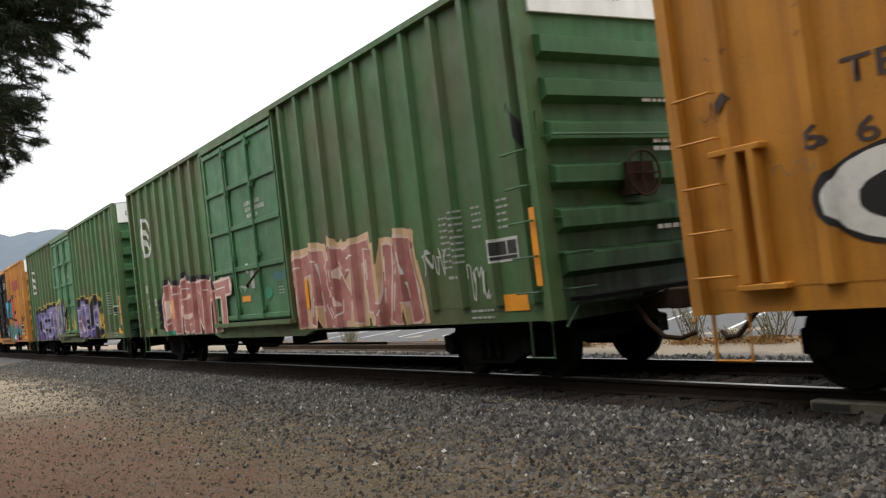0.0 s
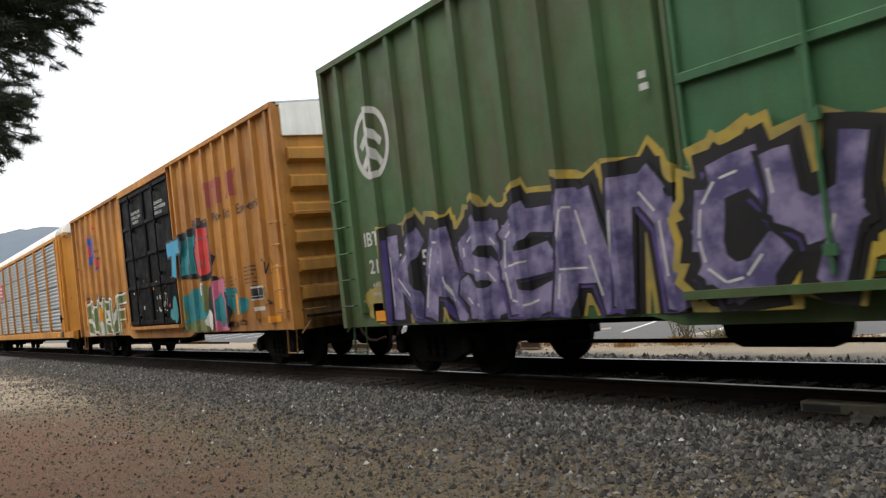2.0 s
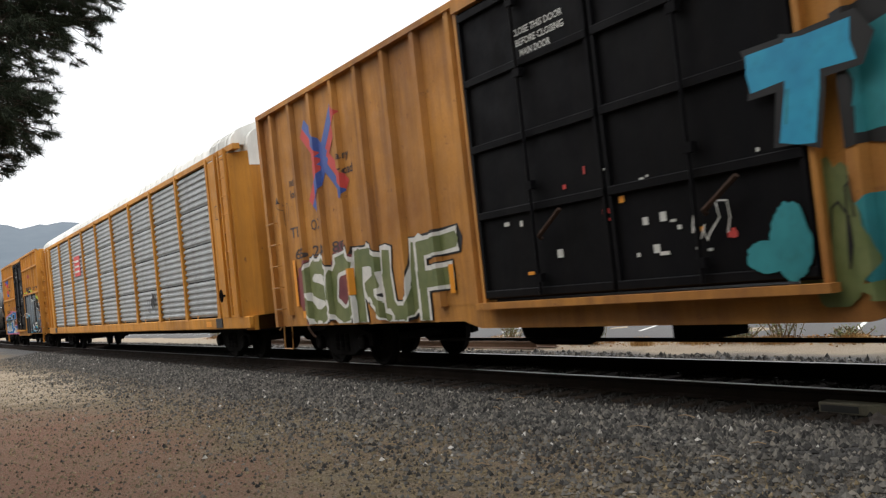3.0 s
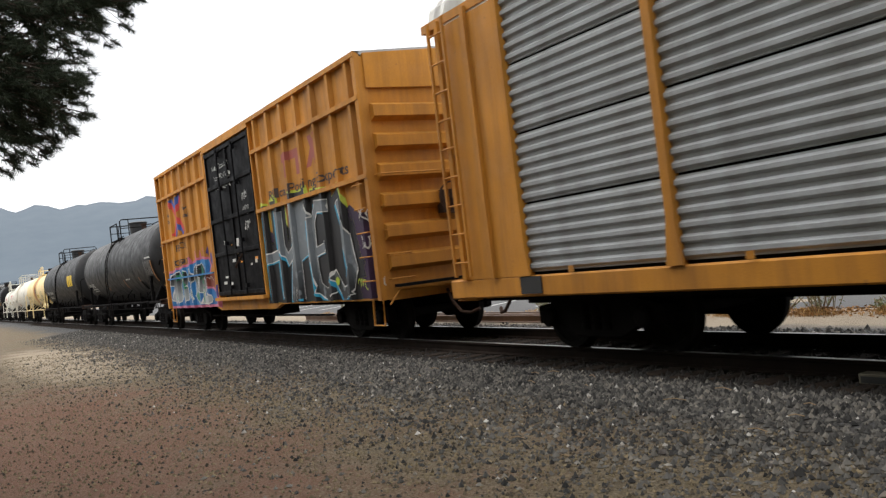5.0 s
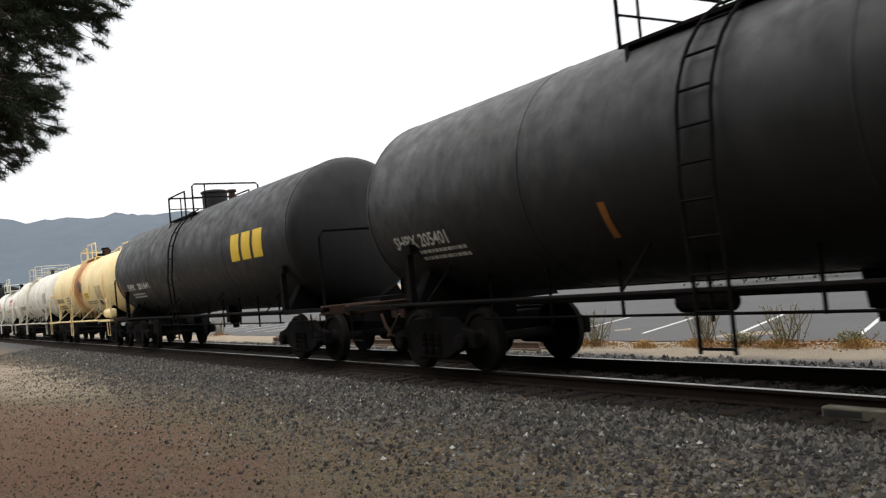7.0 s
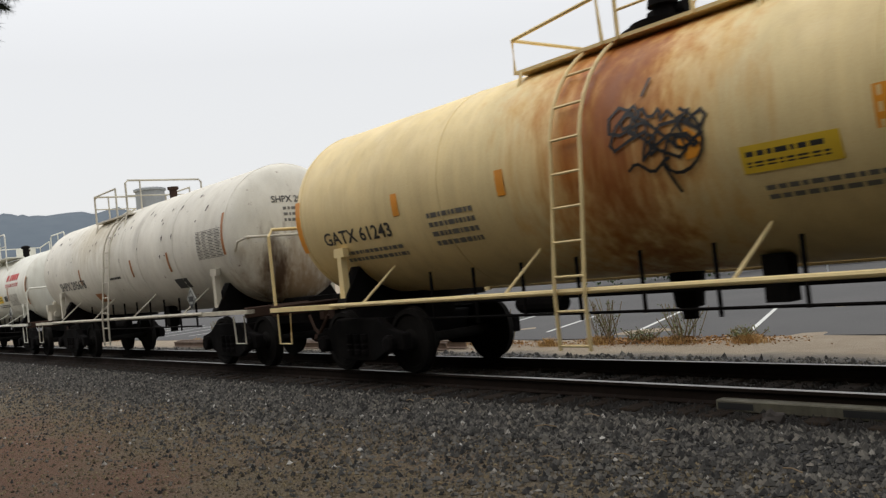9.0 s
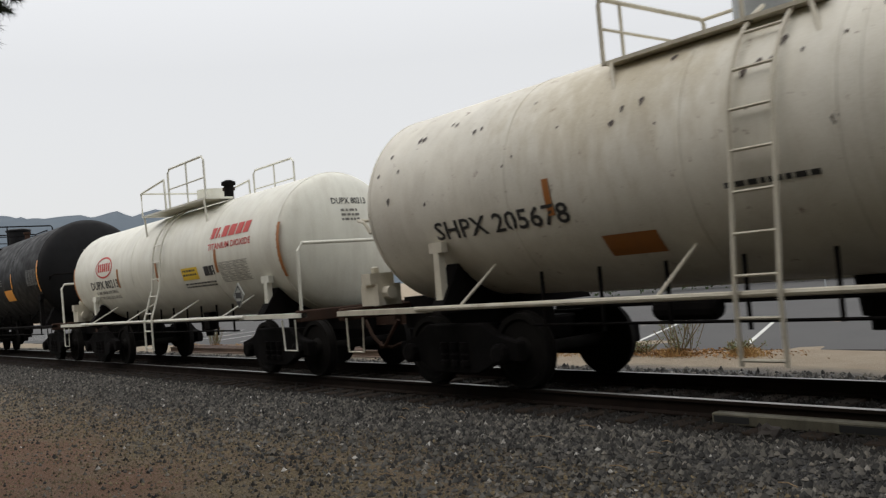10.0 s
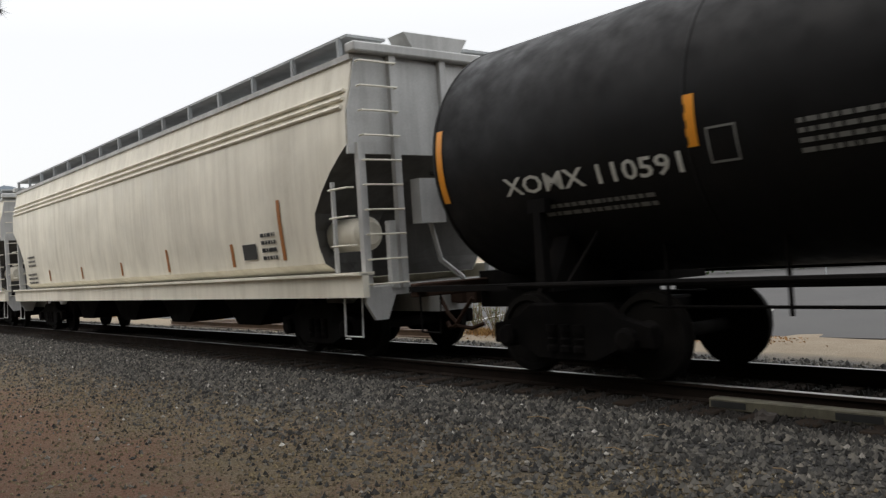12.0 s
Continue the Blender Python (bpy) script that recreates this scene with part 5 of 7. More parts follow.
        part("ladder_rail", bm, HOPPER_GREY, car)
        bm = bmesh.new()
        prism(bm, [(-1.5, 1.08), (-1.5, 0.86), (-1.35, 0.62), (-1.15, 0.62), (-1.0, 0.95), (-1.0, 1.08)], min(e, e + s * 0.06), max(e, e + s * 0.06), "x")
        part("corner_gusset", bm, HOPPER_GREY, car)
        bm = bmesh.new()
        tube(bm, [(e - s * 0.5, -1.5, 0.98), (e - s * 0.5, -1.52, 0.4), (e - s * 0.05, -1.52, 0.4), (e - s * 0.05, -1.5, 0.98)], 0.018)
        part("stirrup_step", bm, HOPPER_GREY, car)
        bm = bmesh.new()
        lathe(bm, [(s * (h - 1.7), 0.2), (s * (h - 1.62), 0.25), (s * (h - 0.62), 0.25), (s * (h - 0.52), 0.16)], 18, (0, -1.05, 1.85))
        part("air_tank", bm, HOPPER, car, smooth=40)
        bm = bmesh.new()
        box(bm, min(e, e - s * 1.6), max(e, e - s * 1.6), -1.5, 1.5, 0.95, 1.08)
        box(bm, min(e + s * 0.15, e - s * 3.0), max(e + s * 0.15, e - s * 3.0), -0.3, 0.3, 0.65, 0.94)
        part("end_platform", bm, HOPPER_GREY, car)
        bm = bmesh.new()
        box(bm, min(e - s * 0.1, e + s * 0.12), max(e - s * 0.1, e + s * 0.12), -0.5, -0.05, 1.95, 2.6)
        tube(bm, [(e, -0.25, 1.95), (e, -0.1, 1.4), (e - s * 0.1, 0.4, 1.1)], 0.04)
        part("brake_housing", bm, HOPPER_GREY, car)
        bm = bmesh.new()
        for q in range(16):
            a0, a1 = q * math.tau / 16, (q + 1) * math.tau / 16
            tube(bm, [(e + s * 0.26, 0.02 + 0.26 * math.cos(a0), 2.42 + 0.26 * math.sin(a0)), (e + s * 0.26, 0.02 + 0.26 * math.cos(a1), 2.42 + 0.26 * math.sin(a1))], 0.022)
        for q in range(5):
            tube(bm, [(e + s * 0.2, 0.02, 2.42), (e + s * 0.26, 0.02 + 0.26 * math.cos(q * 1.257), 2.42 + 0.26 * math.sin(q * 1.257))], 0.02)
        lathe(bm, [(e + s * 0.1, 0.06), (e + s * 0.24, 0.06)], 10, (0, 0.02, 2.42))
        part("brake_wheel", bm, GALV, car)
        make_truck(car, s * (h - 2.1))
        coupler(car, s * h, s)
    bm = bmesh.new()
    for x in np.linspace(-h + 5, h - 5, 4):
        prism(bm, [(x - 1.5, 1.3), (x + 1.5, 1.3), (x + 0.45, 0.42), (x - 0.45, 0.42)], -0.9, 0.9, "y")
    part("outlet", bm, NEAR_BLACK, car)
    body = lambda u, v: ((u, float(np.interp(v, [z for _, z in prof], [y for y, _ in prof])), v), (0, -1, 0))
    for u, z0, z1 in ((h - 2.35, 1.55, 2.5), (h - 4.2, 1.5, 1.9), (h - 7.2, 1.5, 1.95), (h - 10, 1.5, 1.8), (h - 13, 1.5, 1.8), (h - 16, 1.5, 1.8)):
        part("reflector_strip", lay(quads([(u, u + 0.11, z0, z1)]), body, cuts_v=np.arange(z0, z1, 0.1)[1:], lift=0.012), AMBER, car)
    part("stencil_panel", lay(quads([(h - 3.7, h - 3.2, 1.6, 1.86)]), body, lift=0.02), INK, car)
    for u, v, w, rr in ((h - 3.0, 1.95, 0.5, 3), (h - 3.0, 1.7, 0.5, 2), (-h + 1.8, 2.2, 0.8, 3), (-h + 1.6, 1.7, 1.0, 3)):
        part("small_lettering", lay(bars(u, v, w, rr, 0.12, random.Random(int(u * 9))), body, lift=0.02), INK, car)
    cars.append(car)
    return car


hopper_car(-221.25, -241.1, "cream covered hopper car with grey ends and rusty streaks")
hopper_car(-242.5, -262.3, "cream covered hopper car behind another one")


# ---- markings and sprayed pieces on the box cars ----
def chain(*pts):
    return list(zip(pts, pts[1:]))


GLYPHS = {
    "A": chain((0.0, 0.0), (0.22, 0.6), (0.42, 1.0), (0.62, 0.98), (0.8, 0.5), (1.0, 0.0)) + chain((0.2, 0.36), (0.8, 0.34)),
    "C": chain((0.98, 0.8), (0.7, 1.0), (0.32, 0.95), (0.06, 0.72), (0.0, 0.42), (0.1, 0.15), (0.4, 0.0), (0.72, 0.04), (1.0, 0.25)),
    "E": chain((0.95, 1.0), (0.4, 1.02), (0.08, 0.85), (0.0, 0.45), (0.1, 0.08), (0.5, 0.0), (1.0, 0.1)) + chain((0.05, 0.5), (0.8, 0.55)),
    "F": chain((0.05, 0.0), (0.0, 0.95), (1.0, 1.0)) + chain((0.0, 0.5), (0.8, 0.52)),
    "H": chain((0.05, 0.0), (0.0, 1.0)) + chain((1.0, 0.0), (0.9, 1.05)) + chain((0.0, 0.45), (0.95, 0.5)),
    "J": chain((0.45, 1.05), (0.8, 0.6), (0.95, 0.3), (0.7, 0.05), (0.3, 0.0), (-0.05, 0.2)),
    "K": chain((0.05, 0.0), (0.0, 1.0)) + chain((0.92, 1.0), (0.2, 0.52), (1.0, -0.02)),
    "M": chain((0.0, 0.0), (0.1, 1.0), (0.5, 0.42), (0.88, 1.0), (1.0, 0.0)),
    "N": chain((0.0, 0.0), (0.06, 1.0), (0.5, 0.98), (0.85, 0.72), (1.0, 0.0)),
    "P": chain((0.05, -0.02), (0.0, 1.0), (0.65, 1.0), (0.95, 0.8), (0.8, 0.5), (0.1, 0.42)),
    "R": chain((0.05, 0.0), (0.0, 0.5), (0.05, 1.0), (0.5, 1.0), (0.85, 0.85), (0.8, 0.62), (0.4, 0.48), (0.65, 0.25), (1.05, 0.0)),
    "S": chain((0.98, 0.8), (0.75, 0.97), (0.35, 1.0), (0.06, 0.83), (0.08, 0.64), (0.35, 0.54), (0.7, 0.46), (0.95, 0.3), (0.9, 0.1), (0.6, 0.0), (0.25, 0.02), (0.0, 0.2)),
    "T": chain((0.0, 0.95), (1.0, 1.0)) + chain((0.5, 0.0), (0.55, 1.0)),
    "U": chain((0.0, 1.0), (-0.03, 0.6), (0.02, 0.25), (0.25, 0.03), (0.6, 0.02), (0.9, 0.2), (0.98, 0.55), (1.05, 1.02)),
    "V": chain((0.0, 1.0), (0.45, 0.0), (0.6, 0.05), (1.0, 1.0)),
    "Y": chain((0.0, 1.0), (0.05, 0.62), (0.4, 0.45), (0.8, 0.55)) + chain((1.0, 1.05), (0.82, 0.5), (0.55, -0.02))}


def merged(shapes, z, floor=0.83):
    """One sheet that covers all the outlines given, so that strokes of one letter run into each other."""
    verts, faces = [], []
    for pts in shapes:
        area = sum(p[0] * q[1] - q[0] * p[1] for p, q in zip(pts, list(pts[1:]) + [pts[0]]))
        pts = pts if area > 0 else pts[::-1]
        faces.append(list(range(len(verts), len(verts) + len(pts))))
        verts += [Vector((p[0], max(p[1], floor))) for p in pts]
    vs, es, fs, *rest = delaunay_2d_cdt(verts, [], faces, 1, 0.0005)
    bm = bmesh.new()
    bv = [bm.verts.new((v.x, v.y, z)) for v in vs]
    for f in fs:
        bm.faces.new([bv[i] for i in f])
    bmesh.ops.delete(bm, geom=[v for v in bm.verts if not v.link_faces], context="VERTS")
    return bm


def stroke(a, b, w, z, rs, flare=0.15):
    a, b = Vector((*a, 0)), Vector((*b, 0))
    d = (b - a).normalized()
    s = Vector((-d.y, d.x, 0))
    a, b = a - d * w * 0.42, b + d * w * 0.42
    pts = [a - s * w * 0.5, a + d * w * rs.uniform(-flare, flare) , a + s * w * 0.5, (a + b) / 2 + s * w * rs.uniform(0.42, 0.56), b + s * w * 0.5, b + d * w * rs.uniform(-flare, flare * 2), b - s * w * 0.5,
           (a + b) / 2 - s * w * rs.uniform(0.42, 0.56)]
    return [(p.x, p.y, z) for p in pts]


def piece(car, side, word, u0, u1, z0, z1, fill, edge, thick=0.3, seed=1, slant=0.0, shine=None, label="", rim=None, base=0.004, fills=None, edge_w=0.11, rim_w=0.26, halo=None, halo_w=0.4, shadow=None):
    """A sprayed piece: each letter one fat shape with a dark edge, streaks of shine, and a rim and a halo round them all."""
    rs = random.Random(seed)
    n = len(word)
    w = (u1 - u0) / n
    letter, around, outer = [], [], []
    for k in range(n):
        hgt, drop = (z1 - z0) * rs.uniform(0.86, 1.0), rs.uniform(0, 0.1) * (z1 - z0)
        t = thick * min(w, hgt)
        gx, gw = u0 + k * w + t * 0.3, w - t * 0.55
        lean = slant + rs.uniform(-0.05, 0.05)

        def put(c):
            return (gx + c[0] * gw + lean * c[1] * hgt, z0 + t * 0.4 + drop * (1 - c[1]) * 0.5 + c[1] * (hgt - t * 0.8))
        lines = [(put(p), put(q)) for p, q in GLYPHS[word[k]]]
        swell = [rs.uniform(0.85, 1.2) for _ in lines]
        letter.append((lines, t, swell))
        for (a, b), f in zip(lines, swell):
            around.append(stroke(a, b, t * f + rim_w, 0, rs, 0.1))
            outer.append(stroke(a, b, t * f + halo_w, 0, rs, 0.12))
    top = None
    if halo:
        top = draw("graffiti", merged(outer, 0.001), halo, car, side, 0.004, label)
    if rim:
        o = draw("graffiti_rim" if top else "graffiti", merged(around, 0.0025), rim, top or car, side, 0.004, "" if top else label)
        top = top or o
    for k, (lines, t, swell) in enumerate(letter):
        z = base + k * 0.0022
        o = draw("letter_edge" if top else "graffiti", merged([stroke(a, b, t * f + edge_w, 0, rs) for (a, b), f in zip(lines, swell)], z + 0.0006), edge, top or car, side, 0.006, "" if top else label)
        top = top or o
        if shadow:
            draw("letter_shadow", merged([[(x - 0.07, y - 0.05) for x, y, q in stroke(a, b, t * f, 0, rs)] for (a, b), f in zip(lines, swell)], z), shadow, top, side, 0.006)
        draw("letter_fill", merged([stroke(a, b, t * f, 0, rs) for (a, b), f in zip(lines, swell)], z + 0.0012), (fills or {}).get(k, fill), top, side, 0.006)
        if shine:
            for a, b in lines:
                if rs.random() < 0.75:
                    m, m2 = Vector((*a, 0)).lerp(Vector((*b, 0)), 0.08), Vector((*a, 0)).lerp(Vector((*b, 0)), rs.uniform(0.5, 0.95))
                    draw("letter_shine", merged([stroke((m.x - t * 0.34, m.y), (m2.x - t * 0.34, m2.y), 0.026, 0, rs)], z + 0.0018), shine, top, side, 0.006)
    return top


def blot(car, side, shapes, material, seed, z=0.003, name="spray_patch", soft=0.3):
    """Cloudy patches of spray with ragged lobed outlines (centre, half sizes)."""
    for i, (u, v, a, b) in enumerate(shapes):
        bm = bmesh.new()
        m, ring_ = 44, []
        for q in range(m):
            w = q * math.tau / m
            k = 1 + soft * (0.8 * noise.noise((1.6 * math.cos(w) + seed, 1.6 * math.sin(w) + i * 3.1, 0)) + 0.5 * noise.noise((5 * math.cos(w) + seed, 5 * math.sin(w) + i, 2)))
            ring_.append(bm.verts.new((u + a * math.cos(w) * k, max(0.83, v + b * math.sin(w) * k), z + i * 0.0006)))
        bm.faces.new(ring_)
        draw(name, bm, material, car, side, 0.003)


def slab(car, side, u0, u1, z0, z1, material, seed, z):
    """A sprayed ground with a ragged upper edge."""
    rs = random.Random(seed)
    pts = [(u0, z0), (u1, z0)]
    n = 18
    for k in range(n + 1):
        u = u1 + (u0 - u1) * k / n
        pts.append((u + rs.uniform(-0.03, 0.03), z1 - rs.uniform(0, 0.22) * (z1 - z0) * (1.6 if k in (0, n) else 1)))
    bm = bmesh.new()
    bm.faces.new([bm.verts.new((u, v, z)) for u, v in pts])
    draw("spray_ground", bm, material, car, side, 0.003)


def tag(car, side, u, v, w, h, material, seed, width=0.028, loops=7):
    """A thin scrawl that nobody can read."""
    rs = random.Random(seed)
    pts = []
    for k in range(loops):
        cx, cy = u + w * (k + 0.5) / loops, v + h * rs.uniform(0.4, 0.6)
        turn, a = rs.choice((-1, 1)), rs.uniform(0, math.tau)
        for q in range(rs.randint(3, 5)):
            pts.append((cx + w / loops * rs.uniform(0.35, 0.75) * math.cos(a), cy + h * rs.uniform(0.25, 0.5) * math.sin(a)))
            a += turn * rs.uniform(0.6, 1.1)
    return draw("scrawl", merged([stroke(a, b, width * 0.6, 0, rs) for a, b in zip(pts, pts[1:])], 0.014), material, car, side, 0.006)


def stencils(car, side, u, v, w, rows, material, seed, step=0.11):
    return draw("small_lettering", bars(u, v, w, rows, step, random.Random(seed), 0.34), DULL if material is WHITE else material, car, side, 0.008)


def ring_logo(car, side, u, v, rx, rz, material):
    q = [(math.cos(a), math.sin(a)) for a in np.linspace(0, math.tau, 36, endpoint=False)]
    shapes = [[(u + rx * x, v + rz * y), (u + rx * x2, v + rz * y2), (u + rx * 0.82 * x2, v + rz * 0.82 * y2), (u + rx * 0.82 * x, v + rz * 0.82 * y)] for (x, y), (x2, y2) in zip(q, q[1:] + q[:1])]
    bm = poly(shapes)
    for i, (a, b) in enumerate((((0, -0.8), (0, 0.8)), ((-0.45, -0.55), (0, -0.1)), ((0.45, -0.55), (0, -0.1)), ((-0.5, 0.0), (0, 0.4)), ((0.5, 0.0), (0, 0.4)))):
        rs = random.Random(1)
        bm.faces.new([bm.verts.new(p) for p in stroke((u + a[0] * rx, v + a[1] * rz), (u + b[0] * rx, v + b[1] * rz), 0.12, 0.001 * (i + 1), rs, 0)])
    return draw("emblem", bm, material, car, side, 0.007, "white ring emblem")


def green_marks(car, side, c, front, rear):
    f, r = front - c, rear - c
    ring_logo(car, side, r + 1.38, 3.6, 0.54, 0.56, WHITE)
    word(car, side, "IBT", r + 0.84, 2.05, 0.22, WHITE, 0.46)
    word(car, side, "21", r + 0.92, 1.62, 0.22, WHITE, 0.27)
    word(car, side, "09", r + 1.64, 1.64, 0.22, WHITE, 0.33)
    word(car, side, "5", r + 2.47, 1.64, 0.22, WHITE, 0.14)
    stencils(car, side, r + 0.97, 1.42, 0.3, 2, WHITE, 3, 0.14)
    stencils(car, side, r + 1.65, 1.45, 0.34, 2, WHITE, 4, 0.14)
    draw("warning_plate", quads([(r + 0.9, r + 1.46, 0.86, 1.16)]), GREEN_DOOR, car, side, 0.006)
    draw("warning_plate", quads([(r + 0.96, r + 1.41, 0.88, 1.04)]), ORANGE, car, side, 0.011)
    draw("warning_plate", quads([(f - 1.01, f - 0.52, 0.94, 1.15)]), ORANGE, car, side, 0.008)
    panel_label(car, side, f - 1.13, 1.56, 0.53, 0.3)
    for u, v, w, n in ((f - 2.3, 2.25, 0.22, 9), (f - 1.95, 2.3, 0.22, 9), (f - 1.5, 2.3, 0.3, 4), (f - 0.95, 2.32, 0.24, 5)):
        stencils(car, side, u, v, w, n, WHITE, int(v * 100 + u * 7), 0.085)
    stencils(car, side, f - 2.2, 1.42, 0.34, 1, WHITE, 2, 0.12)
    stencils(car, side, f - 1.75, 0.95, 0.5, 2, WHITE, 2, 0.09)
    for z0, z1 in ((1.22, 2.15),):
        draw("reflector_strip", quads([(f - 0.2, f - 0.09, z0, z1)]), ORANGE, car, Side([(-50, -1.612), (50, -1.612)]), 0.008)
    door = Side([(-50, -1.57), (50, -1.57)])
    for k, line in enumerate(("CLOSE AND LOCK", "BOTH DOORS BEFORE", "MOVING CAR")):
        word(car, door, line, 0.0 + 0.05 * k, 3.42 - 0.13 * k, 0.085, WHITE, 0.06 * len(line))
    draw("door_stencil", quads([(-2.5, -2.38, 3.05, 3.12), (-2.5, -2.4, 3.17, 3.24), (-0.3, -0.15, 2.05, 2.25)]), WHITE, car, door, 0.008)
    # white words on the pressed ribs of the front end
    for k, (y, z, w, n) in enumerate(((0.25, 4.05, 0.75, 2), (0.2, 3.48, 0.95, 2), (0.3, 2.95, 0.9, 3), (0.2, 1.75, 0.8, 1))):
        bm = bmesh.new()
        rs = random.Random(k)
        for i in range(n):
            x = y
            while x < y + w:
                d = rs.uniform(0.06, 0.18)
                box(bm, front - c + 0.085, front - c + 0.105, x, x + d, z - i * 0.1, z - i * 0.1 + 0.055)
                x += d + 0.03
        part("end_lettering", bm, WHITE, car)
    part("end_lettering", lay(moved(letters("EXCESS HEIGHT CAR", 1.25, 0.13), -1.2, 4.68), lambda u, v: ((front - c + 0.052, u, v), (1, 0, 0)), lift=0.005), INK, car)


c = pink_car["centre"]
green_marks(pink_car, pink_side, c, -11.82, -30.65)
piece(pink_car, pink_side, "CTERN", -28.2 - c, -23.62 - c, 0.84, 2.15, PINK, PALE, 0.36, 5, 0.04, CHALK, "dusky pink spray-painted letters with pale edges", SPRAY_BLACK, edge_w=0.13, rim_w=0.34)
piece(pink_car, Side([(-50, -1.63), (50, -1.63)]), "T", -23.42 - c, -22.5 - c, 1.0, 2.1, PINK, PALE, 0.36, 4, 0.02, CHALK, "dusky pink spray-painted letter with pale edges", None, edge_w=0.1)
draw("reflector_strip", quads([(-27.35 - c, -27.2 - c, 1.25, 1.75)]), ORANGE, pink_car, pink_side, 0.03)
draw("reflector_strip", quads([(-18.75 - c, -18.62 - c, 1.2, 1.72)]), ORANGE, pink_car, pink_side, 0.03)
blot(pink_car, pink_side, [(-27.4 - c, 0.88, 0.5, 0.06)], sprayed("jade_spray", (0.02, 0.2, 0.11), (0.03, 0.25, 0.14)), 7, 0.02, soft=0.1)
piece(pink_car, pink_side, "TASTUA", -19.3 - c, -14.85 - c, 0.84, 2.2, PINK, PALE, 0.42, 9, 0.03, CHALK, "dusky pink spray-painted letters on a peach ground", PEACH, edge_w=0.06, rim_w=0.26)
blot(pink_car, pink_side, [(-15.0 - c, 1.25, 0.3, 0.12), (-15.2 - c, 2.0, 0.3, 0.12)], PINK, 3)
tag(pink_car, pink_side, -14.5 - c, 1.45, 0.5, 0.4, WHITE, 5)
tag(pink_car, pink_side, -13.55 - c, 1.12, 0.6, 0.5, WHITE, 6)
tag(pink_car, pink_side, -12.25 - c, 2.9, 0.45, 0.65, SPRAY_BLACK, 7, 0.035, 5)
on_door = Side([(-50, -1.575), (50, -1.575)])
draw("warning_plate", quads([(-21.9 - c, -21.4 - c, 1.46, 1.58)]), ORANGE, pink_car, on_door, 0.006)
blot(pink_car, on_door, [(-20.4 - c, 1.58, 0.22, 0.12)], bpy.data.materials["jade_spray"], 3)
tag(pink_car, on_door, -19.98 - c, 1.8, 0.5, 0.17, SKYBLUE, 81, 0.02, 6)
tag(pink_car, on_door, -22.0 - c, 1.68, 0.5, 0.14, WHITE, 82, 0.014, 7)
stencils(pink_car, on_door, -19.85 - c, 1.66, 0.26, 3, WHITE, 5, 0.06)
draw("lock_plate", quads([(-21.28 - c, -21.1 - c, 1.72, 2.2)]), DULL, pink_car, on_door, 0.006)
c = lilac_car["centre"]
green_marks(lilac_car, lilac_side, c, -32.64, -51.45)
blot(lilac_car, lilac_side, [(-50.3 - c, 1.15, 0.45, 0.32)], OCHRE, 8)
piece(lilac_car, lilac_side, "KASEAN", -49.9 - c, -44.3 - c, 0.84, 2.25, LILAC, SPRAY_BLACK, 0.36, 12, 0.02, CHALK, "lilac spray-painted letters with black and yellow edge", SPRAY_BLACK, edge_w=0.07, rim_w=0.3, halo=OCHRE, halo_w=0.44, shadow=VIOLET)
piece(lilac_car, Side([(-50, -1.63), (50, -1.63)]), "CY", -44.0 - c, -42.3 - c, 0.98, 2.2, LILAC, SPRAY_BLACK, 0.34, 15, 0.02, CHALK, "lilac spray-painted letters with black and yellow edge", SPRAY_BLACK, edge_w=0.14, rim_w=0.3, halo=OCHRE, halo_w=0.48, shadow=VIOLET)
blot(lilac_car, on_door, [(-41.6 - c, 1.3, 0.35, 0.16), (-42.2 - c, 1.15, 0.5, 0.1), (-40.6 - c, 1.3, 0.2, 0.3)], OCHRE, 5, soft=0.7)
tag(lilac_car, on_door, -42.4 - c, 1.2, 1.9, 0.7, OCHRE, 83, 0.05, 9)
blot(lilac_car, lilac_side, [(-36.0 - c, 1.35, 0.25, 0.4)], OCHRE, 9)
piece(lilac_car, lilac_side, "ERUK", -39.8 - c, -36.15 - c, 0.84, 2.25, LILAC, SPRAY_BLACK, 0.38, 3, 0.02, CHALK, "lilac and violet spray-painted letters with black outline", SPRAY_BLACK, fills={2: VIOLET}, edge_w=0.14, rim_w=0.34, halo=OCHRE, halo_w=0.42)
for u in (-35.72, -39.05):
    draw("reflector_strip", quads([(u - c, u - c + 0.12, 1.15, 1.66)]), ORANGE, lilac_car, lilac_side, 0.034)
tag(lilac_car, lilac_side, -36.0 - c, 1.2, 0.8, 1.0, SPRAY_BLACK, 14, 0.07, 5)

c = pool_car["centre"]
# faded red letter blocks and the slogan
f = pool_side
draw("block_emblem", poly([[(-57.7 - c, 4.0), (-56.7 - c, 4.0), (-56.7 - c, 4.16), (-57.7 - c, 4.16)], [(-57.55 - c, 3.6), (-57.35 - c, 3.6), (-57.35 - c, 4.0), (-57.55 - c, 4.0)],
                         [(-56.95 - c, 3.6), (-56.75 - c, 3.6), (-56.75 - c, 4.0), (-56.95 - c, 4.0)], [(-56.55 - c, 3.65), (-56.3 - c, 3.65), (-55.75 - c, 4.2), (-56.0 - c, 4.2)]]), OXIDE, pool_car, f, 0.006, "faded red block emblem")
draw("block_emblem", poly([[(-56.3 - c, 4.2), (-56.1 - c, 4.2), (-55.85 - c, 3.65), (-56.05 - c, 3.65)]]), OXIDE, pool_car, f, 0.011)
word(pool_car, f, "Railcar Pooling Experts", -58.9 - c, 3.18, 0.28, BROWN_INK, 4.35, 0.012)
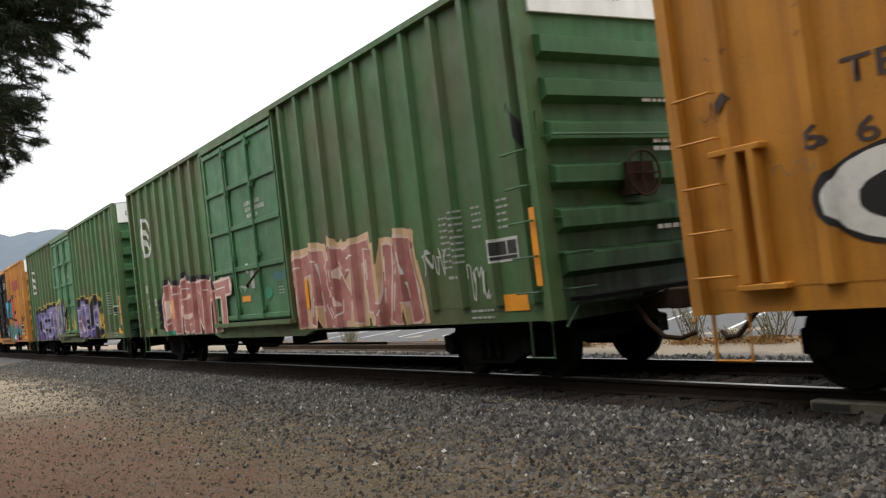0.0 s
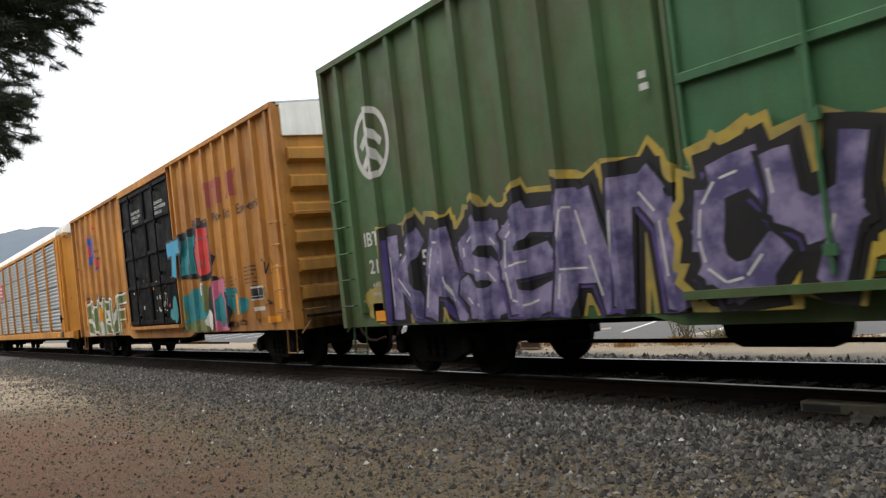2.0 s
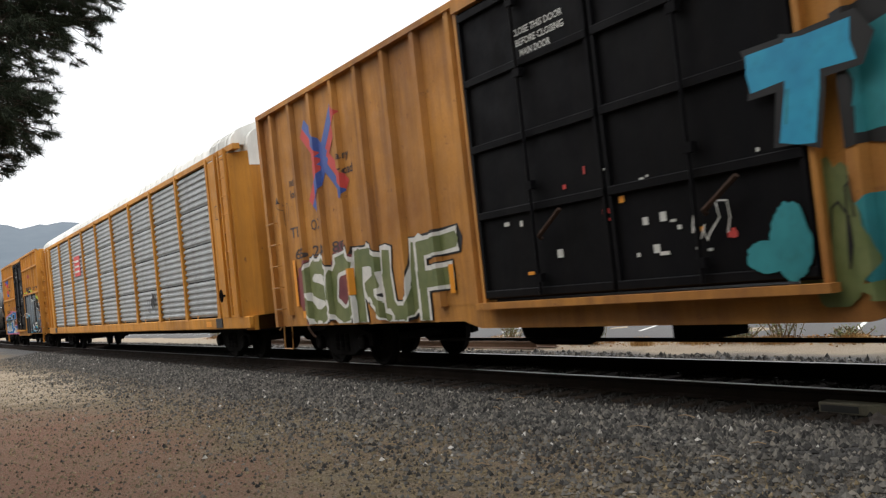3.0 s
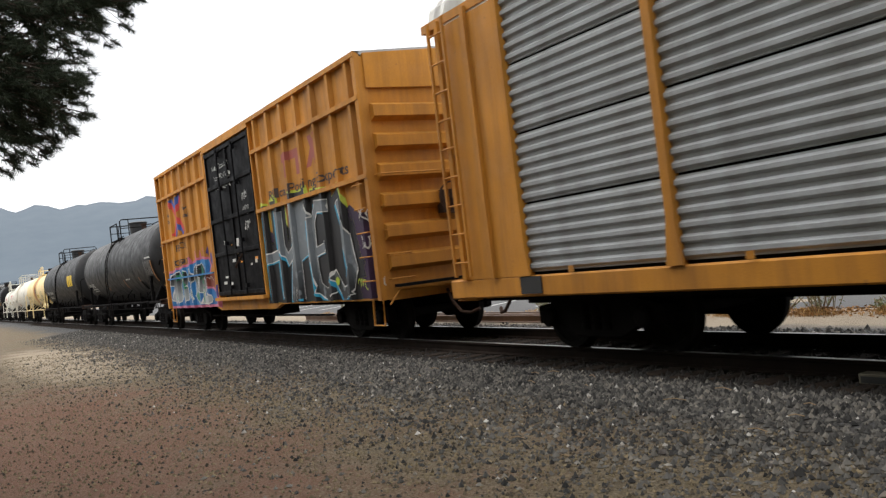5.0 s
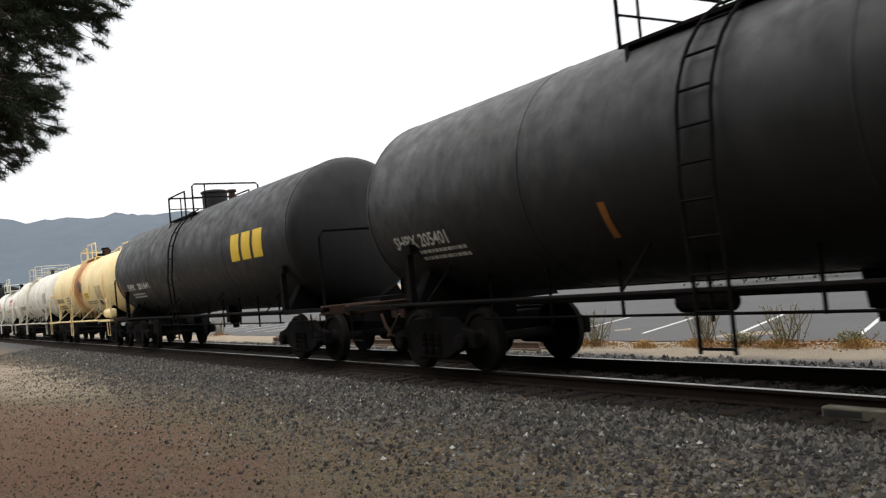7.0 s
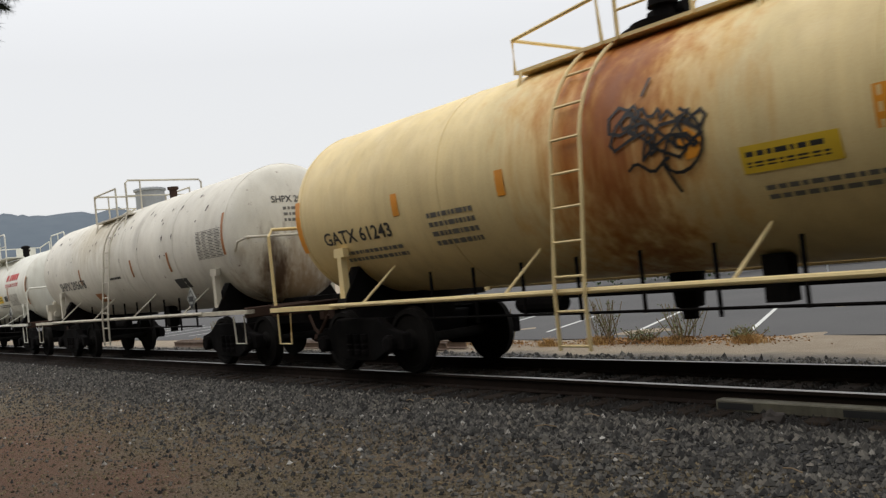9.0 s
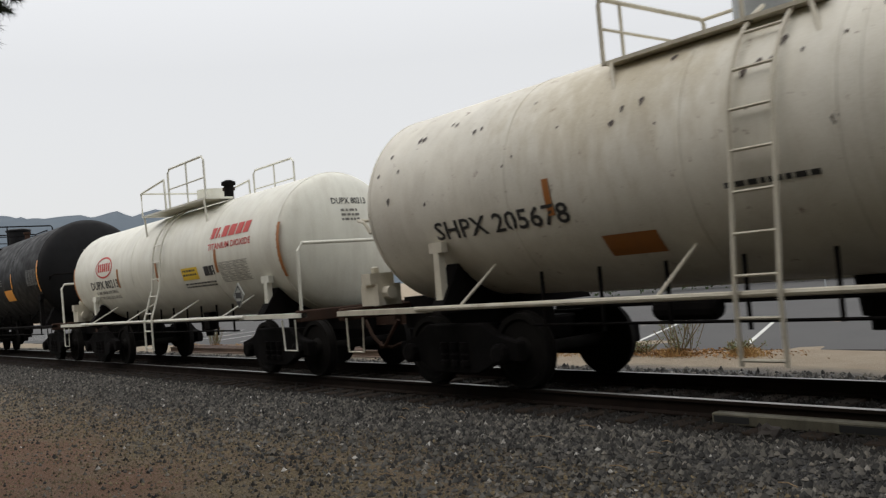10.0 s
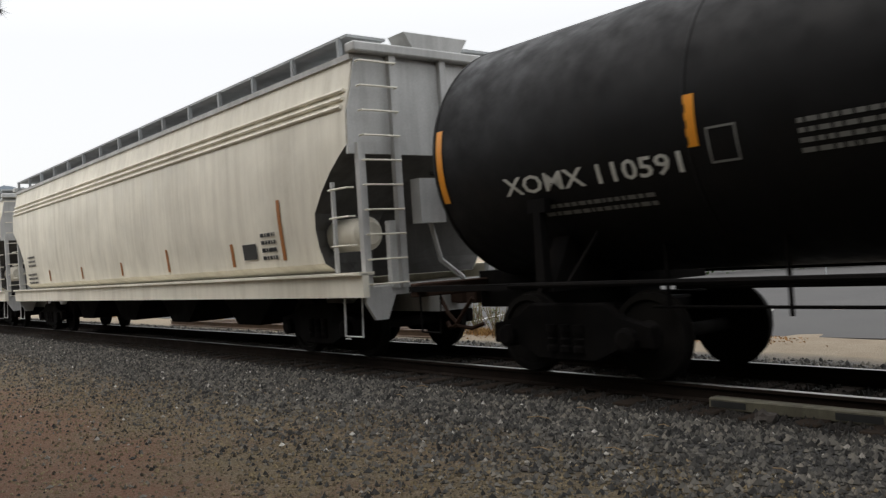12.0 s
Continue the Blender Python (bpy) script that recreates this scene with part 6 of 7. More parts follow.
panel_label(pool_car, f, -55.55 - c, 1.42, 0.6, 0.28)
draw("pale_plate", quads([(-55.3 - c, -54.95 - c, 1.2, 1.28)]), WHITE, pool_car, f, 0.006)
for u, z0, z1 in ((-56.45, 1.16, 1.6), (-54.15, 1.2, 2.06), (-71.42, 1.18, 2.06), (-69.0, 1.3, 1.75), (-66.0, 1.2, 1.6)):
    draw("reflector_strip", quads([(u - c, u - c + 0.12, z0, z1)]), ORANGE, pool_car, f, 0.03)
draw("warning_plate", quads([(-54.7 - c, -54.2 - c, 0.95, 1.08), (-71.2 - c, -70.7 - c, 0.95, 1.08)]), ORANGE, pool_car, f, 0.008)
for u, v, w, n in ((-57.0, 1.95, 0.2, 6), (-56.75, 1.95, 0.2, 6), (-55.9, 2.1, 0.25, 5), (-55.4, 2.1, 0.2, 6)):
    stencils(pool_car, f, u - c, v, w, n, BROWN_INK, int(v * 100 + u), 0.08)
word(pool_car, f, "TB", -71.42 - c, 2.48, 0.2, BROWN_INK, 0.52, 0.01)
word(pool_car, f, "OX", -70.45 - c, 2.53, 0.2, BROWN_INK, 0.5, 0.01)
word(pool_car, f, "66 28 80", -71.3 - c, 2.06, 0.2, BROWN_INK, 2.25, 0.01)
word(pool_car, f, "next", -71.25 - c, 3.45, 0.14, BROWN_INK, 0.4)
word(pool_car, f, "load", -71.25 - c, 3.22, 0.16, BROWN_INK, 0.4)
word(pool_car, f, "any", -69.0 - c, 3.55, 0.14, BROWN_INK, 0.3)
word(pool_car, f, "road", -69.0 - c, 3.33, 0.16, BROWN_INK, 0.4)


def cross_logo(car, side, u, v, s):
    """An X of four arms, each half blue and half red."""
    rs = random.Random(2)
    for k, (dx, dz) in enumerate(((-0.75, 0.65), (0.6, 0.75), (-0.6, -0.75), (0.75, -0.65))):
        nx, nz = -dz * 0.1, dx * 0.1
        if dz < 0:
            nx, nz = -nx, -nz
        for mat_, f, lift in ((RED, -1 if dx > 0 else 1, 0.001), (NAVY, 1 if dx > 0 else -1, 0.003)):
            a = (u + f * nx * s, v + f * nz * s)
            b = (u + (dx + f * nx) * s, v + (dz + f * nz) * s)
            draw("emblem", merged([stroke(a, b, 0.2 * s, 0, rs, 0)], lift + 0.0002 * k), mat_, car, side, 0.008, "blue and red crossed emblem" if mat_ is NAVY and k == 0 else "")



cross_logo(pool_car, f, -69.65 - c, 3.74, 0.95)
blot(pool_car, f, [(-70.6 - c, 1.4, 0.8, 0.7), (-69.3 - c, 1.6, 0.6, 0.6)], sprayed("wine_spray", (0.13, 0.02, 0.03), (0.22, 0.05, 0.05)), 6)
piece(pool_car, f, "SCRUF", -70.9 - c, -65.85 - c, 0.82, 2.1, OLIVE, CHALK, 0.24, 8, 0.03, None, "olive spray-painted letters with white outline", SPRAY_BLACK, edge_w=0.13, rim_w=0.18)
piece(pool_car, f, "HE", -59.8 - c, -57.85 - c, 2.2, 3.2, BLUE, SPRAY_BLACK, 0.42, 4, 0.05, TEAL, "blue and red spray-painted letters", SPRAY_BLACK, fills={0: TEAL, 1: CRIMSON})
blot(pool_car, f, [(-59.0 - c, 1.35, 1.0, 0.55), (-56.9 - c, 1.55, 0.6, 0.22), (-56.3 - c, 1.35, 0.5, 0.2)], TEAL, 7)
blot(pool_car, f, [(-60.2 - c, 1.4, 0.38, 0.62), (-58.4 - c, 1.6, 0.3, 0.3), (-59.0 - c, 0.95, 0.9, 0.16)], OLIVE, 8, 0.012)
tag(pool_car, f, -60.4 - c, 1.1, 0.5, 0.8, SPRAY_BLACK, 31, 0.03, 4)
blot(pool_car, f, [(-57.5 - c, 1.35, 0.66, 0.74)], SPRAY_BLACK, 2, 0.02)
blot(pool_car, f, [(-57.35 - c, 1.33, 0.56, 0.68)], ROSE, 3, 0.026)
blot(pool_car, f, [(-57.35 - c, 1.3, 0.22, 0.38)], TEAL, 4, 0.032)
blot(pool_car, f, [(-58.15 - c, 1.1, 0.14, 0.25), (-58.6 - c, 1.8, 0.1, 0.16), (-60.55 - c, 1.35, 0.08, 0.12)], CHALK, 5, 0.036)
on_leaf = Side([(-50, -1.625), (50, -1.625)])
piece(pool_car, on_leaf, "T", -60.75 - c, -59.85 - c, 2.2, 3.15, BLUE, SPRAY_BLACK, 0.4, 61, 0.05, TEAL, "blue spray-painted letter with black outline")
blot(pool_car, on_leaf, [(-60.5 - c, 1.4, 0.2, 0.34), (-60.75 - c, 1.3, 0.22, 0.14)], TEAL, 23, soft=0.2)
tag(pool_car, on_leaf, -61.6 - c, 1.5, 0.5, 0.45, CHALK, 62, 0.025, 5)
tag(pool_car, f, -56.35 - c, 1.5, 0.25, 0.85, SPRAY_BLACK, 32, 0.022, 2)
tag(pool_car, f, -54.95 - c, 1.25, 0.55, 0.5, SPRAY_BLACK, 33, 0.024, 3)
tag(pool_car, f, -54.85 - c, 1.8, 0.5, 0.45, SPRAY_BLACK, 37, 0.024, 3)
tag(pool_car, f, -56.9 - c, 0.86, 0.9, 0.2, SPRAY_BLACK, 34, 0.025, 7)
tag(pool_car, f, -72.0 - c, 2.72, 0.6, 0.55, BROWN_INK, 36, 0.018, 5)
rs = random.Random(11)
for k in range(26):
    u, v = rs.uniform(-64.6, -60.6), rs.uniform(1.3, 2.4)
    draw("sticker", quads([(u - c, u - c + rs.uniform(0.03, 0.13), v, v + rs.uniform(0.02, 0.1))]), rs.choice((WHITE, WHITE, CHALK, ORANGE, RED)), pool_car, Side([(-50, -1.575), (50, -1.575)]), 0.006)
black_leaf = Side([(-50, -1.575), (50, -1.575)])
for u, lines in ((-64.0, ("CLOSE THIS DOOR", "BEFORE CLOSING", "MAIN DOOR")), (-61.75, ("CLOSE AND LOCK", "BOTH DOORS BEFORE", "MOVING CAR"))):
    for k, line in enumerate(lines):
        word(pool_car, black_leaf, line, u - c + 0.06 * k, 4.2 - 0.13 * k, 0.085, WHITE, 0.062 * len(line))

c = belt_car["centre"]
f = belt_side
draw("block_emblem", poly([[(-107.95 - c, 3.8), (-106.8 - c, 3.8), (-106.8 - c, 3.98), (-107.95 - c, 3.98)], [(-107.75 - c, 3.45), (-107.55 - c, 3.45), (-107.55 - c, 3.8), (-107.75 - c, 3.8)],
                         [(-107.15 - c, 3.45), (-106.95 - c, 3.45), (-106.95 - c, 3.8), (-107.15 - c, 3.8)], [(-106.6 - c, 3.5), (-106.35 - c, 3.5), (-105.85 - c, 4.1), (-106.1 - c, 4.1)]]), OXIDE, belt_car, f, 0.006, "faded red block emblem")
draw("block_emblem", poly([[(-106.4 - c, 4.1), (-106.2 - c, 4.1), (-105.9 - c, 3.5), (-106.1 - c, 3.5)]]), OXIDE, belt_car, f, 0.011)
word(belt_car, f, "Railcar Pooling Experts", -108.95 - c, 3.05, 0.27, BROWN_INK, 4.3, 0.012)
cross_logo(belt_car, f, -117.3 - c, 3.6, 0.74)
word(belt_car, f, "FB", -117.85 - c, 2.55, 0.2, BROWN_INK, 0.4)
word(belt_car, f, "OX", -117.1 - c, 2.6, 0.2, BROWN_INK, 0.42)
word(belt_car, f, "5 05 97 7", -118.4 - c, 2.1, 0.2, BROWN_INK, 2.25)
word(belt_car, f, "any", -116.45 - c, 3.68, 0.12, BROWN_INK, 0.35)
word(belt_car, f, "road", -116.45 - c, 3.48, 0.14, BROWN_INK, 0.45)
word(belt_car, f, "next", -118.6 - c, 3.68, 0.12, BROWN_INK, 0.4)
word(belt_car, f, "load", -118.6 - c, 3.48, 0.14, BROWN_INK, 0.4)


def patch_of(car, side, name, pts, material, z, label=""):
    bm = bmesh.new()
    bm.faces.new([bm.verts.new((u, v, z)) for u, v in pts])
    return draw(name, bm, material, car, side, 0.003, label)


def grown(pts, d):
    """The outline pushed out by d all round."""
    out, n_ = [], len(pts)
    for i in range(n_):
        p, q, r_ = Vector(pts[i - 1]), Vector(pts[i]), Vector(pts[(i + 1) % n_])
        e, g = (q - p).normalized(), (r_ - q).normalized()
        s = Vector((e.y, -e.x)) + Vector((g.y, -g.x))
        s = s.normalized() * d / max(0.45, s.length / 2) if s.length > 0.05 else Vector((e.y, -e.x)) * d
        out.append(tuple(q + s))
    return out


def blade(car, side, u0, u1, z0, z1, fill, edge, z, seed, top=None):
    """One pointed sprayed letter: a house-shaped head over a tapering foot, outlined in white."""
    rs = random.Random(seed)
    w, h = u1 - u0, z1 - z0
    j = lambda k=0.06: rs.uniform(-k, k)
    unit = [(0.45 + j(0.15), 0.0), (0.85 + j(), 0.14 + j()), (0.8 + j(), 0.4 + j()), (0.62 + j(), 0.5 + j()), (0.98, 0.72 + j()), (0.92 + j(), 0.86 + j()), (0.55 + j(0.12), 1.0), (0.2 + j(), 0.93 + j()), (0.0, 0.68 + j()),
            (0.22 + j(), 0.55 + j()), (0.12 + j(), 0.36 + j()), (0.0 + j(), 0.2 + j())]
    pts = [(u0 + w * x, z0 + h * y) for x, y in unit]
    rim = patch_of(car, side, "graffiti_edge", grown(pts, 0.028), edge, z)
    patch_of(car, side, "graffiti_fill", pts, fill, z + 0.0015)
    return rim


b = -c
ground_shape = [(-119.05, 0.87), (-113.95, 0.87), (-113.85, 1.12), (-114.25, 1.3), (-114.62, 1.33), (-114.48, 1.72), (-114.25, 1.95), (-114.38, 2.12), (-115.0, 2.17), (-115.85, 2.12), (-116.3, 2.06), (-117.6, 2.0), (-118.2, 1.97), (-118.85, 1.9)]
ground_shape = [(u + b, v) for u, v in ground_shape]
patch_of(belt_car, f, "graffiti", grown(ground_shape, 0.07), ROSE, 0.002, "pink rim of a blue spray-painted piece")
patch_of(belt_car, f, "graffiti", ground_shape, SKYBLUE, 0.005, "blue ground of a spray-painted piece")
blot(belt_car, f, [(-114.3 + b, 1.55, 0.4, 0.2)], sprayed("wine_spray", (0.16, 0.03, 0.02), (0.24, 0.06, 0.04)), 3, 0.008, soft=0.15)
tag(belt_car, f, -114.5 + b, 1.5, 0.42, 0.14, CHALK, 71, 0.02, 5)
for k, (u0, u1, z0, z1) in enumerate(((-118.8, -118.15, 0.95, 1.88), (-118.12, -117.55, 0.97, 1.93), (-117.5, -116.8, 0.95, 1.93), (-116.78, -116.08, 0.9, 2.0), (-116.1, -115.32, 0.9, 2.03), (-115.42, -114.8, 1.15, 2.05))):
    blade(belt_car, f, u0 + b, u1 + b, z0, z1, CHROME, CHALK, 0.009 + 0.002 * k, 90 + k)
foot = [(u + b, v) for u, v in ((-115.3, 0.92), (-114.5, 0.9), (-114.35, 1.02), (-114.5, 1.16), (-114.75, 1.22), (-114.72, 1.1), (-115.0, 1.08), (-115.2, 1.3))]
patch_of(belt_car, f, "graffiti_edge", grown(foot, 0.028), CHALK, 0.024)
patch_of(belt_car, f, "graffiti_fill", foot, CHROME, 0.0255)
bm = bmesh.new()
box(bm, -118.95 + b, -113.7 + b, -1.64, -1.6, 1.71, 1.755)
part("belt_rail", bm, SKYBLUE, belt_car)
tag(belt_car, f, -115.15 + b, 0.94, 0.6, 0.1, SPRAY_BLACK, 72, 0.018, 6)
for k, (u, v, paint_) in enumerate(((-114.38, 2.36, VIOLET), (-114.1, 2.14, VIOLET), (-114.75, 2.36, VIOLET), (-115.6, 2.28, VIOLET), (-113.62, 1.24, VIOLET), (-114.62, 2.42, ROSE), (-115.2, 2.3, ROSE), (-115.45, 2.26, ROSE), (-116.6, 2.24, ROSE), (-113.95, 1.95, ROSE), (-113.6, 0.95, ROSE), (-116.2, 2.2, ROSE))):
    s = 0.1 + 0.03 * math.sin(k * 2.1)
    patch_of(belt_car, f, "spray_patch", [(u + b - s * 0.7, v - s * 0.6), (u + b + s * 0.2, v - s * 1.5), (u + b + s * 0.9, v - s * 0.3), (u + b + s * 0.3, v + s * 1.4), (u + b - s * 0.5, v + s * 0.9)], paint_, 0.011)
slab(belt_car, f, -109.5 - c, -103.8 - c, 0.84, 2.75, PURPLE, 5, 0.002)
slab(belt_car, f, -109.55 - c, -104.85 - c, 0.84, 2.3, SPRAY_BLACK, 6, 0.004)
piece(belt_car, f, "HYPEJ", -109.55 - c, -104.75 - c, 0.86, 2.9, FADE, CHALK, 0.2, 6, 0.02, None, "silver spray-painted letters with lime and black outline", SPRAY_BLACK, 0.008, edge_w=0.035, rim_w=0.44, halo=LIME, halo_w=0.51, shadow=BLUE)
blot(belt_car, f, [(-105.6 - c, 1.2, 0.09, 0.08)], LIME, 12, 0.05)
tag(belt_car, f, -104.75 - c, 1.0, 0.5, 0.22, LIME, 84, 0.035, 5)
tag(belt_car, f, -104.3 - c, 2.2, 0.4, 0.25, CHALK, 41)
tag(belt_car, f, -104.3 - c, 1.7, 0.4, 0.3, CHALK, 42)
tag(belt_car, f, -103.95 - c, 1.05, 0.3, 0.2, CHALK, 43)
leaf = Side([(-50, -1.575), (50, -1.575)])
for k in range(3):
    tag(belt_car, leaf, -112.95 + 0.12 * k - c, 4.3 - 0.26 * k, 1.5, 0.17, DULL, 44 + 7 * k, 0.022, 11)
for k in range(3):
    tag(belt_car, leaf, -110.65 - c, 3.3 - 0.35 * k, 0.42, 0.26, WHITE, 45 + 5 * k, 0.024, 6)
rs = random.Random(12)
for k in range(14):
    u, v = rs.uniform(-113.0, -110.2), rs.uniform(1.3, 2.5)
    draw("sticker", quads([(u - c, u - c + rs.uniform(0.05, 0.3), v, v + rs.uniform(0.03, 0.12))]), rs.choice((WHITE, CHALK, ORANGE)), belt_car, leaf, 0.006)

c = lead["centre"]
f = lead_side
word(lead, f, "TB", -8.02 - c, 2.6, 0.21, BROWN_INK, 0.52, 0.01)
word(lead, f, "6", -8.4 - c, 2.13, 0.21, BROWN_INK, 0.2, 0.01)
word(lead, f, "6", -7.96 - c, 2.11, 0.21, BROWN_INK, 0.2, 0.01)
blot(lead, f, [(-7.6 - c, 1.7, 0.75, 0.42)], SPRAY_BLACK, 2, 0.004, soft=0.05)
blot(lead, f, [(-7.6 - c, 1.7, 0.7, 0.38)], CHALK, 3, 0.009, soft=0.05)
blot(lead, f, [(-7.5 - c, 1.68, 0.5, 0.22)], SPRAY_BLACK, 4, 0.014, soft=0.05)
for u0, u1, z0, z1 in ((-9.14, -9.04, 1.06, 2.3), (-8.93, -8.85, 1.06, 2.3), (-9.34, -8.78, 2.24, 2.3), (-9.2, -8.7, 1.0, 1.06)):
    bm = bmesh.new()
    box(bm, u0 - c, u1 - c, -1.63, -1.5, z0, z1)
    part("side_bracket", bev(bm, 0.01), YELLOW, lead)
tag(lead, f, -9.45 - c, 2.55, 0.4, 0.3, BROWN_INK, 47, 0.012, 3)
tag(lead, f, -8.75 - c, 1.95, 0.45, 0.14, FAINT_INK, 48, 0.012, 4)

# rust burned into the middle of the cream tank car, and a scrawl on it
c = cream["centre"]
rs = random.Random(4)
bm = bmesh.new()
curls = [[(-164.6 + 0.42 * math.sin(1.0 + k * 0.21) + 0.16 * math.sin(k * 0.93), 2.5 + 0.13 * math.cos(k * 0.37) + 0.11 * math.sin(k * 1.21) - 0.1 * math.sin(1.0 + k * 0.21)) for k in range(58)],
         [(-164.3 + 0.22 * math.sin(k * 0.42) , 2.4 + 0.3 * math.cos(k * 0.33 + 0.4)) for k in range(17)],
         [(-164.9 + 0.04 * k + 0.03 * math.sin(k), 2.78 + 0.05 * math.sin(k * 1.7) - 0.012 * k) for k in range(14)],
         [(-164.75 + 0.02 * k, 2.9 + 0.05 * k) for k in range(4)], [(-164.55 + 0.03 * k, 2.22 - 0.07 * k) for k in range(5)], [(-164.95 + 0.06 * k, 2.2 + 0.05 * math.sin(k)) for k in range(9)]]
i = 0
for pts in curls:
    for a, b in zip(pts, pts[1:]):
        i += 1
        bm.faces.new([bm.verts.new(p) for p in stroke((a[0] - c, a[1]), (b[0] - c, b[1]), 0.032, 0.00012 * i, rs)])
blot_shape = [(-164.28 - c, 2.2), (-164.12 - c, 2.22), (-164.08 - c, 2.36), (-164.25 - c, 2.5), (-164.36 - c, 2.38)]
on_tank("spray_patch", poly([blot_shape]), ORANGE, cream, cream_bar, 0.006)
on_tank("scrawl", bm, SPRAY_BLACK, cream, cream_bar, 0.01)


def placard(car, c, u, v, y, s=0.22):
    bm = bmesh.new()
    prism(bm, [(u - c - s, v), (u - c, v - s), (u - c + s, v), (u - c, v + s)], y, y + 0.015, "y")
    p = part("placard", bm, DULL, car, "white diamond hazard placard")
    bm = bmesh.new()
    k = 0.8 * s
    prism(bm, [(u - c - k * 0.6, v - 0.05), (u - c + k * 0.6, v - 0.05), (u - c + k * 0.6, v + 0.05), (u - c - k * 0.6, v + 0.05)], y - 0.006, y, "y")
    prism(bm, [(u - c - 0.1, v - 0.1), (u - c, v - 0.19), (u - c + 0.1, v - 0.1)], y - 0.006, y, "y")
    for a in (-1, 1):
        prism(bm, [(u - c - k, v + 0.002 * a), (u - c, v + a * k), (u - c + k, v + 0.002 * a), (u - c, v + a * (k - 0.03))], y - 0.006, y, "y")
    part("placard_print", bm, INK, p)


def air_brake_valve(car, u, material):
    """A lumpy cast valve with pipe stubs, on the end platform."""
    q = u - car["centre"]
    bm = bmesh.new()
    box(bm, q - 0.22, q + 0.2, -1.2, -0.8, 1.12, 1.42)
    box(bm, q - 0.1, q + 0.12, -1.26, -0.85, 1.42, 1.58)
    lathe(bm, [(-0.32, 0.09), (0.34, 0.09)], 10, (q, -1.05, 1.3))
    lathe(bm, [(1.1, 0.06), (1.66, 0.06), (1.68, 0.03)], 8, (q - 0.12, -1.0, 0), "z")
    part("brake_valve", bm, material, car)


for car in cars:
    if car["label"].startswith("clean white"):
        air_brake_valve(car, -201.35, TANK_WHITE)
    if car["label"].startswith("dirty"):
        air_brake_valve(car, -187.1, TANK_WHITE)
placard(cream, cream["centre"], -159.9, 1.48, -1.5)
for car in cars:
    if car["label"].startswith("dirty"):
        placard(car, car["centre"], -175.7, 1.36, -1.48)
    if car["label"].startswith("clean white"):
        placard(car, car["centre"], -190.75, 1.44, -1.48)
bm = bmesh.new()
lathe(bm, [(-0.52, 0.05), (-0.5, 0.13), (-0.42, 0.18), (0.42, 0.18), (0.5, 0.13), (0.52, 0.05)], 16, (-159.3 - cream["centre"], -1.2, 1.3))
part("air_tank", bm, TANK_CREAM, cream, smooth=40)
bm = bmesh.new()
q = -158.1 - cream["centre"]
for k in range(18):
    a0, a1 = k * math.tau / 18, (k + 1) * math.tau / 18
    tube(bm, [(q + 0.1, -0.15 + 0.28 * math.cos(a0), 2.35 + 0.28 * math.sin(a0)), (q + 0.1, -0.15 + 0.28 * math.cos(a1), 2.35 + 0.28 * math.sin(a1))], 0.018)
lathe(bm, [(q - 0.25, 0.16), (q + 0.02, 0.16), (q + 0.1, 0.05)], 12, (0, -0.15, 2.35))
part("brake_wheel", bm, TANK_CREAM, cream)

# small things on the car carrier
c = carrier["centre"]
panel = Side([(-50, -1.575), (50, -1.575)])
tag(carrier, panel, -82.6 - c, 1.2, 1.7, 0.75, SPRAY_BLACK, 51, 0.035, 9)
end_side = Side([(-50, -1.605), (50, -1.605)])
draw("warning_plate", quads([(-75.05 - c, -74.85 - c, 2.35, 2.55)]), ORANGE, carrier, end_side, 0.006)
draw("warning_plate", quads([(-76.9 - c, -76.5 - c, 0.84, 0.98)]), ORANGE, carrier, end_side, 0.006)
for u0, u1, z0, z1 in ((-75.45, -75.0, 3.3, 3.32), (-75.45, -75.0, 3.6, 3.62), (-75.45, -75.43, 3.3, 3.62), (-75.02, -75.0, 3.3, 3.62)):
    draw("stencil_frame", quads([(u0 - c, u1 - c, z0, z1)]), BROWN_INK, carrier, end_side, 0.006)
bm = bmesh.new()
for k in range(16):
    a0, a1 = k * math.tau / 16, (k + 1) * math.tau / 16
    tube(bm, [(-75.25 - c + 0.09 * math.cos(a0), -1.72, 1.55 + 0.13 * math.sin(a0)), (-75.25 - c + 0.09 * math.cos(a1), -1.72, 1.55 + 0.13 * math.sin(a1))], 0.018)
tube(bm, [(-75.25 - c, -1.72, 1.42), (-75.25 - c, -1.72, 1.68)], 0.014)
tube(bm, [(-75.25 - c, -1.72, 1.55), (-75.25 - c, -1.58, 1.55)], 0.03)
part("brake_wheel", bm, NEAR_BLACK, carrier)
for k in range(9):
    u = float(np.linspace(-99.5, -75.8, 10)[k]) - c
    draw("yellow_clip", quads([(u + 0.9, u + 1.0, 1.06, 1.14)]), YELLOW, carrier, Side([(-50, -1.62), (50, -1.62)]), 0.004)


# ---- beside and beyond the track ----
bm = bmesh.new()
box(bm, -5.0, -3.3, 7.13, 7.27, -0.19, -0.08)
bev(bm, 0.012)
bar = thing("rail_bar", bm, paint("pale_worn_paint", (0.13, 0.12, 0.085), dirt=(0.035, 0.03, 0.022), amount=0.8), "pale painted bar lying along the foot of the rail", "bar")
for a, e in ((-4.97, -4.6), (-3.75, -3.35)):
    bm = bmesh.new()
    box(bm, a, e, 7.126, 7.13, -0.165, -0.105)
    part("bar_lettering", bm, INK, bar)


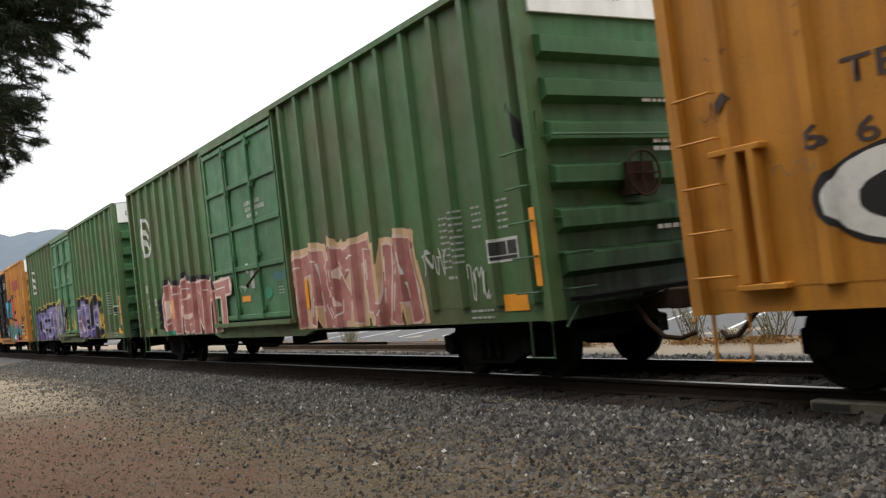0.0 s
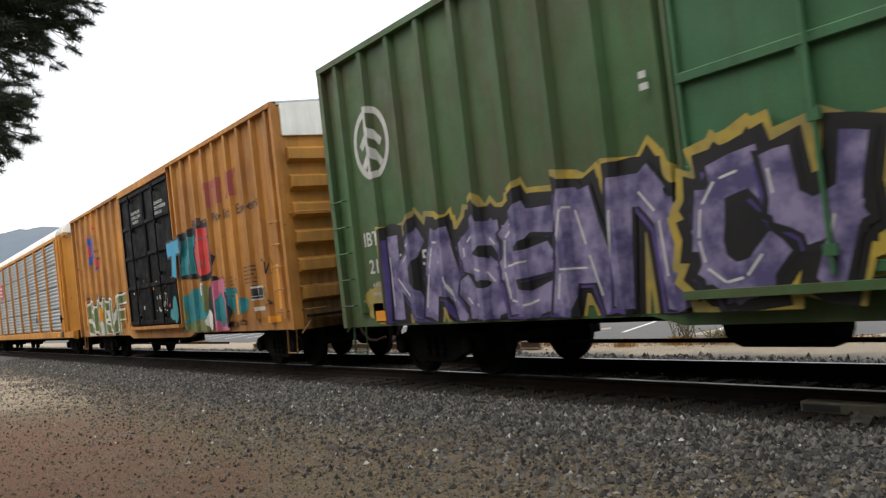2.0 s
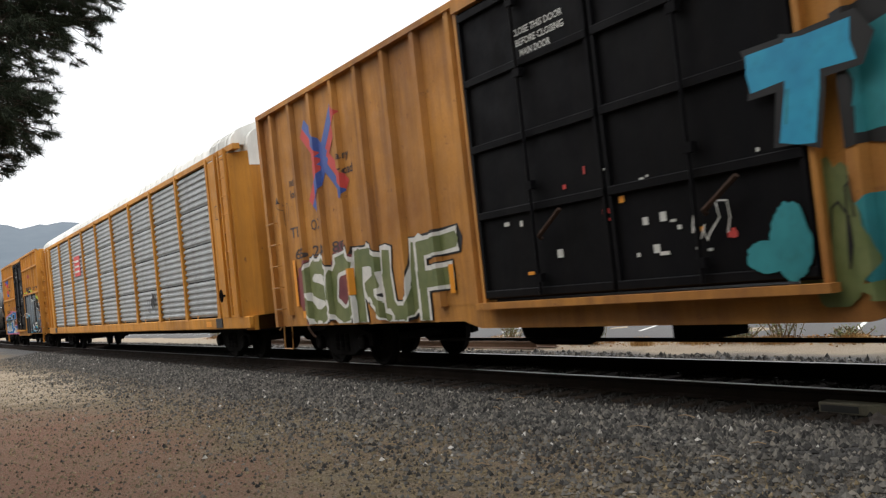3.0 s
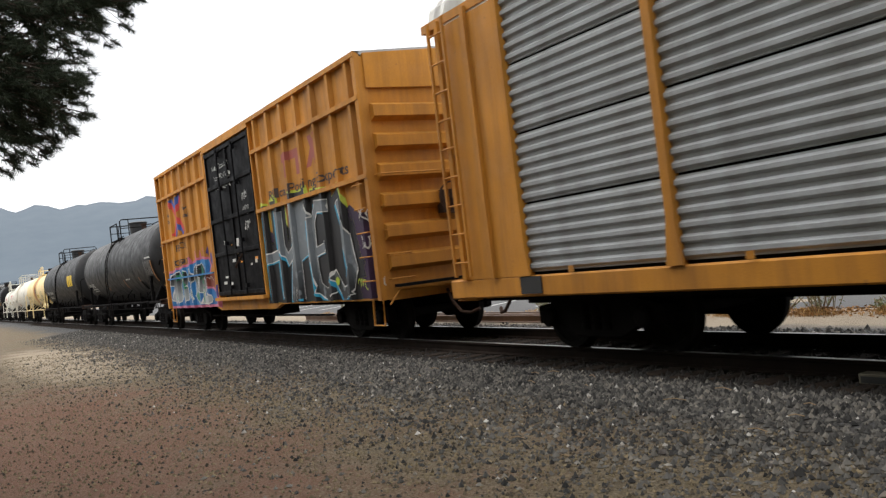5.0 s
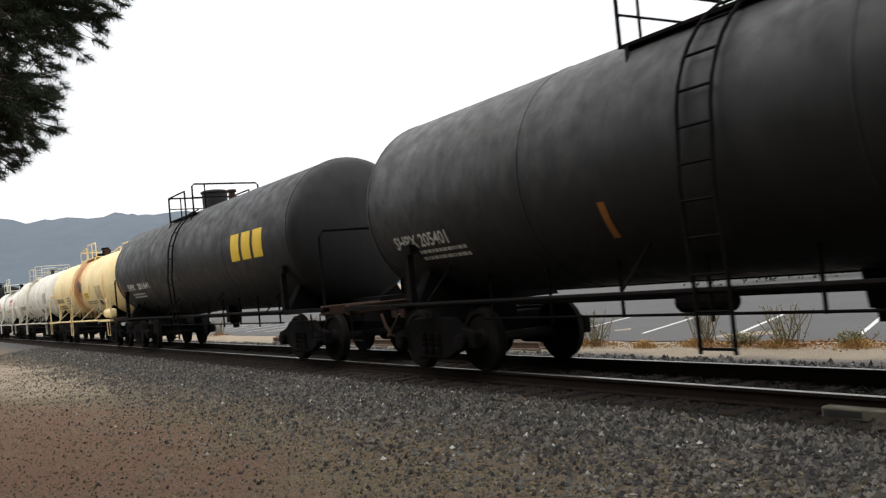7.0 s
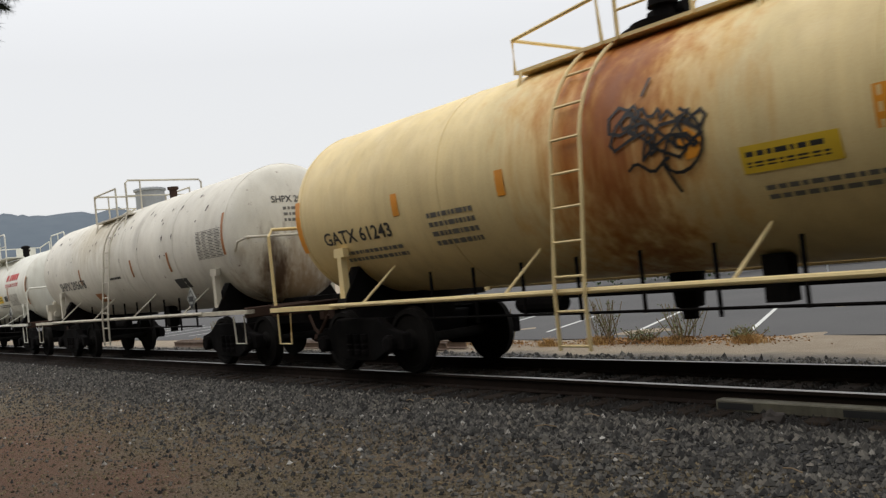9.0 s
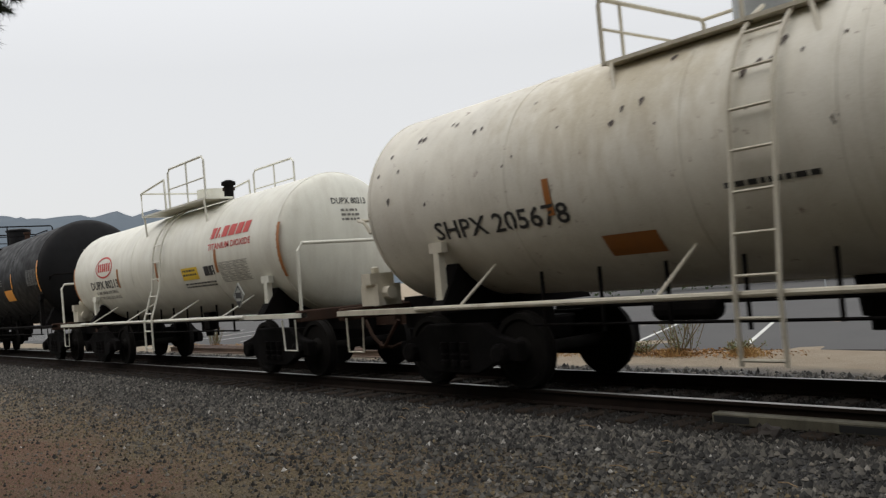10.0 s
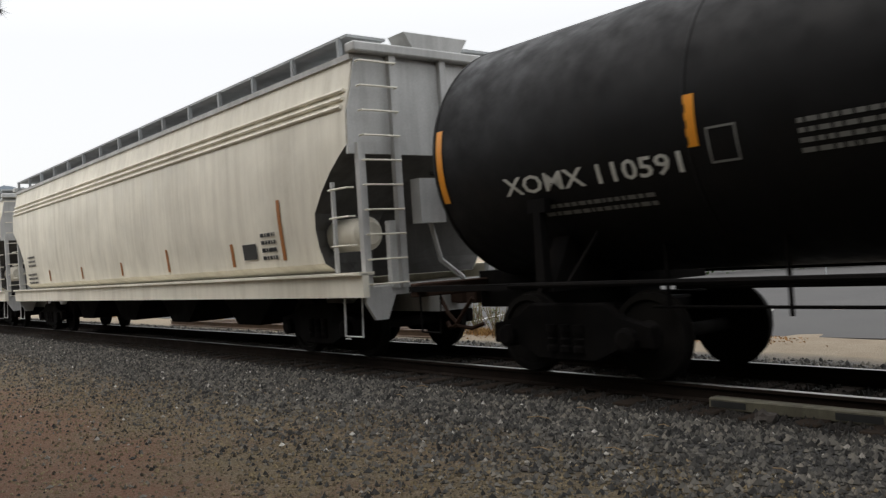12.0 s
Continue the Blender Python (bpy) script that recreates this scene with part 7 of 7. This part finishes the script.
def rock(x, y, s, seed, material):
    rs = random.Random(seed)
    bm = bmesh.new()
    bmesh.ops.create_icosphere(bm, subdivisions=2, radius=1)
    for v in bm.verts:
        k = 0.75 + 0.5 * noise.noise(v.co * 1.3 + Vector((seed, 0, 0)))
        v.co = Vector((v.co.x * s * k, v.co.y * s * 0.8 * k, v.co.z * s * 0.65 * k))
    ob = thing("rock", bm, material, "small dark rock lying on the gravel", "rock", "loose rocks")
    ob.location = (x, y, ground_z(x, y) + s * 0.3)


ROCK = paint("dark_rock", (0.06, 0.052, 0.047), dirt=(0.03, 0.026, 0.02), amount=0.5, rough=0.95)
for i, (x, y, s) in enumerate(((-4.25, 6.85, 0.14), (-5.1, 4.75, 0.055), (-4.2, 4.9, 0.035), (-8.5, 4.6, 0.03), (-6.4, 4.5, 0.035), (-4.4, 5.3, 0.03), (-5.6, 5.2, 0.03), (-7.2, 4.3, 0.028), (-10.5, 4.2, 0.035),
                               (-3.9, 5.1, 0.04), (-9.6, 3.4, 0.03), (-12.2, 4.4, 0.035))):
    rock(x, y, s, i + 1, ROCK)
STRAW = flat("dry_stick", (0.25, 0.17, 0.09), 0.9)
rs = random.Random(6)
for i in range(26):
    x, y, a = rs.uniform(-12, -3), rs.uniform(4.2, 6.6), rs.uniform(-0.5, 0.5)
    l_ = rs.uniform(0.08, 0.24)
    bm = bmesh.new()
    z = ground_z(x, y) + 0.045
    tube(bm, [(x, y, z), (x + l_ * math.cos(a) * 0.5, y + l_ * math.sin(a) * 0.5, z + 0.015), (x + l_ * math.cos(a), y + l_ * math.sin(a), z)], 0.005, 5)
    thing("stick", bm, STRAW, "short dry stick lying on the ballast", "stick", "sticks")

# spare rails on the far side
for i, (y, x0, x1) in enumerate(((11.75, -30.5, -14.9), (12.05, -31.0, -14.6), (12.35, -31.5, -15.2))):
    bm = bmesh.new()
    prism(bm, [(y + a, -0.15 + b) for a, b in RAIL_PROF], x0, x1, "x")
    thing("spare_rail", bm, paint("old_rail_rust", (0.16, 0.11, 0.08), dirt=(0.07, 0.045, 0.03), amount=0.6) if i == 0 else bpy.data.materials["old_rail_rust"],
          "rusty spare rail lying on the sand", "rail", "spare rails")

STEM = flat("dry_stem", (0.17, 0.12, 0.06), 0.9)
LEAF_DRY = flat("dry_leaf", (0.28, 0.14, 0.045), 0.9)
LEAF_GREEN = flat("dusty_leaf", (0.13, 0.15, 0.06), 0.9)


def bush(x, y, h, seed, n=26):
    rs = random.Random(seed)
    b = tagged(new("bush"), "dry upright weeds with rusty fallen leaves", "bush", "weeds beside the track")
    b.location = (x, y, ground_z(x, y))
    bm, lf, low = bmesh.new(), bmesh.new(), bmesh.new()
    for k in range(n):
        a, r = rs.uniform(0, math.tau), rs.uniform(0, 0.25)
        p = Vector((r * math.cos(a), r * math.sin(a), 0))
        q = p + Vector((rs.uniform(-0.35, 0.35), rs.uniform(-0.2, 0.2), h * rs.uniform(0.6, 1)))
        tube(bm, [p, p.lerp(q, 0.5) + Vector((rs.uniform(-0.04, 0.04), 0, 0)), q], 0.008, 4)
        for i in range(16):
            c = p.lerp(q, rs.uniform(0.25, 1)) + Vector((rs.uniform(-0.06, 0.06), rs.uniform(-0.06, 0.06), rs.uniform(-0.03, 0.03)))
            d = Vector((rs.uniform(-1, 1), rs.uniform(-1, 1), rs.uniform(-1, 1))) * 0.035
            e = Vector((rs.uniform(-1, 1), rs.uniform(-1, 1), rs.uniform(0, 1))) * 0.035
            lf.faces.new([lf.verts.new(c), lf.verts.new(c + d), lf.verts.new(c + e)])
    for k in range(500):
        a, r = rs.uniform(0, math.tau), abs(rs.gauss(0, 0.45))
        c = Vector((r * 1.6 * math.cos(a), r * 0.6 * math.sin(a), rs.uniform(0, 0.12) * max(0, 1 - r)))
        d = Vector((rs.uniform(-1, 1), rs.uniform(-1, 1), rs.uniform(0, 0.8))) * 0.05
        e = Vector((rs.uniform(-1, 1), rs.uniform(-1, 1), rs.uniform(0, 0.8))) * 0.05
        low.faces.new([low.verts.new(c), low.verts.new(c + d), low.verts.new(c + e)])
    part("stem", bm, STEM, b)
    part("leaves", lf, LEAF_GREEN, b)
    part("fallen_leaves", low, LEAF_DRY, b)


for i, (x, y, h) in enumerate(((-15.0, 12.75, 0.75), (-14.1, 12.7, 0.8), (-11.4, 13.0, 0.9), (-9.7, 13.1, 0.75), (-10.6, 13.0, 0.3), (-17.5, 13.0, 0.5), (-30, 13.2, 0.8), (-26, 13.1, 0.6), (-8.6, 13.3, 0.25), (-42, 13.4, 0.9))):
    bush(x, y, h, i + 3)

STRAW = leaf_material("dry_grass", (0.28, 0.15, 0.045), (0.52, 0.34, 0.13))


def dry_grass(x, y, spread, n, seed):
    """A low tuft of dead straw-coloured grass, in bent blades."""
    rs = random.Random(seed)
    bm = bmesh.new()
    for k in range(n):
        a, r = rs.uniform(0, math.tau), abs(rs.gauss(0, 0.5)) * spread
        p = Vector((r * math.cos(a), 0.45 * r * math.sin(a), 0))
        h = rs.uniform(0.06, 0.22) * max(0.3, 1 - 0.6 * r / spread)
        lean = Vector((rs.uniform(-1, 1), rs.uniform(-1, 1), 0)) * h * 0.8
        w = Vector((rs.uniform(-1, 1), rs.uniform(-1, 1), 0)).normalized() * 0.006
        m = p + lean * 0.35 + Vector((0, 0, h * 0.7))
        v = [bm.verts.new(q) for q in (p - w, p + w, m + w * 0.7, p + lean + Vector((0, 0, h)), m - w * 0.7)]
        bm.faces.new(v)
    o = thing("dry_grass", bm, STRAW, "low dry straw-coloured grass tuft beside the car park", "grass", "dry grass tufts", kind="stuff")
    o.location = (x, y, ground_z(x, y))


for i, (x, y, spread) in enumerate(((-14.6, 12.7, 0.8), (-11.5, 12.9, 0.7), (-9.8, 13.0, 0.6), (-12.6, 12.6, 0.5), (-8.4, 13.1, 0.5), (-17.8, 12.8, 0.7), (-20.5, 12.9, 0.9), (-23.6, 12.7, 0.8), (-27.5, 12.9, 1.0), (-31.5, 13.0, 1.0))):
    dry_grass(x, y, spread, 420, 50 + i)

BARK = paint("bark", (0.09, 0.065, 0.05), dirt=(0.05, 0.038, 0.03), amount=0.6, rough=0.95)


FOLIAGE = leaf_material("broadleaf", (0.022, 0.03, 0.013), (0.075, 0.088, 0.034))


def cloud(rs, centres, per, leaf, flat_z=0.8):
    """Many single leaves round some centres (place, radius)."""
    vs, fs = [], []
    for (c, r) in centres:
        for k in range(per):
            d = Vector((rs.gauss(0, 0.5), rs.gauss(0, 0.5), rs.gauss(0, 0.5) * flat_z)) * r
            p = c + d
            u = Vector((rs.uniform(-1, 1), rs.uniform(-1, 1), rs.uniform(-1, 1))).normalized() * leaf
            w = Vector((rs.uniform(-1, 1), rs.uniform(-1, 1), rs.uniform(-1, 1))).normalized() * leaf * 0.6
            i = len(vs)
            vs += [p - u, p + w, p + u, p - w]
            fs.append((i, i + 1, i + 2, i + 3))
    return vs, fs


def tree(x, y, h, spread, seed, per=420, leaf=0.17, label="dark green broadleaf tree beyond the car park"):
    rs = random.Random(seed)
    t = tagged(new("tree"), label, "tree", "trees beyond the car park")
    t.location = (x, y, -0.35)
    bm = bmesh.new()
    lathe(bm, [(0, 0.28), (h * 0.25, 0.2), (h * 0.55, 0.13)], 10, axis="z")
    centres = []
    for k in range(16):
        a = rs.uniform(0, math.tau)
        z0, z1 = h * rs.uniform(0.25, 0.55), h * rs.uniform(0.42, 0.95)
        r = spread * rs.uniform(0.3, 1.0) * (1.15 - z1 / h * 0.6)
        e = Vector((r * math.cos(a), r * math.sin(a), z1))
        tube(bm, [(0, 0, z0), (e.x * 0.5, e.y * 0.5, (z0 + z1) / 2 + 0.2), e], 0.05, 5)
        centres.append((e, spread * rs.uniform(0.28, 0.5)))
    part("trunk", bm, BARK, t)
    vs, fs = cloud(rs, centres, per, leaf)
    d = bpy.data.meshes.new("crown")
    d.from_pydata([tuple(v) for v in vs], [], fs)
    d.materials.append(FOLIAGE)
    o = new("crown", d)
    o.parent = t
    return t


def at(az, dist):
    return -dist * math.sin(radians(az)), dist * math.cos(radians(az))


for i, (az, dist, h, s) in enumerate(((33.0, 60, 11.6, 4.2), (30.2, 62, 9.6, 3.8), (28.0, 55, 6.6, 3.4), (25.6, 60, 7.0, 3.2), (36.5, 66, 8.6, 4.0), (41.8, 78, 14.6, 5.0), (23, 52, 6.5, 3.0), (19, 58, 8, 3.5), (46, 90, 8, 4), (52, 100, 8, 4), (62, 190, 15, 5), (66, 240, 18, 5))):
    tree(*at(az, dist), h, s, 20 + i)
rs = random.Random(3)
for i in range(7):
    az = 20 + i * 3.4
    x, y = at(az, 47 + (i % 2))
    vs, fs = cloud(rs, [(Vector((x + rs.uniform(-1.6, 1.6), y, 0.25 + rs.uniform(0, 0.95))), 0.8) for _ in range(10)], 130, 0.1)
    d = bpy.data.meshes.new("hedge")
    d.from_pydata([tuple(v) for v in vs], [], fs)
    d.materials.append(leaf_material("hedge_leaf", (0.035, 0.06, 0.02), (0.09, 0.13, 0.05)) if i == 0 else bpy.data.materials["hedge_leaf"])
    tagged(new("hedge", d), "clipped green hedge along the car park", "hedge", "hedges")

# the utility pole with its cross-arms, can and wires
px, py = at(31.0, 64)
pole = tagged(new("utility_pole"), "grey wooden utility pole with two cross-arms", "utility pole")
pole.location = (px, py, -0.35)
WOOD = paint("weathered_pole_wood", (0.10, 0.085, 0.07), dirt=(0.05, 0.04, 0.035), amount=0.5, rough=0.95)
bm = bmesh.new()
lathe(bm, [(0, 0.19), (14.2, 0.12)], 10, axis="z")
part("post", bm, WOOD, pole)
for z, w in ((13.4, 1.2), (11.9, 1.35)):
    bm = bmesh.new()
    box(bm, -w, w, -0.2, -0.08, z - 0.07, z + 0.07)
    arm = part("cross_arm", bm, WOOD, pole)
    for k in (-0.95, -0.45, 0.45, 0.95):
        bm = bmesh.new()
        lathe(bm, [(z + 0.07, 0.03), (z + 0.15, 0.09), (z + 0.25, 0.05), (z + 0.32, 0.09), (z + 0.38, 0.04)], 8, (k * w, -0.14, 0), "z")
        part("insulator", bm, NEAR_BLACK, arm)
bm = bmesh.new()
lathe(bm, [(9.6, 0.26), (10.5, 0.26), (10.55, 0.2)], 12, (-0.45, -0.1, 0), "z")
part("transformer", bm, GALV, pole)
for k, z in enumerate((13.75, 13.7, 12.2, 12.15)):
    bm = bmesh.new()
    s = -1.0 if k % 2 else 1.0
    pts = [(px + s * 1.1 + u * 40, py + u * 16, z - 0.35 - 1.1 * (1 - (2 * abs(u) - 1) ** 2)) for u in np.linspace(-0.04, 1, 12)]
    tube(bm, pts, 0.018, 4)
    thing("power_line", bm, NEAR_BLACK, "thin sagging power line at the utility pole", "cable", "power lines")

# a small sign and parked cars on the far side of the car park
sx, sy = at(27.7, 36)
sign = tagged(new("street_sign"), "small white sign on a thin post", "sign")
sign.location = (sx, sy, -0.32)
bm = bmesh.new()
tube(bm, [(0, 0, 0), (0, 0, 2.3)], 0.03)
part("post", bm, GALV, sign)
bm = bmesh.new()
box(bm, -0.23, 0.23, -0.05, -0.035, 1.7, 2.3)
plate = part("sign_plate", bm, CHALK, sign)
bm = bmesh.new()
for k in range(3):
    box(bm, -0.16, 0.16, -0.056, -0.05, 1.8 + k * 0.16, 1.88 + k * 0.16)
part("sign_bars", bm, NEAR_BLACK, plate)
GLASS = shade("dark_car_glass", 0.1)[0]
GLASS.node_tree.nodes["Principled BSDF"].inputs["Base Color"].default_value = (0.02, 0.025, 0.03, 1)


def parked_car(x, y, material, label):
    car = tagged(new("car"), label, "car", "parked cars")
    car.location, car.rotation_euler = (x, y, -0.325), (0, 0, radians(25))
    bm = bmesh.new()
    prism(bm, [(-2.2, 0.35), (-2.2, 0.85), (-1.5, 0.95), (-0.9, 1.42), (0.8, 1.45), (1.5, 1.0), (2.2, 0.85), (2.25, 0.35)], -0.85, 0.85, "y")
    part("body", bev(bm, 0.06), material, car)
    bm = bmesh.new()
    prism(bm, [(-1.35, 0.98), (-0.82, 1.36), (0.72, 1.38), (1.3, 1.02)], -0.862, 0.862, "y")
    part("windows", bm, GLASS, car)
    for u in (-1.4, 1.4):
        for s in (-1, 1):
            bm = bmesh.new()
            lathe(bm, [(s * 0.68, 0.3), (s * 0.7, 0.33), (s * 0.86, 0.33), (s * 0.88, 0.28)], 16, (u, 0, 0.33), "y")
            part("wheel", bm, NEAR_BLACK, car)


for az, dist, m_, lb in ((34.6, 72, paint("silver_car_paint", (0.4, 0.42, 0.44), amount=0.1, rough=0.35), "silver parked car beyond the car park"),
                         (24.0, 70, bpy.data.materials["silver_car_paint"], "silver parked car beside a hedge")):
    parked_car(*at(az, dist), m_, lb)

# wooded hills far off, the haze of distance mixed into their colour
m, n, l, b = shade("haze_tinted_hill", 1.0)
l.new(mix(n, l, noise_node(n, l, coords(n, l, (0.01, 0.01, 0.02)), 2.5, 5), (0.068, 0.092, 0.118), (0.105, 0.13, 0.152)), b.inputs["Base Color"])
bm = bmesh.new()
prev = None
for az in np.arange(-60, 140, 0.5):
    el = 5.68 + 0.22 * noise.noise((az * 0.21, 3, 0)) + 0.14 * noise.noise((az * 0.9, 9, 0)) + 0.07 * noise.noise((az * 3.1, 5, 0))
    el *= 1.0 if az > 60 else max(0.45, 1 - (60 - az) / 25)
    col = []
    for dist, part_ in ((1200, 0.0), (1500, 0.55), (1750, 0.9), (2000, 1.0), (2300, 0.6)):
        x, y = at(az + 1.2 * noise.noise((az * 0.3, dist, 1)), dist)
        col.append(bm.verts.new((x, y, -1 + part_ * 2000 * math.tan(radians(el)) * (1 + 0.06 * noise.noise((az * 0.9, dist, 4)) * (part_ < 1)))))
    if prev:
        for k in range(4):
            bm.faces.new((prev[k], col[k], col[k + 1], prev[k + 1]))
    prev = col
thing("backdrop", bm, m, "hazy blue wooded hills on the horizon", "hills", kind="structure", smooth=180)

# an unseen belt of trees behind the viewer, added to block low sky light
m, n, l, b = shade("light_blocking_belt", 1.0)
l.new(mix(n, l, noise_node(n, l, coords(n, l, (1, 1, 1)), 1.5, 6), (0.02, 0.028, 0.014), (0.06, 0.07, 0.035)), b.inputs["Base Color"])
bm = bmesh.new()
prev = None
for x in np.arange(-90, 60, 1.5):
    # taller from about x = -15 on, to dim the sides of the nearer cars
    tall = 0.5 + 1.2 / (1 + math.exp(-(x + 15) / 4))
    col = [bm.verts.new((x, -7 + 1.5 * noise.noise((x * 0.4, z, 0)) + z * 0.06, -0.4 + tall * z * (1 + 0.25 * noise.noise((x * 0.25, 7, z))))) for z in (0, 2.5, 5, 7.5, 10)]
    if prev:
        for k in range(4):
            bm.faces.new((prev[k], col[k], col[k + 1], prev[k + 1]))
    prev = col
thing("unseen_tree_belt", bm, m, "unseen dark belt of trees, added to block low sky light", "trees", kind="structure", smooth=180)


# ---- the pine at the edge of the view ----
NEEDLE = leaf_material("pine_needle", (0.012, 0.02, 0.01), (0.045, 0.06, 0.028))


def pine():
    rs = random.Random(8)
    t = tagged(new("pine_tree"), "dark pine with drooping tufted branches", "tree")
    base = Vector((-9.6, -2.0, -0.3))
    bm = bmesh.new()
    lathe(bm, [(-0.3, 0.3), (1.5, 0.24), (5, 0.18), (9, 0.06)], 12, (base.x, base.y, 0), "z")
    part("trunk", bm, BARK, t)
    tips = ((78.0, 19.5, 9.0), (79.0, 17.6, 9.2), (79.3, 21.5, 9.0), (81.2, 16.6, 9.0), (82.4, 18.5, 9.4), (82.0, 13.6, 9.0), (82.2, 11.9, 9.1), (84.5, 10.2, 9.3), (84.5, 13.0, 9.4), (84.0, 15.3, 9.2), (86.5, 12.0, 9.0),
            (86.5, 17.0, 9.6), (85.5, 20.5, 9.2), (80.5, 24.0, 9.0), (84.0, 25.0, 9.4), (88.0, 9.6, 9.0), (88.5, 14.5, 9.2), (89.0, 20.0, 9.6), (92.0, 11.0, 9.2), (92.0, 17.0, 9.4), (91.0, 24.0, 9.0), (81.5, 21.5, 9.3))
    vs, fs = [], []
    for az, el, dist in tips:
        x, y = at(az, dist)
        tip = Vector((x, y, EYE_Z + dist * math.tan(radians(el))))
        root = Vector((base.x, base.y, tip.z + rs.uniform(0.1, 0.7)))
        mid = root.lerp(tip, 0.55) + Vector((0, 0, 0.2))
        bm = bmesh.new()
        tube(bm, [root, mid, tip], 0.022, 6)
        for k in range(100):
            c = tip + Vector((0, -0.1, 0)) + Vector((rs.gauss(0, 1), rs.gauss(0, 1.15), rs.gauss(0, 0.7))).normalized() * 0.46 * rs.random() ** 0.45
            tube(bm, [mid.lerp(tip, rs.uniform(0.4, 1)), c], 0.005, 3)
            axis = (c - mid).normalized() + Vector((rs.uniform(-0.6, 0.6), rs.uniform(-0.6, 0.6), rs.uniform(-0.5, 0.3)))
            axis.normalize()
            for q in range(80):
                d = (axis * 0.8 + Vector((rs.uniform(-1, 1), rs.uniform(-1, 1), rs.uniform(-1, 1)))).normalized()
                s = c - axis * rs.uniform(0, 0.1)
                e = s + d * rs.uniform(0.07, 0.13)
                w = d.cross(Vector((rs.uniform(-1, 1), rs.uniform(-1, 1), rs.uniform(-1, 1)))).normalized() * 0.0032
                i = len(vs)
                vs += [s - w, s + w, e]
                fs.append((i, i + 1, i + 2))
        part("branch", bm, BARK, t)
    d = bpy.data.meshes.new("needles")
    d.from_pydata([tuple(v) for v in vs], [], fs)
    d.materials.append(NEEDLE)
    o = tagged(new("needles", d), kind="stuff")
    o.parent = t


pine()


# ---- what moves: the train rolls by, its wheels turn ----
def motions():
    for car in cars:
        c = car["centre"]
        walk(car, [(t, pose(c + START + SPEED * t, TRACK_Y, 0)) for t in (0.0, 6.0, 12.0)])
        for truck in car.children:
            if truck.name.startswith("truck"):
                for wheel in truck.children:
                    if wheel.name.startswith("wheelset"):
                        walk(wheel, spin_rows(wheel.location))


motions()
